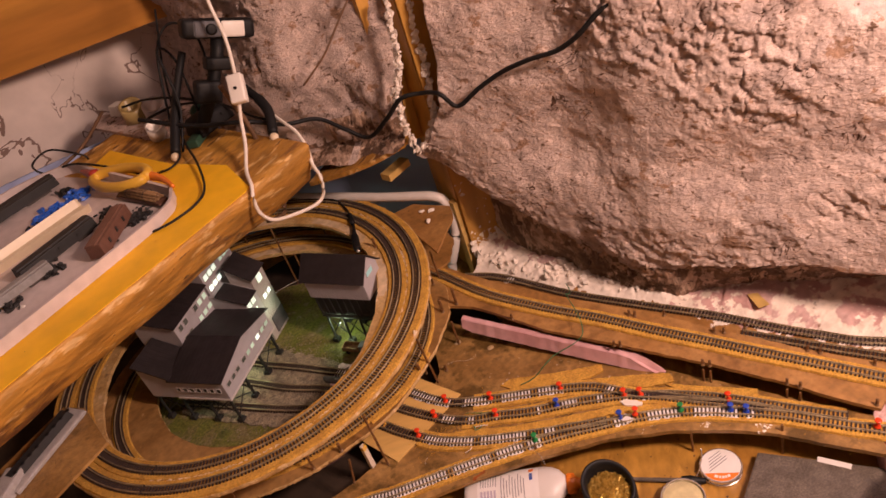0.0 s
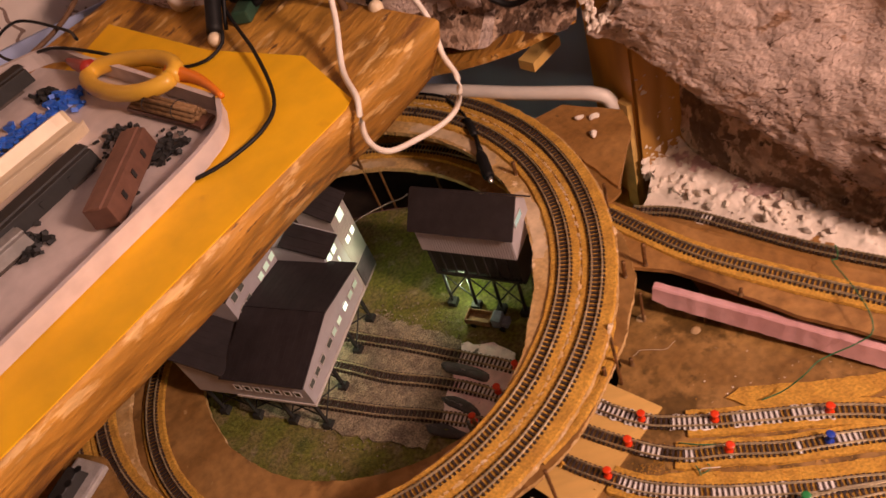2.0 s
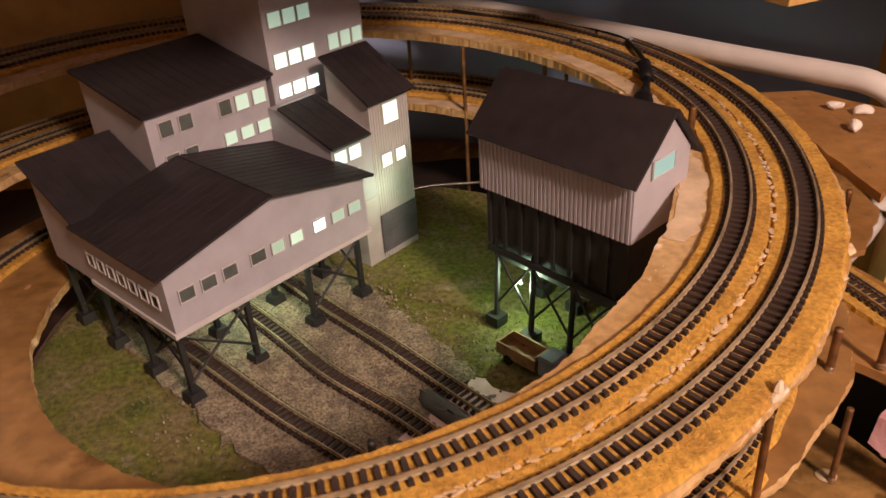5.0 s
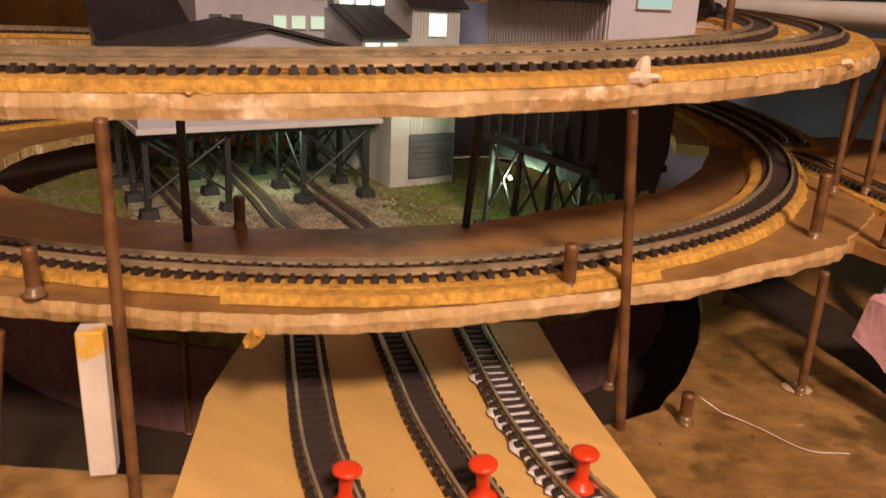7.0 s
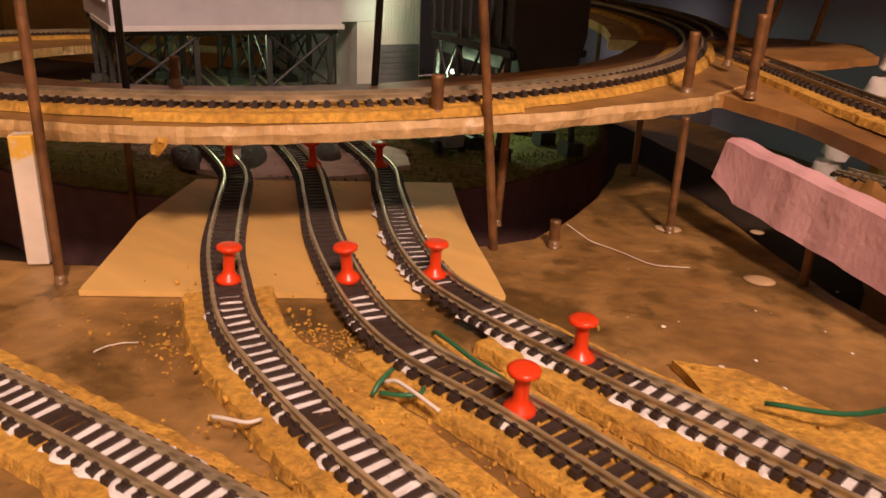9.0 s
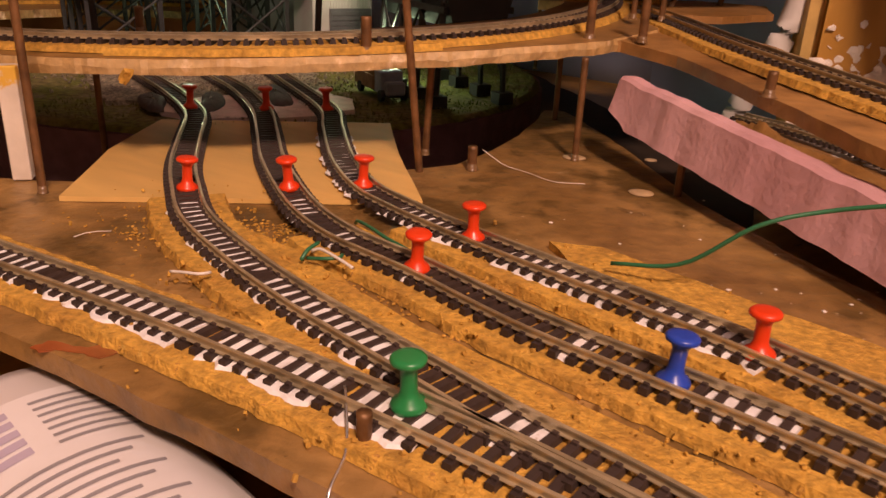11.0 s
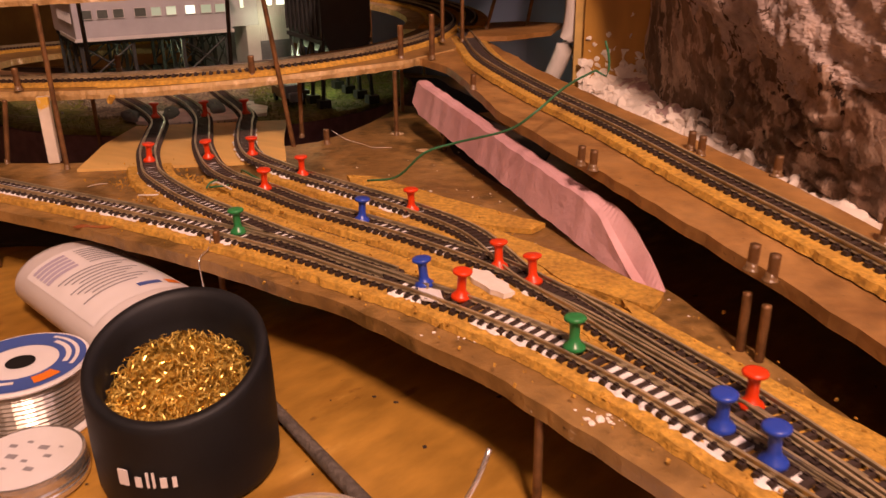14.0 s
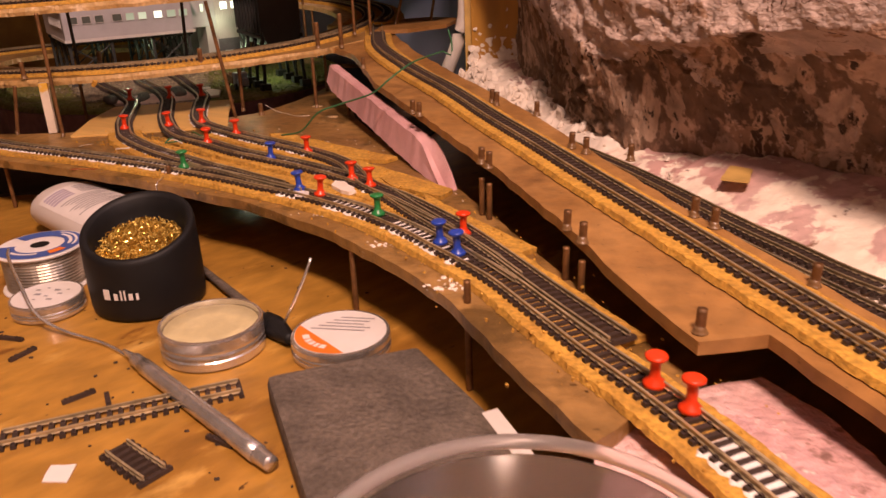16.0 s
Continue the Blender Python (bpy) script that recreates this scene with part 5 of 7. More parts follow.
# turnout blades and check rails where tracks meet
for k, (pts, z) in enumerate((([(-0.150, 0.009), (-0.118, -0.006), (-0.085, -0.0235), (-0.055, -0.040)], 0.0034), ([(-0.112, -0.010), (-0.075, -0.029), (-0.045, -0.046)], 0.0034), ([(0.000, -0.045), (0.040, -0.088), (0.075, -0.128), (0.10, -0.165)], 0.0036), ([(0.05, -0.112), (0.075, -0.142), (0.098, -0.172)], 0.0034))):
    bm = bmesh.new()
    sweep(bm, spline(lift(pts, z + 0.0001 * k), 0.004), RAIL)
    ob = empty("turnout_blade", (pts[0][0], pts[0][1], z), "thin metal turnout blade rail lying between the tracks", "turnout", "turnout blades")
    local_part("blade", bm, rail_metal, ob)


def roadbed(pts, z, half, a, b, seed, hgt=0.003, name="cork_roadbed", mat=cork, label="strip of orange-brown cork roadbed glued under a track"):
    line = spline(pts, 0.003)
    line = line[int(len(line) * a): max(2, int(len(line) * b))]
    rng = random.Random(seed)
    jit = [(rng.uniform(-0.0005, 0.0005), rng.uniform(-0.0005, 0.0005), rng.uniform(-0.0002, 0.0002)) for _ in line]
    bm = bmesh.new()
    sweep(bm, line, lambda i: [(-half - 0.001 + jit[i][0], z), (half + 0.001 + jit[i][1], z), (half + jit[i][1], z + hgt - 0.0002), (half - 0.0008, z + hgt + jit[i][2] * 0.3), (-half + 0.0008, z + hgt - jit[i][2] * 0.3), (-half + jit[i][0], z + hgt - 0.0002)])
    return thing(name, bm, mat, label, "cork roadbed", "cork roadbed strips")


roadbed(lift(T0, 0), 0.0002, 0.0125, 0, 1, 1)
roadbed(lift(T1, 0), 0.0003, 0.013, 0.63, 0.97, 2, 0.0031)
roadbed(lift(T2, 0), 0.00025, 0.0125, 0.57, 1, 3, 0.0028)
roadbed(lift(T3, 0), 0.00035, 0.013, 0.52, 1, 4, 0.0033)
roadbed([(x, y, mid_z(x, y)) for x, y in M1], 0.0002, 0.0132, 0, 1, 5)


def sheet(name, outline, z, hgt, mat, label, category, seed, amount=0.0007, step=0.006, group=""):
    bm = bmesh.new()
    slab(bm, ragged(outline, step, amount, seed), z, z + hgt)
    return thing(name, bm, mat, label, category, group)


OFF = "torn orange-brown cork offcut glued beside a track"
sheet("cork_offcut", [(-0.129, 0.114), (-0.112, 0.114), (-0.056, 0.076), (-0.005, 0.045), (-0.011, 0.035), (-0.036, 0.039), (-0.078, 0.062), (-0.119, 0.092)], 0.0003, 0.0026, cork, OFF, "cork", 21, group="cork offcuts")
sheet("cork_offcut", [(-0.03, 0.033), (0.006, 0.005), (0.047, -0.030), (0.042, -0.044), (0.008, -0.026), (-0.018, 0.010)], 0.0003, 0.0028, cork, OFF, "cork", 22, group="cork offcuts")
sheet("cork_offcut", [(0.030, -0.038), (0.055, -0.068), (0.104, -0.123), (0.095, -0.132), (0.069, -0.105), (0.036, -0.062)], 0.0003, 0.0027, cork, OFF, "cork", 23, group="cork offcuts")
sheet("cork_offcut", [(-0.19, 0.098), (-0.16, 0.083), (-0.12, 0.058), (-0.085, 0.036), (-0.088, 0.029), (-0.13, 0.050), (-0.17, 0.074), (-0.195, 0.087)], 0.0003, 0.0024, cork, OFF, "cork", 24, group="cork offcuts")
sheet("cork_offcut", [(-0.232, 0.096), (-0.205, 0.082), (-0.16, 0.046), (-0.11, 0.016), (-0.04, -0.022), (0.0, -0.055), (-0.01, -0.06), (-0.045, -0.033), (-0.115, 0.004), (-0.17, 0.036), (-0.215, 0.066)], 0.0003, 0.0025, cork, OFF, "cork", 25, group="cork offcuts")
sheet("cork_offcut", [(0.0, -0.052), (0.03, -0.086), (0.06, -0.122), (0.075, -0.145), (0.066, -0.15), (0.04, -0.117), (0.01, -0.083), (-0.02, -0.058)], 0.0003, 0.0023, cork, OFF, "cork", 26, group="cork offcuts")


def filler(pts, z, spans, seed, half=0.0080):
    """Dried white filler lying between the sleepers over some stretches of the line."""
    line = spline(pts, 0.0024)
    rng = random.Random(seed)
    for x0, x1 in spans:
        run = [p for p in line if x0 <= p.x <= x1]
        if len(run) < 3:
            continue
        jit = [(rng.uniform(-0.0012, 0.0014), rng.uniform(-0.0012, 0.0014), rng.uniform(-0.0002, 0.0003)) for _ in run]
        bm = bmesh.new()
        n = len(run)
        sweep(bm, run, lambda i: [(-half - jit[i][0] - 0.001, z + 0.0031), (half + jit[i][1] + 0.001, z + 0.0031), (half + jit[i][1], z + 0.0038), (half * 0.5, z + 0.0043 + jit[i][2]), (-half * 0.5, z + 0.0043 - jit[i][2]), (-half - jit[i][0], z + 0.0038)])
        thing("track_filler", bm, filler_white, "white dried filler between the sleepers of a track", "filler", "track filler")


filler(lift(T0, 0), 0.0, [(-0.40, -0.262), (-0.256, -0.205), (-0.200, -0.166), (-0.160, -0.140), (-0.058, -0.040), (-0.024, 0.012), (0.024, 0.062), (0.066, 0.074), (0.166, 0.20)], 41, 0.0070)
filler(lift(T1, 0), 0.0003, [(-0.352, -0.327), (-0.2575, -0.207), (-0.203, -0.150), (-0.132, -0.118)], 42, 0.0058)
filler(lift(T2, 0), 0.0002, [(-0.318, -0.292), (-0.222, -0.208), (-0.196, -0.188), (-0.166, -0.160), (-0.118, -0.112), (-0.088, -0.070), (-0.050, -0.042)], 43, 0.0050)
filler(lift(T3, 0), 0.0004, [(-0.300, -0.264), (-0.243, -0.196), (-0.186, -0.152), (-0.142, -0.104), (-0.098, -0.070), (-0.030, -0.022), (-0.008, 0.004)], 44, 0.0068)
filler(lift(M2, 0), -0.002, [(0.008, 0.014)], 45, 0.006)

# loose scraps on the yard
sheet("plaster_blob", [(-0.031, -0.022), (-0.024, -0.024), (-0.017, -0.033), (-0.011, -0.043), (-0.015, -0.046), (-0.023, -0.040), (-0.029, -0.034)], 0.003, 0.0022, plaster_white, "small white plaster patch between the tracks", "plaster", 51, 0.0012, 0.003)
sheet("card_scrap", [(-0.050, -0.044), (-0.040, -0.047), (-0.036, -0.058), (-0.046, -0.056)], 0.0048, 0.0006, label_white, "white paper scrap beside a blue pin", "paper", 52, 0.0003, 0.004)
sheet("red_stain", [(-0.2428, 0.0104), (-0.2395, 0.0092), (-0.2367, 0.0114), (-0.2311, 0.0116), (-0.2247, 0.0107), (-0.2228, 0.0127), (-0.2210, 0.0166), (-0.2182, 0.0197), (-0.2202, 0.0246), (-0.2240, 0.0273), (-0.2267, 0.0272), (-0.2251, 0.0231), (-0.2276, 0.0202), (-0.2275, 0.0168), (-0.2302, 0.0142), (-0.2355, 0.0143), (-0.2409, 0.0145)], 0.0001, 0.0003, stain_red, "dried orange-red paint stain on the board", "paint stain", 54, 0.0005, 0.0015, "paint stains")
sheet("red_stain", [(-0.2702, 0.0372), (-0.2682, 0.0397), (-0.2622, 0.0385), (-0.2577, 0.0369), (-0.2572, 0.0341), (-0.2617, 0.0338), (-0.2690, 0.0335)], 0.0001, 0.0003, stain_red, "dried orange-red paint stain beside the cork", "paint stain", 55, 0.0005, 0.0015, "paint stains")
rng = random.Random(61)
bm = bmesh.new()
for k in range(2600):
    t = rng.random()
    line = (T0, T1, T2, T3)[k % 4]
    i = rng.randrange(4 if line is T0 else 9, len(line) - 2)
    p = Vector(line[i]).lerp(Vector(line[i + 1]), rng.random())
    p = p + Vector((rng.gauss(0, 0.013), rng.gauss(0, 0.013)))
    r = 0.0002 + 0.0008 * rng.random() ** 2
    bmesh.ops.create_cube(bm, size=1, matrix=Matrix.Translation((p.x, p.y, 0.0034 if abs(rng.gauss(0, 1)) < 1.2 else 0.0012)) @ Euler((rng.random() * 3, rng.random() * 3, rng.random() * 3)).to_matrix().to_4x4() @ Matrix.Diagonal((r * 1.6, r, r, 1)))
tagged(new("cork_crumbs", mesh_of("cork_crumbs", bm, cork)), "loose cork crumbs scattered over the yard board", "cork crumbs", kind="stuff")
bm = bmesh.new()
for k in range(240):
    u, w = rng.random(), rng.random()
    p = Vector((-0.10, 0.16)).lerp(Vector((0.10, -0.20)), u) + Vector((rng.gauss(0, 0.05), rng.gauss(0, 0.05)))
    if p.y < -0.07 - 0.9 * p.x or p.x * 1.75 + p.y > 0.06:
        continue
    r = 0.0002 + 0.0009 * rng.random() ** 2
    bmesh.ops.create_icosphere(bm, subdivisions=1, radius=1, matrix=Matrix.Translation((p.x, p.y, 0.0002)) @ Matrix.Diagonal((r, r * rng.uniform(0.5, 1.3), r * 0.4, 1)))
for cx, cy, n in ((-0.02, -0.078, 40), (0.028, -0.122, 45), (0.068, -0.172, 50), (-0.09, -0.035, 25)):
    for k in range(n):
        r = 0.0003 + 0.0015 * rng.random() ** 3
        bmesh.ops.create_icosphere(bm, subdivisions=1, radius=1, matrix=Matrix.Translation((cx + rng.gauss(0, 0.009), cy + abs(rng.gauss(0, 0.006)), 0.0003)) @ Matrix.Diagonal((r, r * rng.uniform(0.5, 1.5), r * 0.35, 1)))
tagged(new("plaster_specks", mesh_of("plaster_specks", bm, plaster_white)), "small white plaster specks scattered on the board", "plaster specks", kind="stuff")

for x, y, r in ((-0.1275, 0.2345, 0.0046), (-0.0975, 0.188, 0.0045), (-0.092, 0.243, 0.0025)):
    bm = bmesh.new()
    lathe(bm, [(r, 0.0002), (r * 0.96, 0.0007), (r * 0.5, 0.0010), (0.0003, 0.0010)], 22)
    for v in bm.verts:
        v.co.x *= 1.15 + 0.2 * noise.noise(v.co * 250 + Vector((x, y, 0)) * 50)
        v.co += Vector((x, y, 0))
    thing("glue_spot", bm, paper_tan, "flat pale dried glue spot on the yard board", "glue", "glue spots", smooth=True)

# loose cork crumbs between the yard tracks
rng = random.Random(404)
bm = bmesh.new()
for k in range(900):
    cx, cy, spread = rng.choice(((-0.218, 0.100, 0.010), (-0.200, 0.084, 0.012), (-0.255, 0.092, 0.014), (-0.170, 0.070, 0.016), (-0.140, 0.045, 0.018)))
    x, y, s = rng.gauss(cx, spread), rng.gauss(cy, spread * 0.7), rng.uniform(0.0002, 0.0007)
    bmesh.ops.create_icosphere(bm, subdivisions=1, radius=s, matrix=Matrix.Translation((x, y, 0.0002 + s * 0.4)) @ Matrix.Rotation(rng.random() * 6, 4, "Z") @ Matrix.Diagonal((1.4, 0.8, 0.6, 1)))
tagged(new("cork_crumbs", mesh_of("cork_crumbs", bm, cork)), "loose orange-brown cork crumbs on the yard board", "cork crumbs", kind="stuff")

# ---- pins ----
PIN = [(0.0038, 0), (0.0040, 0.0010), (0.0036, 0.0018), (0.0022, 0.0030), (0.0018, 0.0045), (0.0018, 0.0090), (0.0024, 0.0102), (0.0038, 0.0110), (0.0039, 0.0118), (0.0034, 0.0123), (0.0020, 0.0124)]
bm = bmesh.new()
lathe(bm, PIN, 20)
PIN_RED = mesh_of("push_pin", bm, pin_red, True)
PIN_BLUE, PIN_GREEN = PIN_RED.copy(), PIN_RED.copy()
PIN_BLUE.materials[0], PIN_GREEN.materials[0] = pin_blue, pin_green
rng = random.Random(71)
RED = [(-0.2618, 0.1191), (-0.2277, 0.1324), (-0.2026, 0.1438), (-0.1528, 0.1026), (-0.1642, 0.0734), (-0.0735, 0.0481), (-0.0312, -0.0515), (-0.0202, -0.0195), (-0.0047, -0.0329), (0.0657, -0.1123), (0.1508, -0.2496), (0.1609, -0.2641), (-0.329, 0.244), (-0.2916, 0.2564), (-0.262, 0.267)]
GREEN = [(-0.1486, 0.0042), (0.0134, -0.0852)]
BLUE = [(-0.0946, 0.0292), (-0.0474, -0.0423), (0.0558, -0.125), (0.0669, -0.1394)]
for mesh, where, colour in ((PIN_RED, RED, "red"), (PIN_GREEN, GREEN, "green"), (PIN_BLUE, BLUE, "blue")):
    for x, y in where:
        ob = new("push_pin", mesh)
        ob.location = (x, y, 0.0046)
        ob.rotation_euler = (rng.gauss(0, 0.05), rng.gauss(0, 0.05), rng.random() * 6)
        tagged(ob, colour + " plastic push pin stuck through a track", "push pin", "push pins")

# ---- rods ----
BENCH = -0.044


def rod(foot, top, r=0.0016, blob=True, mat=None, label="thin rusty steel rod holding up the boards", group="support rods"):
    ob = empty("support_rod", foot, label, "rod", group)
    f, t = Vector(foot), Vector(top)
    n = max(2, int((t - f).length / 0.0012))
    rng = random.Random(int(abs(f.x * 1e5) + abs(f.y * 1e4)))
    bm = bmesh.new()
    tube(bm, [Vector((0, 0, 0)).lerp(t - f, i / n) for i in range(n + 1)], lambda i: r * (1.0 + 0.03 * (i % 2)), 10)
    part("shaft", bm, mat or rod_rust, ob, smooth=True)
    if blob:
        bm = bmesh.new()
        s = rng.uniform(0.95, 1.2)
        lathe(bm, [(r * 1.45 * s, 0.0001), (r * 1.25 * s, 0.0004), (r * 1.12, 0.0014), (r * 1.03, 0.0030)], 14)
        for v in bm.verts:
            v.co.x *= 1 + 0.25 * noise.noise(v.co * 300 + f * 40)
            v.co.y *= 1 + 0.25 * noise.noise(v.co * 300 + f * 70)
        part("glue_blob", bm, glue_drop, ob, "clear dried glue", smooth=True)
    return ob


YARD_RODS = [(-0.127, 0.231, 0.0, -0.127, 0.231, 0.047), (-0.1905, 0.188, -0.006, -0.1995, 0.1765, 0.104), (-0.316, 0.111, 0.0, -0.3165, 0.1115, 0.102), (-0.107, 0.312, 0.058, -0.107, 0.312, 0.112), (-0.092, 0.319, 0.057, -0.092, 0.319, 0.112), (-0.357, 0.208, BENCH, -0.357, 0.208, 0.042), (-0.143, 0.316, BENCH, -0.143, 0.316, 0.050)]
RING_RODS = [(-0.365, 0.118, 0.0, -0.357, 0.118, 0.042), (-0.195, 0.215, -0.0, -0.193, 0.213, 0.042), (-0.40, 0.135, 0.046, -0.40, 0.135, 0.097), (-0.50, 0.155, 0.043, -0.50, 0.155, 0.095), (-0.60, 0.235, 0.040, -0.60, 0.235, 0.09), (-0.19, 0.61, 0.062, -0.19, 0.61, 0.117), (-0.30, 0.672, 0.066, -0.30, 0.672, 0.122), (-0.255, 0.64, 0.066, -0.255, 0.64, 0.120), (-0.40, 0.685, 0.07, -0.40, 0.685, 0.125), (-0.26, 0.595, -0.012, -0.26, 0.595, 0.122), (-0.244, 0.583, -0.012, -0.244, 0.583, 0.062), (-0.18, 0.575, -0.012, -0.18, 0.575, 0.118)]
for foot, top in LATE_RODS:
    rod(foot, top)
for x, y, z0, x1, y1, z1 in YARD_RODS + RING_RODS:
    rod((x, y, z0), (x1, y1, z1))
for foot, top in (((-0.3445, 0.194, 0.0455), (-0.3425, 0.1900, 0.099)), ((-0.2527, 0.231, 0.0490), (-0.2485, 0.2280, 0.103))):
    rod(foot, top, 0.0015, blob=False, mat=timber_black, label="thin black stick propping up the helix deck")
for x, y, z0, z1 in ((0.004, -0.11, BENCH, -0.006), (0.0775, -0.1825, BENCH, 0.0105), (-0.155, -0.006, BENCH, 0.009), (-0.328, 0.05, BENCH, -0.006), (0.070, -0.068, BENCH, 0.022), (0.075, -0.075, BENCH, 0.021), (0.119, -0.154, BENCH, 0.016), (0.126, -0.167, BENCH, 0.015)):
    rod((x, y, z0), (x, y, z1), blob=False)
STUB = "short rusty rod stub poking through a board"
for x, y, z0, z1 in ((-0.212, 0.177, 0.0495, 0.064), (-0.127, 0.252, 0.0525, 0.077), (-0.103, 0.25, 0.053, 0.085), (-0.170, 0.198, 0.0, 0.0107), (-0.334, 0.213, 0.046, 0.058), (-0.150, 0.391, 0.118, 0.136), (-0.359, 0.135, 0.0455, 0.06)):
    rod((x, y, z0), (x, y, z1), 0.0021, label=STUB, group="rod stubs")
for x, y in ((-0.060, 0.167), (0.011, 0.0303), (0.0165, 0.0246), (0.070, -0.068), (0.075, -0.075), (0.119, -0.154), (0.126, -0.167), (0.166, -0.237), (0.062, 0.058), (0.066, 0.051), (0.095, 0.026), (0.119, -0.040), (0.127, -0.049), (0.176, -0.136), (0.183, -0.148), (0.212, -0.200), (0.151, -0.061)):
    z = mid_z(x, y)
    rod((x, y, z), (x + 0.0003, y, z + 0.0092), 0.0018, label=STUB, group="rod stubs")
bm = bmesh.new()
rotated_box(bm, -0.3335, 0.1235, 0.0003, 0.0070, 0.0065, 0.0435, 24)
soften(bm, 0.0004, 1)
thing("wooden_stick", bm, stick_paint, "pale wooden stick with worn yellow paint under the helix", "stick")

# ---- foam ----
bm = bmesh.new()
line = spline([(-0.1085, 0.2335, 0), (-0.06, 0.152, 0), (-0.01, 0.068, 0), (0.026, 0.010, 0), (0.039, -0.012, 0), (0.0455, -0.0245, 0)], 0.0025)
n = len(line) - 1


def foam_section(i):
    """Upright at first; towards its end the front edge falls away and the strip twists flat and thins out."""
    a = i / n
    wob = [noise.noise(Vector((i * 0.21, q, 0))) for q in (0, 4, 8, 12)]
    top = 0.0400 - 0.0200 * a + 0.0009 * wob[0]
    bot = 0.0190 - 0.0215 * a + 0.0008 * wob[1]
    if i < 6:
        bot += 0.0014 * (6 - i) ** 0.7
    k = max(0.0, (a - 0.80) / 0.20)
    kb = max(0.0, (a - 0.87) / 0.13)
    bot -= 0.0015 * math.sin(k * 3.1)
    front = top + (bot + 0.0016 - top) * (k * k * (3 - 2 * k))
    rear = top + (bot + 0.0028 - top) * kb ** 1.5
    w = 0.006 * (1 - 0.35 * k)
    e = 0.0008 * wob[2]
    q = 0.0032 * (1 - k)
    return [(-w * 0.6 + e, bot), (w, bot + 0.0004), (w, rear - 0.001), (w - 0.0014, rear), (-w + 0.0018 + q + e + 0.0015 * k, front + 0.0002), (-w + q + e - 0.001 * k, front - 0.0012), (-w + 0.4 * q + e + 0.0005 * wob[3], (front + bot) / 2), (-w - 0.3 * q + e, bot + 0.001)]


sweep(bm, line, foam_section)
thing("foam_strip", bm, foam_pink, "strip of pink insulation foam wedged below the main-line board", "foam")
for x, y, z in ((-0.083, 0.190, 0.0155), (0.0, 0.052, 0.0040)):
    rod((x, y, BENCH), (x, y, z), blob=False)
bm = bmesh.new()
slab(bm, ragged([(0.131, -0.276), (0.14, -0.262), (0.149, -0.253), (0.169, -0.232), (0.192, -0.221), (0.21, -0.247), (0.218, -0.27), (0.30, -0.42), (0.34, -0.60), (0.10, -0.60), (0.12, -0.42)], 0.006, 0.0008, 33), BENCH, -0.0066)
thing("foam_block", bm, foam_torn, "torn pink insulation foam block under the board's end", "foam")
sheet("card_scrap", [(0.2035, -0.036), (0.2136, -0.0075), (0.2250, -0.0150), (0.2180, -0.0415)], 0.0128, 0.001, yellow_wood, "small tan card square on the plaster", "paper", 53, 0.0003, 0.004)

# wires
cable("green_wire", [(-0.1091, 0.0909, 0.0069), (-0.090, 0.084, 0.012), (-0.073, 0.0783, 0.0275), (-0.055, 0.078, 0.034), (-0.0263, 0.0668, 0.0443), (-0.012, 0.0640, 0.0550), (0.0008, 0.0868, 0.0632), (0.014, 0.1292, 0.0644), (0.0165, 0.1330, 0.0640), (0.0215, 0.1320, 0.0615), (0.0225, 0.1335, 0.0700), (0.0195, 0.1345, 0.0820)], 0.00065, wire_green, "thin green wire looping from yard to main line", "wire", 0.004)
cable("green_wire", [(-0.193, 0.1055, 0.0045), (-0.1914, 0.1034, 0.0062), (-0.1848, 0.096, 0.0072), (-0.1778, 0.0901, 0.0066), (-0.1695, 0.0842, 0.0060), (-0.161, 0.0775, 0.0046)], 0.0006, wire_green, "thin green wire run between two tracks", "wire", 0.002)
cable("green_wire", [(-0.1985, 0.0705, 0.0045), (-0.1974, 0.0735, 0.0068), (-0.1962, 0.0800, 0.0070)], 0.0006, wire_green, "short green wire end between two tracks", "wire", 0.001)
cable("green_wire", [(-0.1968, 0.0712, 0.0050), (-0.1911, 0.0698, 0.0062), (-0.1872, 0.0716, 0.0062), (-0.1873, 0.0756, 0.0058)], 0.0006, wire_green, "short green wire end bent beside a rail", "wire", 0.001)
cable("white_wire", [(-0.1966, 0.0742, 0.0062), (-0.1940, 0.0737, 0.0074), (-0.1912, 0.0722, 0.0074), (-0.1857, 0.0686, 0.0070), (-0.1803, 0.0658, 0.0058)], 0.00050, white_cord, "short white wire end soldered to a rail", "wire", 0.001)
cable("white_wire", [(-0.2289, 0.0504, 0.0052), (-0.2248, 0.0497, 0.0058), (-0.2195, 0.0492, 0.0062), (-0.2172, 0.0522, 0.0058)], 0.00045, white_cord, "short white wire end soldered to a rail", "wire", 0.001)
for pts in ([(-0.166, 0.200, 0.0090), (-0.158, 0.203, 0.003), (-0.155, 0.206, 0.0008), (-0.145, 0.199, 0.0008), (-0.134, 0.190, 0.0008), (-0.124, 0.191, 0.0007), (-0.119, 0.192, 0.0007)], [(-0.277, 0.0745, 0.0007), (-0.274, 0.080, 0.0009), (-0.2655, 0.084, 0.0007)]):
    cable("thread", pts, 0.00016, white_cord, "thin pale thread lying on the board", "thread", 0.004)
rng = random.Random(91)
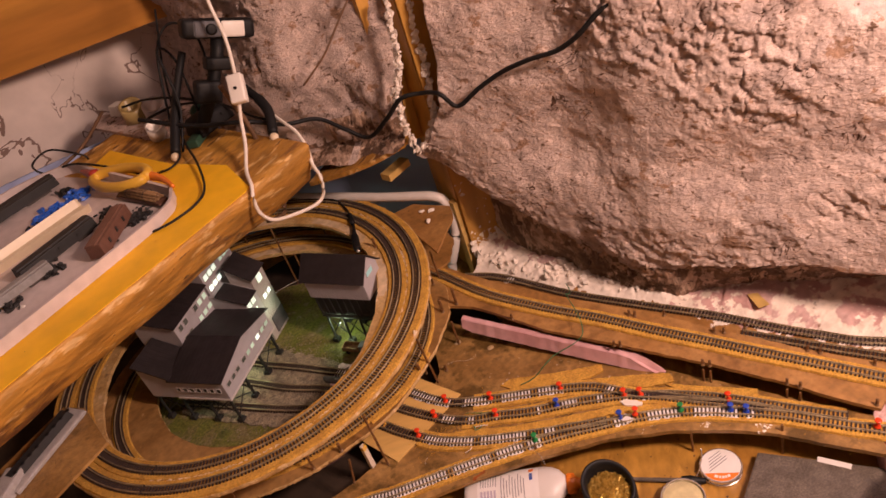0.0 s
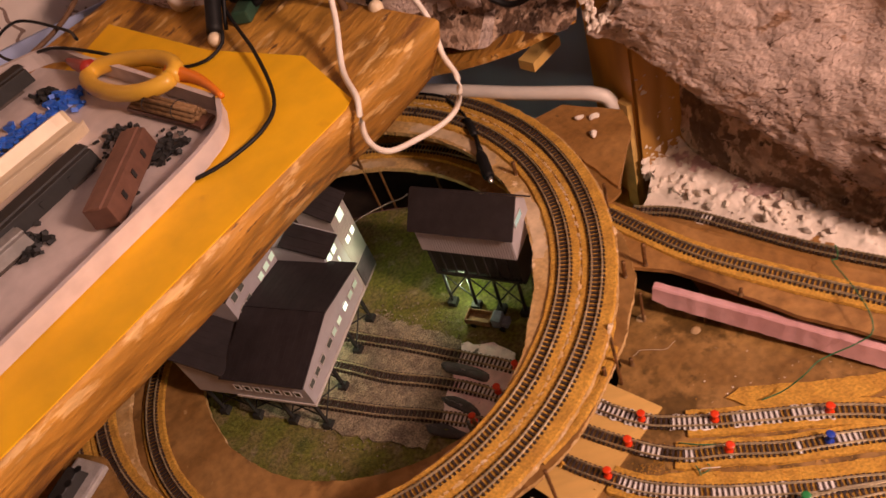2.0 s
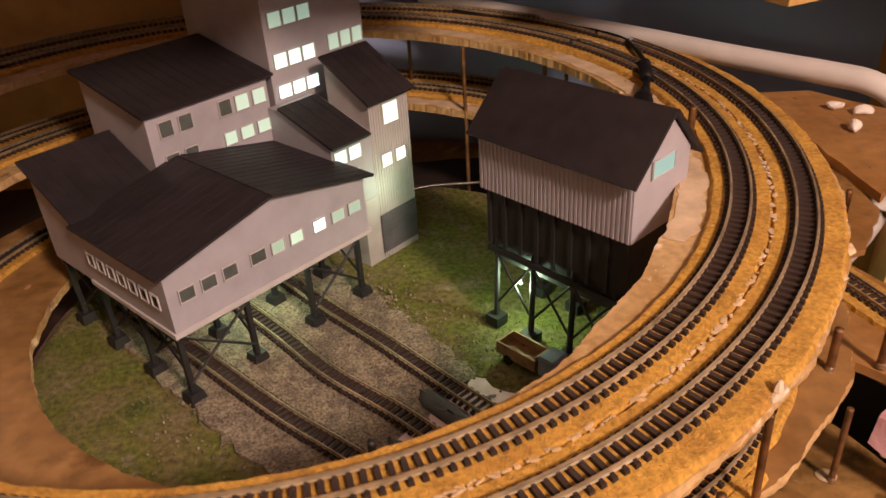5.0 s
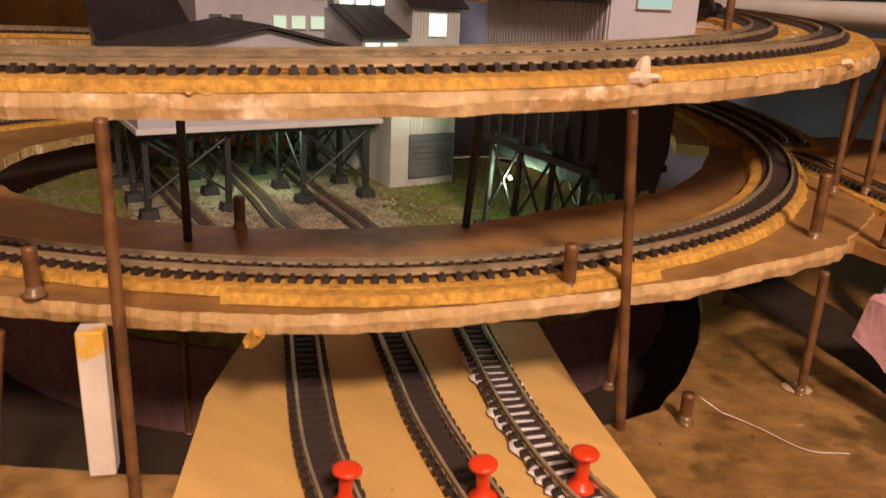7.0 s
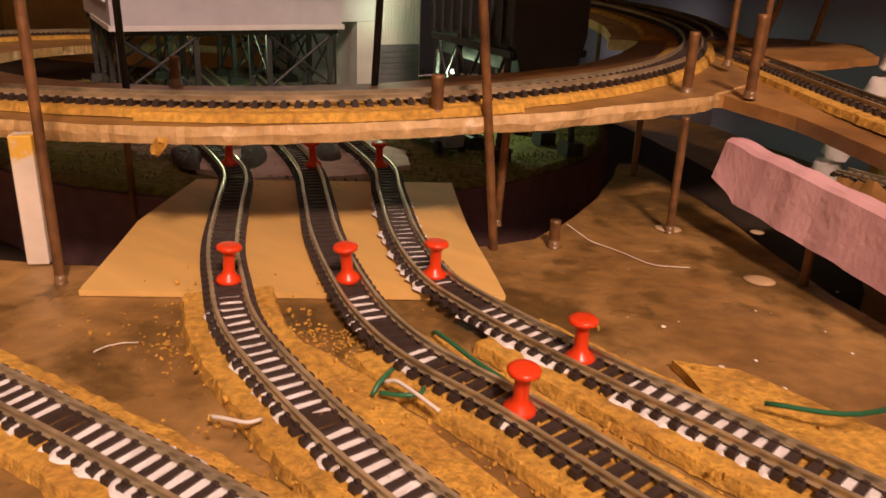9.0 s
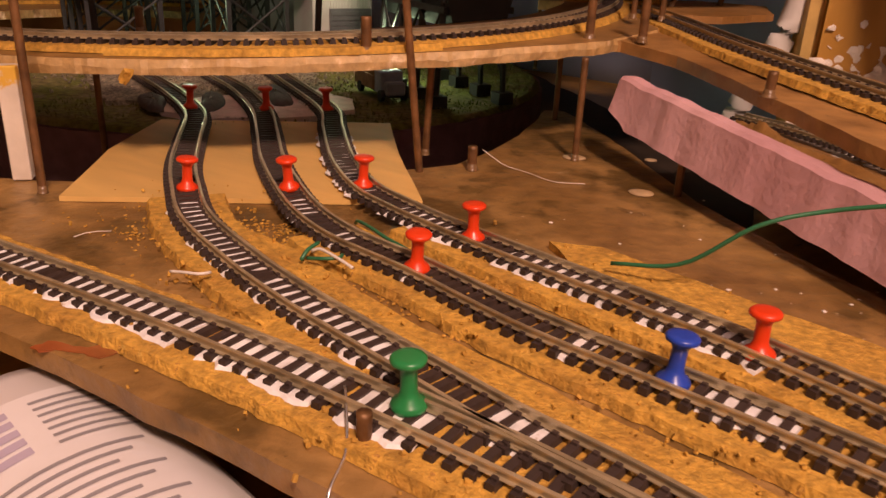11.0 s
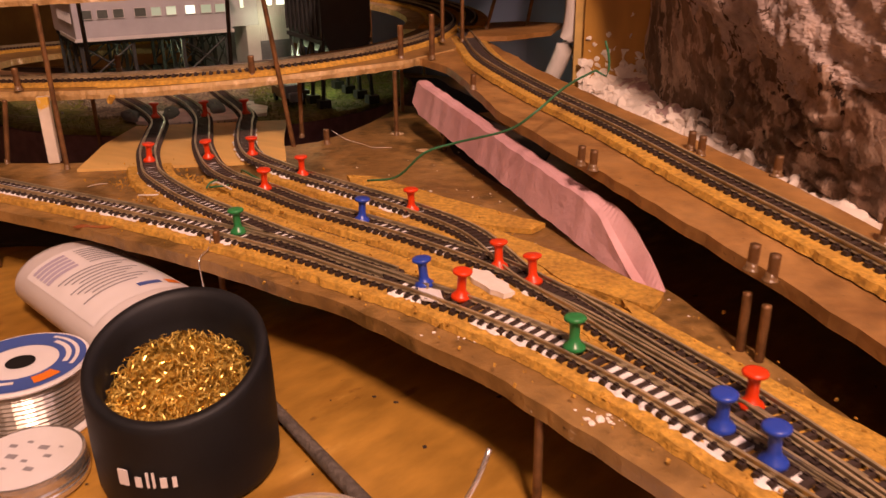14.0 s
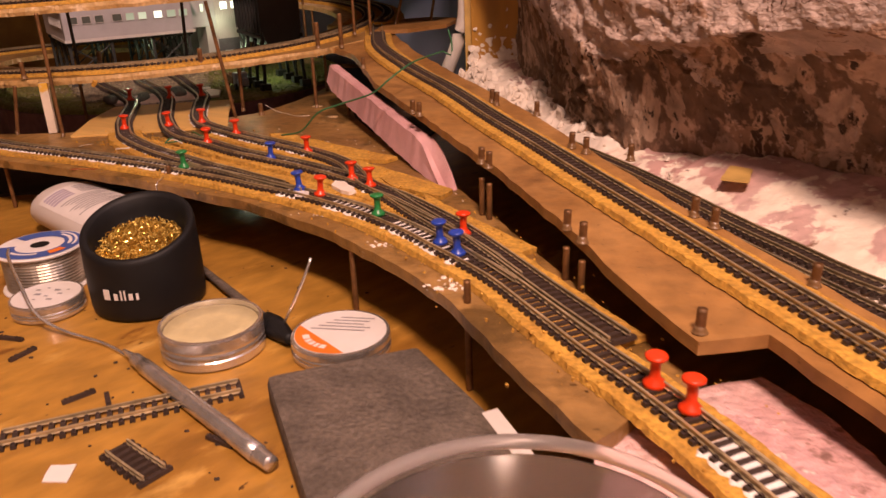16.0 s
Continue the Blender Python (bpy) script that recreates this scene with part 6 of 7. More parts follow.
for k, (x, y) in enumerate(((-0.04, 0.399), (-0.058, 0.378), (-0.052, 0.41))):
    bm = bmesh.new()
    bmesh.ops.create_icosphere(bm, subdivisions=2, radius=0.005, matrix=Matrix.Translation((x, y, 0.1212)) @ Matrix.Rotation(k * 1.1, 4, "Z") @ Matrix.Diagonal((1.2, 0.7, 0.55, 1)))
    for v in bm.verts:
        v.co += 0.002 * noise.noise_vector(v.co * 150)
    thing("plaster_chip", bm, plaster_white, "white broken plaster chip on the landing plate", "plaster chip", "plaster chips")
bm = bmesh.new()
bmesh.ops.create_cube(bm, size=1, matrix=Matrix.Translation((-0.2935, 0.1365, 0.0405)) @ Euler((0.6, 0.4, 0.9)).to_matrix().to_4x4() @ Matrix.Diagonal((0.003, 0.0022, 0.006, 1)))
bmesh.ops.subdivide_edges(bm, edges=bm.edges[:], cuts=2)
for v in bm.verts:
    v.co += 0.0012 * noise.noise_vector(v.co * 400)
thing("cork_flake", bm, cork, "torn cork flake hanging off the helix rim", "cork")
# filler shavings on the ring's rim
for a, r, dz in ((309, 0.302, 0.0015), (262, 0.303, 0.0), (330, 0.303, 0.0)):
    bm = bmesh.new()
    p = ring_point(a, r, dz)
    bmesh.ops.create_icosphere(bm, subdivisions=2, radius=0.0045, matrix=Matrix.Translation(p) @ Matrix.Rotation(radians(a + 90), 4, "Z") @ Matrix.Diagonal((1.3, 0.6, 0.4, 1)))
    if a == 309:
        lathe(bm, [(0.0022, 0), (0.0019, 0.002), (0.0012, 0.0042), (0.0005, 0.005)], 7, Matrix.Translation(p + Vector((0, 0, 0.0005))))
    for v in bm.verts:
        v.co += 0.0011 * noise.noise_vector(v.co * 260)
    thing("filler_lump", bm, filler_tan, "torn pale filler lump on the helix rim", "filler", "filler lumps")

# ---- the pit's ground ----
sheet("gravel_bed", [(-0.53, 0.43), (-0.44, 0.315), (-0.385, 0.252), (-0.350, 0.272), (-0.318, 0.305), (-0.288, 0.338), (-0.305, 0.37), (-0.35, 0.44), (-0.42, 0.55), (-0.47, 0.56)], -0.002, 0.0042, gravel_grey, "grey-brown gravel bed under the mine tracks", "gravel", 81, 0.003, 0.006)
sheet("foam_patch", [(-0.358, 0.266), (-0.318, 0.305), (-0.290, 0.334), (-0.262, 0.312), (-0.252, 0.285), (-0.262, 0.262), (-0.29, 0.245), (-0.325, 0.232), (-0.348, 0.245)], -0.002, 0.0046, foam_patch_mat, "bare pink foam patch with white filler under the tracks", "foam", 82, 0.003, 0.006)
# dark mounds between the mine tracks


def mound(outline, z, hgt, seed):
    """A low smoothed heap over a rounded outline."""
    cx, cy = sum(q[0] for q in outline) / len(outline), sum(q[1] for q in outline) / len(outline)
    rim = spline([(x, y, 0) for x, y in outline + outline[:1]], 0.0012)
    bm = bmesh.new()
    rings = [[bm.verts.new((cx + (q.x - cx) * f, cy + (q.y - cy) * f, z + h + 0.0005 * noise.noise(q * 300 + Vector((seed, f * 3, 0))))) for q in rim] for f, h in ((1.0, 0.0), (0.95, hgt * 0.45), (0.80, hgt * 0.85), (0.5, hgt), (0.1, hgt))]
    for u, v in zip(rings, rings[1:]):
        for i in range(len(u) - 1):
            bm.faces.new((u[i], u[i + 1], v[i + 1], v[i]))
    thing("tar_mound", bm, tar_grey, "dark grey smoothed mound between the mine tracks", "mound", "mounds", smooth=True)


mound([(-0.3217, 0.3266), (-0.3148, 0.3247), (-0.297, 0.3018), (-0.2878, 0.2819), (-0.2954, 0.2758), (-0.3073, 0.2937), (-0.3214, 0.3135)], 0.0026, 0.0034, 90)
mound([(-0.3418, 0.2915), (-0.3294, 0.2825), (-0.3204, 0.2644), (-0.3194, 0.2485), (-0.3259, 0.2476), (-0.3344, 0.2659), (-0.3413, 0.2794)], 0.0026, 0.0034, 91)
mound([(-0.3709, 0.2749), (-0.3552, 0.2639), (-0.346, 0.2466), (-0.3413, 0.2369), (-0.3526, 0.2396), (-0.3711, 0.2615)], 0.0026, 0.0034, 92)
rng = random.Random(83)
bm = bmesh.new()
for k in range(2600):
    a, b = rng.random(), rng.random()
    p = Vector((-0.46, 0.31)).lerp(Vector((-0.30, 0.34)), a).lerp(Vector((-0.36, 0.42)), b * 0.9) + Vector((rng.gauss(0, 0.022), rng.gauss(0, 0.022)))
    r = rng.uniform(0.0004, 0.0012)
    bmesh.ops.create_cube(bm, size=1, matrix=Matrix.Translation((p.x, p.y, 0.0024)) @ Euler((rng.random() * 3, rng.random() * 3, rng.random() * 3)).to_matrix().to_4x4() @ Matrix.Diagonal((r * 1.6, r * 1.3, r, 1)))
tagged(new("gravel", mesh_of("gravel", bm, gravel_grey)), "loose grey gravel stones round the mine tracks", "gravel", kind="stuff")
rng = random.Random(84)
verts, faces = [], []
for k in range(9000):
    r, a = 0.198 * math.sqrt(rng.random()), rng.random() * 2 * math.pi
    x, y = -0.365 + r * math.cos(a), 0.412 + r * math.sin(a)
    u, w = (x + 0.451) * 0.7308 + (y - 0.334) * 0.6826, -(x + 0.451) * 0.6826 + (y - 0.334) * 0.7308
    if -0.075 < w < 0.02 and -0.06 < u < 0.125 and noise.noise(Vector((x, y, 0)) * 30) < 0.25:
        continue
    if noise.noise(Vector((x, y, 2)) * 22) < -0.25:
        continue
    h, t = rng.uniform(0.0012, 0.003), rng.random() * 6.3
    i = len(verts)
    verts += [(x + 0.0005 * math.cos(t), y + 0.0005 * math.sin(t), 0.0003), (x - 0.0005 * math.cos(t), y - 0.0005 * math.sin(t), 0.0003), (x + rng.gauss(0, 0.0008), y + rng.gauss(0, 0.0008), h)]
    faces.append((i, i + 1, i + 2))
me = bpy.data.meshes.new("grass_tufts")
me.from_pydata(verts, [], faces)
me.materials.append(grass_blade)
tagged(new("grass_tufts", me), "short green scatter grass round the mine", "grass", kind="stuff")


# ---- the mine buildings ----
def frame_map(origin, du, dv):
    return lambda u, v, w: Vector((origin[0] + du[0] * u + dv[0] * v, origin[1] + du[1] * u + dv[1] * v, w))


def block(bm, P, u0, u1, v0, v1, w0, w1):
    q = box(bm, (u0, v0, w0), (u1, v1, w1))
    for p in q:
        p.co = P(*p.co)


def prism(bm, P, section, v0, v1, swap=False):
    """A block with a section of (u, w) pairs, drawn out along v (or of (v, w) pairs along u)."""
    a = [bm.verts.new(P(v0, s, w) if swap else P(s, v0, w)) for s, w in section]
    b = [bm.verts.new(P(v1, s, w) if swap else P(s, v1, w)) for s, w in section]
    bm.faces.new(a)
    bm.faces.new(b[::-1])
    for i in range(len(a)):
        bm.faces.new((a[i], a[(i + 1) % len(a)], b[(i + 1) % len(a)], b[i]))


def window(parent, P, u0, u1, v, w0, w1, pane, front=-1, along="u", bars=0):
    """A window in a wall that faces -v (or along v, faces u): a frame with a pane set in."""
    Q = P if along == "u" else (lambda a, b, c: P(b, a, c))
    e = 0.0005
    bm = bmesh.new()
    for a0, a1, b0, b1 in ((u0, u1, w0 - e, w0), (u0, u1, w1, w1 + e), (u0 - e, u0, w0 - e, w1 + e), (u1, u1 + e, w0 - e, w1 + e)):
        block(bm, Q, a0, a1, v + front * 0.0011, v + front * 0.0001, b0, b1)
    for k in range(bars):
        c = u0 + (u1 - u0) * (k + 1) / (bars + 1)
        block(bm, Q, c - 0.0004, c + 0.0004, v + front * 0.0010, v + front * 0.0001, w0, w1)
    ob = local_part("window", bm, window_trim, parent)
    bm = bmesh.new()
    block(bm, Q, u0, u1, v + front * 0.0005, v + front * 0.0002, w0, w1)
    for q in bm.verts:
        q.co -= parent.location
    part("pane", bm, pane, ob)


def roof(parent, P, edge0, edge1, v0, v1, swap=False, seams=0, th=0.0018):
    """A sloping roof sheet from eave to ridge, both (s, w), drawn out along the other axis, with seams."""
    d = Vector((edge1[0] - edge0[0], edge1[1] - edge0[1])).normalized()
    nrm = Vector((-d.y, d.x)) if d.x > 0 else Vector((d.y, -d.x))
    bm = bmesh.new()
    sec = [edge0, edge1, (edge1[0] + nrm.x * th, edge1[1] + nrm.y * th), (edge0[0] + nrm.x * th, edge0[1] + nrm.y * th)]
    prism(bm, P, sec, v0, v1, swap)
    ob = local_part("roof", bm, roof_black, parent, "matt black seamed roof sheet")
    if not seams:
        return ob
    bm = bmesh.new()
    for k in range(seams):
        c = v0 + (v1 - v0) * (k + 0.5) / seams
        sec2 = [(s + nrm.x * th, w + nrm.y * th) for s, w in (edge0, edge1)]
        sec2 += [(s + nrm.x * 0.00022, w + nrm.y * 0.00022) for s, w in sec2[::-1]]
        prism(bm, P, sec2, c - 0.0004, c + 0.0004, swap)
    for q in bm.verts:
        q.co -= parent.location
    part("roof_seam", bm, roof_black, ob, kind="stuff")
    return ob


def siding(parent, P, u0, u1, v, w0, w1, step=0.003, along="u", front=-1, mat=None, name="siding"):
    """Upright ribs on a wall."""
    Q = P if along == "u" else (lambda a, b, c: P(b, a, c))
    bm = bmesh.new()
    n = int((u1 - u0) / step)
    for k in range(n):
        c = u0 + (u1 - u0) * (k + 0.5) / n
        top = w1(c) if callable(w1) else w1
        block(bm, Q, c - step * 0.25, c + step * 0.25, v + front * 0.0006, v - front * 0.0002, w0, top)
    return local_part(name, bm, mat or grey_siding, parent, kind="stuff")


G = frame_map((-0.451, 0.334), (0.7308, 0.6826), (-0.6826, 0.7308))
mine = empty("coal_mine_building", G(0.08, 0.05, 0.0), "grey model coal mine with black roofs on black trestles, windows lit", "model building")
bm = bmesh.new()
prism(bm, G, [(0.0, 0.053), (0.1455, 0.053), (0.1455, 0.092), (0.0725, 0.1075), (0.0, 0.092)], 0.0, 0.0935)
local_part("tipple_hall", bm, grey_siding, mine, "grey boarded hall")
bm = bmesh.new()
block(bm, G, -0.0015, 0.147, -0.0015, -0.0002, 0.0515, 0.0545)
block(bm, G, -0.0015, -0.0002, -0.0002, 0.0935, 0.0515, 0.0545)
block(bm, G, 0.1457, 0.147, -0.0002, 0.0935, 0.0515, 0.0545)
local_part("sill_trim", bm, window_trim, mine, "pale sill trim")
roof(mine, G, (-0.005, 0.0915), (0.0725, 0.1085), -0.005, 0.0935, seams=14)
roof(mine, G, (0.1505, 0.0915), (0.0727, 0.1085), -0.005, 0.0935, seams=14)
for k, (a, b) in enumerate(((0.006, 0.017), (0.020, 0.031), (0.034, 0.045), (0.053, 0.065), (0.068, 0.079), (0.082, 0.093), (0.100, 0.111), (0.115, 0.127), (0.129, 0.141))):
    window(mine, G, a + 0.001, b - 0.001, -0.0006, 0.0715, 0.079, {4: pane_faint, 5: pane_dim, 6: pane_bright, 7: pane_faint, 8: pane_faint}.get(k, pane_milk))
for k in range(7):
    window(mine, G, 0.008 + 0.012 * k, 0.015 + 0.012 * k, -0.0006, 0.068, 0.076, pane_dark, along="v")
# rear hall
bm = bmesh.new()
prism(bm, G, [(0.0935, 0.053), (0.143, 0.053), (0.143, 0.118), (0.0935, 0.095)], 0.0, 0.0578, True)
local_part("rear_hall", bm, grey_siding, mine)
roof(mine, G, (0.089, 0.0945), (0.146, 0.1195), -0.004, 0.0577, True, 8)
# middle tower
bm = bmesh.new()
prism(bm, G, [(0.0937, 0.053), (0.17, 0.053), (0.17, 0.1545), (0.0937, 0.141)], 0.058, 0.150, True)
local_part("middle_tower", bm, grey_siding, mine)
roof(mine, G, (0.089, 0.1402), (0.174, 0.1555), 0.054, 0.1535, True, 12)
for w0, w1 in ((0.124, 0.134), (0.1035, 0.112)):
    for a, b in ((0.065, 0.076), (0.079, 0.09), (0.109, 0.120), (0.122, 0.134), (0.136, 0.148)):
        window(mine, G, a + 0.0008, b - 0.0012, 0.0931, w0, w1, (pane_milk if a < 0.115 and w0 > 0.11 else pane_dim if a > 0.1 else pane_milk))
# high tower
bm = bmesh.new()
prism(bm, G, [(0.155, 0.0), (0.243, 0.0), (0.243, 0.200), (0.199, 0.214), (0.155, 0.200)], 0.0939, 0.19)
local_part("high_tower", bm, grey_siding, mine)
roof(mine, G, (0.150, 0.1988), (0.199, 0.2146), 0.089, 0.195, seams=8)
roof(mine, G, (0.248, 0.1988), (0.1992, 0.2146), 0.089, 0.195, seams=8)
for w0, w1, pane in ((0.142, 0.152, pane_warm), (0.121, 0.130, pane_bright), (0.17, 0.18, pane_dim)):
    for a in (0.159, 0.1715, 0.184):
        window(mine, G, a, a + 0.0105, 0.0933, w0, w1, pane)
for a in (0.208, 0.2195, 0.231):
    window(mine, G, a, a + 0.0095, 0.0933, 0.143, 0.154, pane_dim)
# lift house with its door
bm = bmesh.new()
prism(bm, G, [(0.031, 0.0), (0.072, 0.0), (0.072, 0.1455), (0.031, 0.122)], 0.184, 0.2215, True)
block(bm, G, 0.170, 0.1839, 0.031, 0.072, 0.0, 0.0533)
local_part("lift_house", bm, pale_siding, mine, "pale corrugated lift house")
siding(mine, G, 0.1845, 0.221, 0.031, 0.0, 0.1215, 0.0024, mat=pale_siding)
siding(mine, G, 0.032, 0.071, 0.2215, 0.0, 0.121, 0.0024, along="v", front=1, mat=pale_siding)
roof(mine, G, (0.027, 0.1212), (0.073, 0.1472), 0.1805, 0.2255, True, 6)
window(mine, G, 0.196, 0.210, 0.0304, 0.1035, 0.118, pane_warm)
window(mine, G, 0.191, 0.200, 0.0304, 0.073, 0.082, pane_bright)
window(mine, G, 0.205, 0.214, 0.0304, 0.073, 0.082, pane_bright)
bm = bmesh.new()
block(bm, G, 0.184, 0.220, 0.0291, 0.0303, 0.006, 0.037)
local_part("door", bm, door_grey, mine, "dark grey sliding door")
for k in range(7):
    bm = bmesh.new()
    block(bm, G, 0.185, 0.219, 0.0286, 0.0291, 0.008 + 0.0040 * k, 0.0107 + 0.0040 * k)
    local_part("door_slat", bm, door_grey, mine)
# lean-to
bm = bmesh.new()
prism(bm, G, [(0.0312, 0.0535), (0.0935, 0.0535), (0.0935, 0.118), (0.08, 0.118), (0.0312, 0.1022)], 0.1475, 0.1838, True)
local_part("lean_to", bm, grey_siding, mine)
roof(mine, G, (0.027, 0.1018), (0.0805, 0.1195), 0.1458, 0.1803, True, 3)
window(mine, G, 0.149, 0.1595, 0.0306, 0.089, 0.0985, pane_warm)
window(mine, G, 0.162, 0.1725, 0.0306, 0.089, 0.0985, pane_warm)
window(mine, G, 0.1655, 0.1690, 0.0306, 0.072, 0.081, pane_warm)
# trestle legs, caps and braces
for v in (0.008, 0.050, 0.096, 0.140):
    for u in (0.004, 0.050, 0.097, 0.140):
        bm = bmesh.new()
        block(bm, G, u - 0.0016, u + 0.0016, v - 0.0016, v + 0.0016, 0.0075, 0.0514)
        leg = local_part("leg", bm, timber_black, mine)
        bm = bmesh.new()
        q = box(bm, (u - 0.0055, v - 0.0055, 0.0005), (u + 0.0055, v + 0.0055, 0.0075))
        for p in q:
            s = 0.8 if p.co.z > 0.005 else 1.0
            p.co = G(u + (p.co.x - u) * s, v + (p.co.y - v) * s, p.co.z)
        for p in bm.verts:
            p.co -= mine.location
        part("footing", bm, timber_black, leg)
    bm = bmesh.new()
    block(bm, G, 0.001, 0.145, v - 0.002, v + 0.002, 0.0478, 0.0512)
    local_part("cap_beam", bm, timber_black, mine)
    for u0, u1 in ((0.004, 0.050), (0.097, 0.140)):
        for a, b in ((0.014, 0.047), (0.047, 0.014)):
            bm = bmesh.new()
            tube(bm, [G(u0, v - 0.002, a), G(u1, v - 0.002, b)], 0.0009, 6)
            local_part("brace", bm, timber_black, mine)
for u in (0.004, 0.050, 0.097, 0.140):
    for v0, v1 in ((0.008, 0.050), (0.050, 0.096), (0.096, 0.140)):
        for a, b in ((0.014, 0.047), (0.047, 0.014)):
            bm = bmesh.new()
            tube(bm, [G(u + 0.002, v0, a), G(u + 0.002, v1, b)], 0.0009, 6)
            local_part("brace", bm, timber_black, mine)

H = frame_map((-0.2088, 0.3104), (-0.6195, 0.785), (0.785, 0.6195))
bins = empty("loading_bin", H(0.053, 0.025, 0.0), "grey corrugated model loading bin with a black roof on trestles", "model building")
bm = bmesh.new()
prism(bm, H, [(0.0, 0.097), (0.049, 0.097), (0.049, 0.1355), (0.0265, 0.160), (0.0, 0.1355)], 0.0, 0.106, True)
local_part("bin_house", bm, bin_siding, bins)
siding(bins, H, 0.0005, 0.1055, 0.0, 0.097, 0.135, 0.003, mat=bin_siding)
roof(bins, H, (-0.005, 0.1305), (0.0265, 0.1612), -0.004, 0.110, True, 0)
roof(bins, H, (0.0545, 0.1305), (0.0267, 0.1612), -0.004, 0.110, True, 0)
window(bins, H, 0.0135, 0.0325, -0.0006, 0.1295, 0.1385, pane_teal, along="v")
bm = bmesh.new()
prism(bm, H, [(0.003, 0.0965), (0.046, 0.0965), (0.046, 0.064), (0.041, 0.046), (0.008, 0.046), (0.003, 0.064)], 0.003, 0.103, True)
local_part("coal_hopper", bm, timber_black, bins, "black timber coal hopper")
bm = bmesh.new()
for k in range(9):
    block(bm, H, 0.002 + 0.0122 * k, 0.0045 + 0.0122 * k, 0.0016, 0.0028, 0.060, 0.0965)
local_part("hopper_ribs", bm, timber_black, bins, kind="stuff")
for u in (0.010, 0.038, 0.068, 0.097):
    for v in (0.006, 0.043):
        bm = bmesh.new()
        tube(bm, [H(u, v + (-0.004 if v < 0.02 else 0.004), 0.0075), H(u, v, 0.083)], 0.0019, 6)
        leg = local_part("leg", bm, timber_black, bins)
        bm = bmesh.new()
        q = box(bm, (u - 0.005, v - 0.009 if v < 0.02 else v - 0.001, 0.0005), (u + 0.005, v + 0.001 if v < 0.02 else v + 0.009, 0.0075))
        for p in q:
            p.co = H(*p.co)
        for p in bm.verts:
            p.co -= bins.location
        part("footing", bm, timber_black, leg)
for v in (0.003, 0.046):
    for u0, u1 in ((0.010, 0.038), (0.038, 0.068), (0.068, 0.097)):
        for a, b in ((0.016, 0.055), (0.055, 0.016)):
            bm = bmesh.new()
            tube(bm, [H(u0, v, a), H(u1, v, b)], 0.0009, 6)
            local_part("brace", bm, timber_black, bins)
    bm = bmesh.new()
    block(bm, H, 0.004, 0.103, v - 0.0012, v + 0.0012, 0.054, 0.0575)
    local_part("cap_beam", bm, timber_black, bins)


def point_lamp(name, at, watts, colour, size=0.004):
    lamp = bpy.data.lights.new(name, "POINT")
    lamp.energy, lamp.color, lamp.shadow_soft_size = watts, colour, size
    ob = new(name, lamp)
    ob.location = at
    return ob


LED = (0.80, 1.0, 0.62)
point_lamp("mine_led", G(0.075, 0.050, 0.046), MINE_W, LED)
point_lamp("mine_led", G(0.185, 0.012, 0.060), MINE_W * 0.3, LED)
point_lamp("bin_led", H(0.080, 0.006, 0.034), BIN_W, LED)
for P_, u, v, w in ((G, 0.075, 0.050, 0.0495), (H, 0.080, 0.006, 0.0335)):
    bm = bmesh.new()
    bmesh.ops.create_uvsphere(bm, u_segments=12, v_segments=8, radius=0.0013, matrix=Matrix.Translation(P_(u, v, w + 0.0035)))
    thing("led_bulb", bm, pane_bright, "tiny white glowing lamp bulb under the building", "lamp", "led bulbs", smooth=True)

# toy truck
truck = empty("toy_truck", (-0.2526, 0.3367, 0.0016), "small model truck with grey-blue cab and brown bed", "model truck")
truck.rotation_euler = (0, 0, radians(-51.5))
truck.scale = (1.3, 1.3, 1.3)
for nm, lo, hi, mt in (("cab", (0.006, -0.0055, 0.003), (0.0145, 0.0055, 0.0135), truck_blue), ("bonnet", (0.0145, -0.0045, 0.003), (0.020, 0.0045, 0.009), truck_blue), ("chassis", (-0.017, -0.0035, 0.002), (0.019, 0.0035, 0.0035), timber_black)):
    bm = bmesh.new()
    box(bm, lo, hi)
    soften(bm, 0.0007, 1)
    part(nm, bm, mt, truck)
bm = bmesh.new()
for lo, hi in (((-0.018, -0.006, 0.0038), (0.005, 0.006, 0.005)), ((-0.018, -0.006, 0.005), (0.005, -0.005, 0.010)), ((-0.018, 0.005, 0.005), (0.005, 0.006, 0.010)), ((-0.018, -0.005, 0.005), (-0.017, 0.005, 0.010)), ((0.004, -0.005, 0.005), (0.005, 0.005, 0.0115))):
    box(bm, lo, hi)
part("bed", bm, log_brown, truck, "brown open wooden bed")
for x in (-0.011, 0.015):
    for y in (-0.0055, 0.0055):
        bm = bmesh.new()
        lathe(bm, [(0.001, -0.0009), (0.0026, -0.0009), (0.0026, 0.0009), (0.001, 0.0009)], 14, Matrix.Translation((x, y, 0.0026)) @ Matrix.Rotation(radians(90), 4, "X"))
        part("wheel", bm, rubber_black, truck)

# ---- the workbench ----
ob = empty("tip_cleaner", (-0.122, -0.106, BENCH), "black rubber tip cleaner holder filled with brass wool", "tip cleaner")
ob.scale = (1.02, 1.02, 1.19)
bm = bmesh.new()
lathe(bm, [(0.0285, 0.0002), (0.0302, 0.0010), (0.0310, 0.004), (0.0313, 0.018), (0.0312, 0.032), (0.0309, 0.0445), (0.0305, 0.0463), (0.0295, 0.0470), (0.0276, 0.0468), (0.0262, 0.0452), (0.0250, 0.040), (0.0245, 0.026), (0.010, 0.020)], 56)
front_way = Vector((math.cos(radians(-77)), math.sin(radians(-77)), 0))
for v in bm.verts:
    f = min(1.0, max(0.0, (v.co.z - 0.008) / 0.036))
    v.co.z -= f * (0.0072 + 0.30 * v.co.dot(front_way))
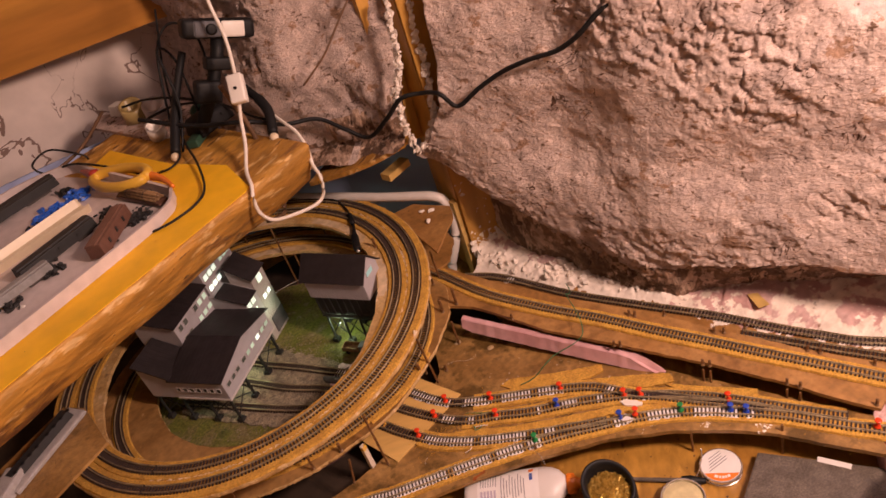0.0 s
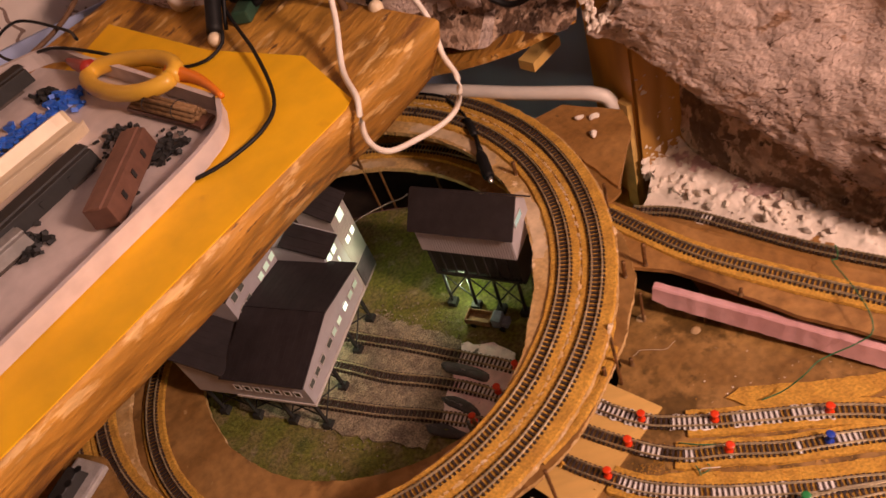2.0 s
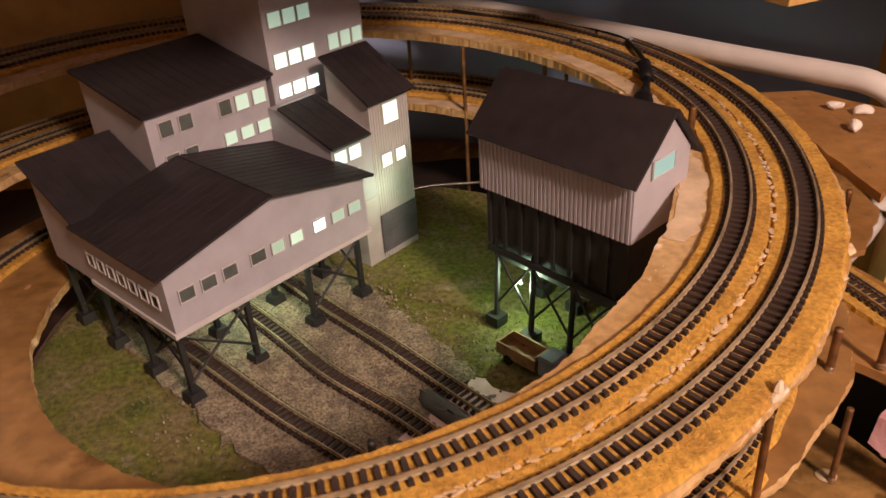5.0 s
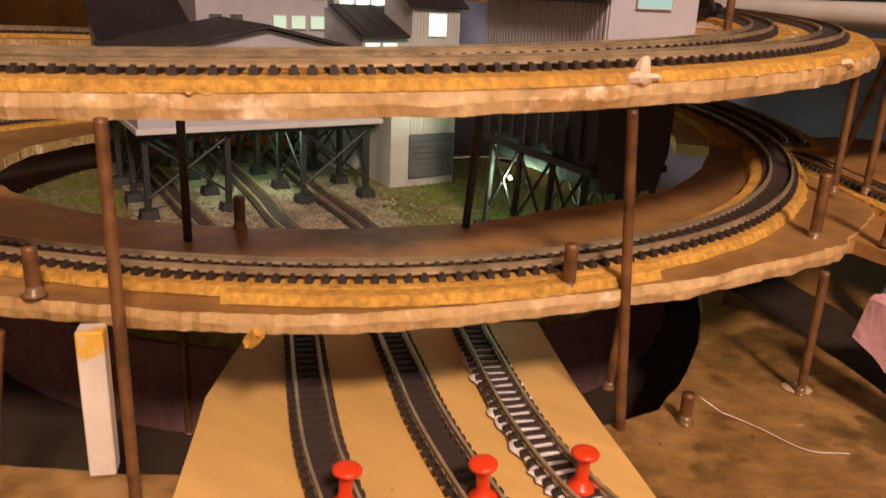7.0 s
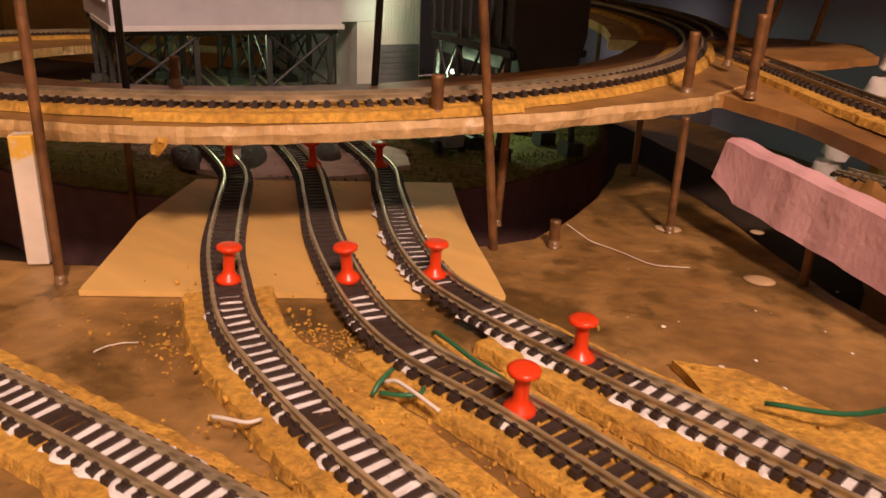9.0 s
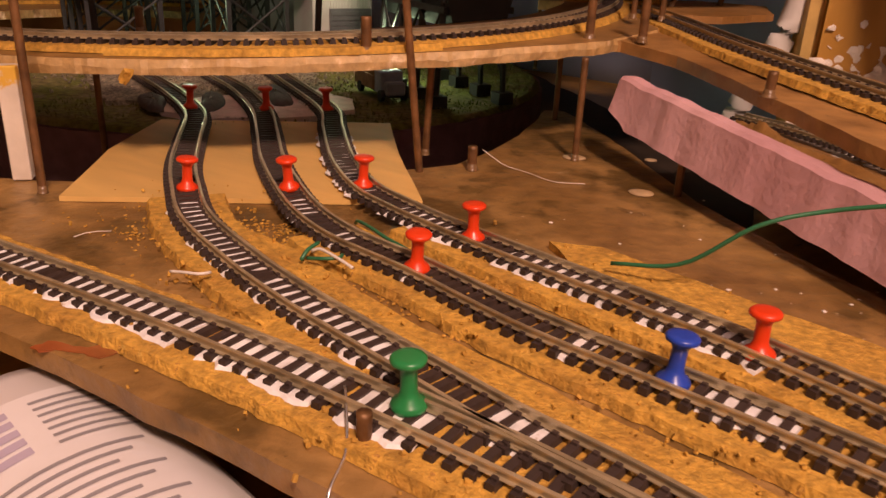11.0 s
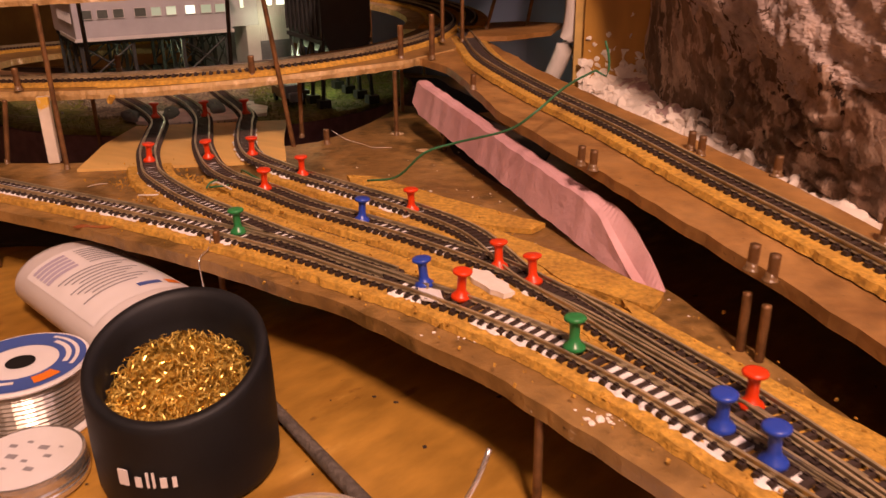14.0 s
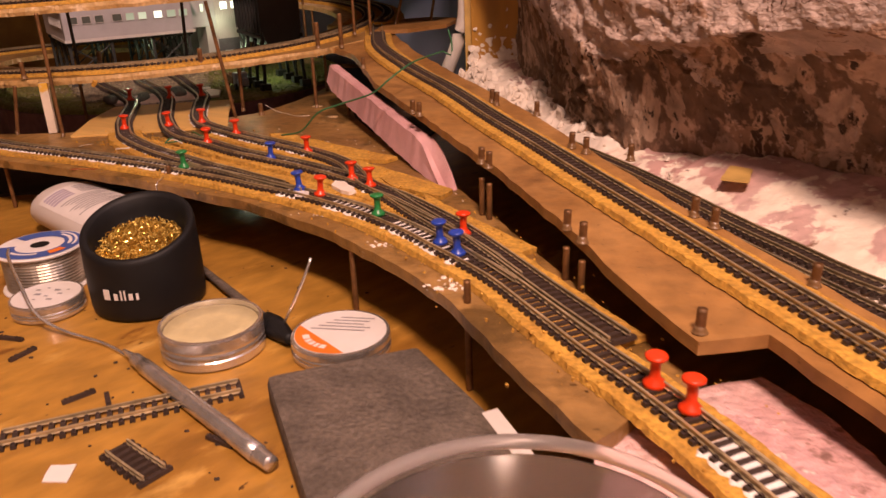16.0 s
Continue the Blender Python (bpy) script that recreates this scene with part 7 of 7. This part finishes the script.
part("holder_cup", bm, rubber_black, ob, smooth=True)
rng = random.Random(101)
bm = bmesh.new()
for k in range(1150):
    a, r = rng.random() * 6.283, 0.0236 * math.sqrt(rng.random())
    c = Vector((r * math.cos(a), r * math.sin(a), 0.0375 + 0.005 * (1 - (r / 0.022) ** 2) + rng.uniform(-0.0032, 0.0014) - 0.0084))
    c.z -= 0.24 * c.dot(front_way)
    e1 = Vector((rng.gauss(0, 1), rng.gauss(0, 1), rng.gauss(0, 0.5))).normalized()
    e2 = e1.cross(Vector((rng.gauss(0, 1), rng.gauss(0, 1), rng.gauss(0, 1)))).normalized()
    rad = rng.uniform(0.0009, 0.0026)
    pts = [c + rad * (math.cos(w) * e1 + math.sin(w) * e2) + e1.cross(e2) * 0.00022 * w for w in [i * 0.65 for i in range(11)]]
    for i in range(10):
        p, q = pts[i], pts[i + 1]
        n = (q - p).cross(c - p).normalized() * 0.00024
        vs = [bm.verts.new(x) for x in (p - n, q - n, q + n, p + n)]
        bm.faces.new(vs)
        o = (c - p).normalized() * 0.0001
        vs = [bm.verts.new(x + o) for x in (p - n, p + n, q + n, q - n)]
        bm.faces.new(vs)
core = bmesh.new()
lathe(core, [(0.0240, 0.020), (0.0236, 0.0240), (0.012, 0.0272), (0.002, 0.0282)], 24)
for v in core.verts:
    v.co.z -= 0.24 * v.co.dot(front_way)
shell = bpy.data.meshes.new("wool_core")
core.to_mesh(shell)
core.free()
bm.from_mesh(shell)
part("brass_wool", bm, brass_wool_gold, ob, "curled golden brass wool", kind="stuff")
bm = bmesh.new()
for k, (wide, low, high) in enumerate(((0.0026, -0.003, 0.0036), (0.0015, -0.003, 0.0012), (0.0006, -0.003, 0.0034), (0.0006, -0.003, 0.0034), (0.0015, -0.003, 0.0012), (0.0010, -0.003, 0.0012))):
    w = radians((-99, -89.5, -84, -80.5, -75, -69)[k])
    box(bm, (-wide * 0.7, -0.0002, low * 0.75), (wide * 0.7, 0.0002, high * 0.75), Matrix.Translation((0.0322 * math.cos(w), 0.0322 * math.sin(w), 0.0150)) @ Matrix.Rotation(w + radians(90), 4, "Z"))
part("printed_mark", bm, label_white, ob, "small white printed bars")

# glue bottle lying down
bot = empty("glue_bottle", (-0.2020, -0.0190, BENCH), "white glue bottle lying down with an orange cap", "glue bottle")
bdir = Vector((0.837, -0.548, 0)).normalized()
bot.rotation_euler = (0, 0, math.atan2(bdir.y, bdir.x))
bot.scale = (1.0, 0.90, 0.86)


def oval_ring(bm, x, ry, rz, zc, n=32):
    return [bm.verts.new((x, ry * math.cos(2 * math.pi * k / n), zc + rz * math.sin(2 * math.pi * k / n))) for k in range(n)]


def oval_body(bm, table, n=32):
    rings = [oval_ring(bm, *row, n) for row in table]
    for a, b in zip(rings, rings[1:]):
        for k in range(n):
            bm.faces.new((a[k], a[(k + 1) % n], b[(k + 1) % n], b[k]))
    bm.faces.new(rings[0])
    bm.faces.new(rings[-1][::-1])


bm = bmesh.new()
oval_body(bm, [(-0.066, 0.024, 0.014, 0.0195), (-0.064, 0.029, 0.0178, 0.0195), (-0.058, 0.0315, 0.0192, 0.0195), (0.034, 0.0315, 0.0192, 0.0195), (0.046, 0.029, 0.0185, 0.0195), (0.055, 0.023, 0.0165, 0.0195), (0.061, 0.014, 0.0135, 0.0195), (0.064, 0.0115, 0.0115, 0.0195)])
part("bottle_body", bm, bottle_white, bot, smooth=True)


def wrap(bm, x0, x1, a0, a1, lift_by=0.0003, n=14, ry=0.0315, rz=0.0192):
    """A patch of paper on the bottle's side between two angles."""
    rows = []
    for k in range(n + 1):
        a = radians(a0 + (a1 - a0) * k / n)
        rows.append([Vector((x, (ry + lift_by) * math.cos(a), 0.0195 + (rz + lift_by) * math.sin(a))) for x in (x0, (x0 + x1) / 2, x1)])
    grid_mesh(bm, rows)


# the label's face turned up
bm = bmesh.new()
wrap(bm, -0.048, 0.030, 35, 150)
lab = part("label", bm, label_white, bot, "white printed label", smooth=True)
for mt, spans in ((label_lilac, [(-0.044 + 0.0042 * k, -0.0412 + 0.0042 * k, 104, 142) for k in range(5)]), (label_grey, [(-0.018 + 0.0036 * k, -0.0168 + 0.0036 * k, 62 + 9 * (k % 3), 136 - 5 * (k % 4)) for k in range(9)] + [(-0.044 + 0.0032 * k, -0.0429 + 0.0032 * k, 50 + 4 * (k % 3), 94) for k in range(7)]), (label_blue, [(0.0185, 0.0225, 66, 88)]), (label_orange, [(0.0175, 0.0235, 46, 60)])):
    for x0, x1, a0, a1 in spans:
        bm = bmesh.new()
        wrap(bm, x0, x1, a0, a1, 0.0006, 8)
        part("print_bar", bm, mt, lab)
bm = bmesh.new()
turn = Matrix.Translation((0.0635, 0, 0.0195)) @ Matrix.Rotation(radians(90), 4, "Y")
lathe(bm, [(0.0135, 0.0), (0.0138, 0.002), (0.0132, 0.010), (0.009, 0.012), (0.0075, 0.014), (0.0068, 0.026), (0.0045, 0.0275)], 24, turn)
cap = part("cap", bm, orange_plastic, bot, "orange twist cap", smooth=True)
bm = bmesh.new()
for k in range(12):
    a = k * math.pi / 6
    box(bm, (-0.0006, -0.0006, 0.001), (0.0006, 0.0006, 0.0095), turn @ Matrix.Rotation(a, 4, "Z") @ Matrix.Translation((0.0136, 0, 0)))
part("grip_ribs", bm, orange_plastic, cap)

# solder spool: flanges and a wound stack of sheets between
sp = empty("solder_spool", (-0.200, -0.090, BENCH), "spool of silvery solder wire with a blue and white label", "spool")
for z0, mt in ((0.0002, label_white), (0.0245, label_white)):
    bm = bmesh.new()
    lathe(bm, [(0.004, z0), (0.0252, z0), (0.0256, z0 + 0.0008), (0.0252, z0 + 0.0016), (0.004, z0 + 0.0016)], 48)
    part("flange", bm, mt, sp)
bm = bmesh.new()
prof = [(0.004, 0.0018)]
for k in range(12):
    z = 0.0018 + 0.00188 * k
    prof += [(0.0222, z), (0.0230, z + 0.0009), (0.0222, z + 0.0018)]
lathe(bm, prof + [(0.004, 0.0244)], 40)
part("winding", bm, solder_wire, sp, "wound silvery solder wire")


def ring_face(bm, r0, r1, a0, a1, z, n=28, cx=0.0, cy=0.0):
    rows = []
    for k in range(n + 1):
        a = radians(a0 + (a1 - a0) * k / n)
        rows.append([Vector((cx + r * math.cos(a), cy + r * math.sin(a), z)) for r in (r0, r1)])
    grid_mesh(bm, rows)


for nm, mt, r0, r1, a0, a1, z in (("print_ring", label_blue, 0.014, 0.024, -160, 160, 0.0264), ("print_mark", label_orange, 0.016, 0.0215, -40, -12, 0.0267), ("print_bar", label_white, 0.0165, 0.0185, 10, 80, 0.0267), ("print_bar", label_white, 0.0200, 0.0215, 5, 90, 0.0267), ("print_bar", label_white, 0.0165, 0.0185, -120, -60, 0.0267), ("hole", rubber_black, 0.0, 0.0055, 0, 360, 0.0264)):
    bm = bmesh.new()
    ring_face(bm, r0, r1, a0, a1, z)
    part(nm, bm, mt, sp)


def tin(at, r, h, label, category, fill=None, top=None, marks=()):
    ob = empty("tin", at, label, category)
    bm = bmesh.new()
    prof = [(r * 0.94, 0.0002), (r, 0.001), (r, h * 0.30), (r * 0.975, h * 0.34), (r * 0.972, h * 0.42), (r * 1.005, h * 0.48), (r * 0.985, h * 0.56), (r * 1.005, h * 0.64), (r, h - 0.0012), (r * 0.985, h)]
    prof += [(r * 0.93, h), (r * 0.93, h - 0.004), (0.002, h - 0.0045)] if fill else [(r * 0.95, h), (r * 0.94, h - 0.0004), (0.001, h - 0.0004)]
    lathe(bm, prof, 44)
    part("tin_body", bm, bare_metal, ob, smooth=False)
    if fill:
        bm = bmesh.new()
        lathe(bm, [(r * 0.925, h - 0.0040), (r * 0.90, h - 0.0028), (r * 0.5, h - 0.0034), (0.001, h - 0.0031)], 36)
        part("filling", bm, fill, ob, "cream flux paste", smooth=True)
    if top:
        bm = bmesh.new()
        ring_face(bm, 0.0, r * 0.93, 0, 360, h + 0.0001)
        lab = part("label", bm, top, ob)
        for mt, x0, x1, y0, y1 in marks:
            bm = bmesh.new()
            grid_mesh(bm, [[Vector((x, y, h + 0.0003)) for x in (x0, x1)] for y in (y0, y1)])
            part("print_bar", bm, mt, lab)
    return ob


tin((-0.175, -0.125, BENCH), 0.020, 0.010, "small round tin with a smudged pale grey lid", "tin", None, label_white, [(label_grey, x, x + d, y, y + 0.6 * d) for x, y, d in ((-0.010, 0.004, 0.0030), (-0.005, 0.0075, 0.0022), (0.001, 0.005, 0.0038), (0.006, 0.001, 0.0028), (-0.007, -0.002, 0.0040), (0.000, -0.003, 0.0024), (0.004, -0.007, 0.0034), (-0.004, -0.008, 0.0020), (0.008, 0.007, 0.0018))])
tin((-0.058, -0.158, BENCH), 0.026, 0.0165, "open metal flux tin with cream paste", "tin", flux_cream)
lid = tin((0.008, -0.152, BENCH), 0.025, 0.010, "round tin lid with white and orange label", "tin lid", None, label_white, [(label_grey, -0.004 - 0.003 * k, 0.014 - 0.002 * (k % 3), 0.0145 - 0.0033 * k, 0.0156 - 0.0033 * k) for k in range(5)])
bm = bmesh.new()
bm.faces.new([bm.verts.new((0.0228 * math.cos(radians(w)), 0.0228 * math.sin(radians(w)), 0.0104)) for w in range(-190, -69, 5)])
mark = part("print_mark", bm, label_orange, lid, "orange printed segment")
for k, (r0, w0, w1) in enumerate(((0.0155, -160, -145), (0.0155, -142, -134), (0.0155, -131, -122), (0.0155, -119, -112), (0.0155, -109, -98))):
    bm = bmesh.new()
    ring_face(bm, r0, r0 + 0.0035, w0, w1, 0.0106, 4)
    part("print_bar", bm, label_white, mark)


def stick(name, p, q, sections, label, category):
    """A round tool along p to q; sections: (name, from, to, r0, r1, material)."""
    p, q = Vector(p), Vector(q)
    ob = empty(name, p, label, category)
    for nm, a, b, r0, r1, mt in sections:
        bm = bmesh.new()
        n = 12
        tube(bm, [(q - p) * (a + (b - a) * i / n) for i in range(n + 1)], lambda i: r0 + (r1 - r0) * i / n, 14)
        part(nm, bm, mt, ob, smooth=True)


stick("silver_pen", (-0.10, -0.172, BENCH + 0.0042), (0.009, -0.251, BENCH + 0.0042), [("tip", 0.0, 0.10, 0.0008, 0.0026, bare_metal), ("collar", 0.10, 0.17, 0.0034, 0.0036, pen_silver), ("barrel", 0.171, 0.93, 0.0041, 0.0041, pen_silver), ("end_cap", 0.931, 1.0, 0.0038, 0.0034, pen_silver)], "silver metal pen lying on the workbench", "pen")
stick("soldering_pencil", (-0.113, -0.063, BENCH + 0.004), (-0.018, -0.154, BENCH + 0.005), [("sleeve", 0.0, 0.78, 0.0022, 0.0030, pad_grey), ("collar", 0.781, 0.86, 0.0050, 0.0064, rubber_black), ("tip", 0.861, 1.0, 0.0064, 0.0030, rubber_black)], "black soldering pencil with a metal tip on the bench", "soldering pencil")
track([(-0.113, -0.246, BENCH + 0.0002), (-0.07, -0.220, BENCH + 0.0002), (-0.028, -0.195, BENCH + 0.0002)], "short loose piece of model track on the workbench", "loose track pieces")
rng = random.Random(111)
for x, y in ((-0.101, -0.21), (-0.085, -0.212), (-0.155, -0.176), (-0.173, -0.161), (-0.02, -0.235)):
    ob = new("loose_sleeper", SLEEPER)
    ob.location = (x, y, BENCH + 0.0002)
    ob.rotation_euler = (0, 0, rng.random() * 3)
    tagged(ob, "single dark plastic sleeper lying on the workbench", "sleeper", "loose sleepers")
track([(-0.060, -0.246, BENCH + 0.0002), (-0.048, -0.253, BENCH + 0.0002), (-0.032, -0.262, BENCH + 0.0002)], "short raft of dark sleepers with stub rails on the workbench", "loose track pieces")
sheet("paper_scrap", [(-0.082, -0.258), (-0.072, -0.256), (-0.069, -0.267), (-0.079, -0.268)], BENCH + 0.0002, 0.0005, label_white, "white paper scrap on the workbench", "paper", 121, 0.0004, 0.004)

# grey pad with its white label
ob = empty("grey_pad", (0.06, -0.245, BENCH), "grey plastic case with a white label on the bench", "case")
bm = bmesh.new()
slab(bm, [(-0.011, -0.203), (0.051, -0.169), (0.139, -0.282), (0.06, -0.325)], BENCH + 0.0003, BENCH + 0.014)
soften(bm, 0.003, 2)
local_part("case_body", bm, pad_grey, ob)
bm = bmesh.new()
slab(bm, [(0.088, -0.222), (0.094, -0.218), (0.112, -0.249), (0.106, -0.253)], BENCH + 0.0141, BENCH + 0.0145)
local_part("label", bm, label_white, ob, "white paper label")
tub = empty("plastic_tub", (0.1147, -0.3552, BENCH), "clear round plastic tub on the workbench", "tub")
bm = bmesh.new()
lathe(bm, [(0.0455, 0.0002), (0.0465, 0.001), (0.0500, 0.058), (0.0492, 0.058), (0.0458, 0.002), (0.002, 0.0015)], 64)
part("tub_wall", bm, tub_clear, tub, smooth=True)
bm = bmesh.new()
tube(bm, [Vector((0.0515 * math.cos(w), 0.0515 * math.sin(w), 0.061)) for w in [2 * math.pi * i / 72 for i in range(73)]], 0.0022, 10)
part("tub_rim", bm, tub_frost, tub, "thick frosted rim", smooth=True)

cable("silver_wire", [(-0.213, -0.101, -0.0172), (-0.2028, -0.1144, -0.0165), (-0.178, -0.1392, -0.022), (-0.1639, -0.1502, -0.033), (-0.148, -0.1534, -0.0405), (-0.1193, -0.1609, -0.0428), (-0.099, -0.172, BENCH + 0.0012), (-0.066, -0.190, BENCH + 0.0012)], 0.0010, bare_metal, "thin silver solder wire on the workbench", "wire")
cable("twisted_wire", [(-0.163, 0.006, 0.0062), (-0.160, -0.002, 0.0052), (-0.1575, -0.010, 0.0018), (-0.1572, -0.0200, 0.0006), (-0.1568, -0.0215, -0.006), (-0.156, -0.0205, -0.018)], 0.00035, bare_metal, "thin twisted bare wire hanging over the board's edge", "wire", 0.002)
cable("silver_wire", [(-0.030, -0.138, BENCH + 0.0012), (-0.022, -0.145, -0.030), (-0.012, -0.143, -0.010), (-0.0074, -0.139, 0.0025)], 0.0008, bare_metal, "thin solder wire standing up from the bench", "wire", 0.003)
rng = random.Random(131)
bm = bmesh.new()
for k in range(170):
    x, y = rng.uniform(-0.30, 0.02), rng.uniform(-0.30, -0.03)
    r = rng.uniform(0.0003, 0.0013)
    bmesh.ops.create_icosphere(bm, subdivisions=1, radius=1, matrix=Matrix.Translation((x, y, BENCH + 0.0003)) @ Matrix.Diagonal((r * rng.uniform(0.6, 1.6), r, r * 0.35, 1)))
tagged(new("bench_crumbs", mesh_of("bench_crumbs", bm, sleeper_brown)), "dark crumbs and burnt spatters on the workbench", "crumbs", kind="stuff")
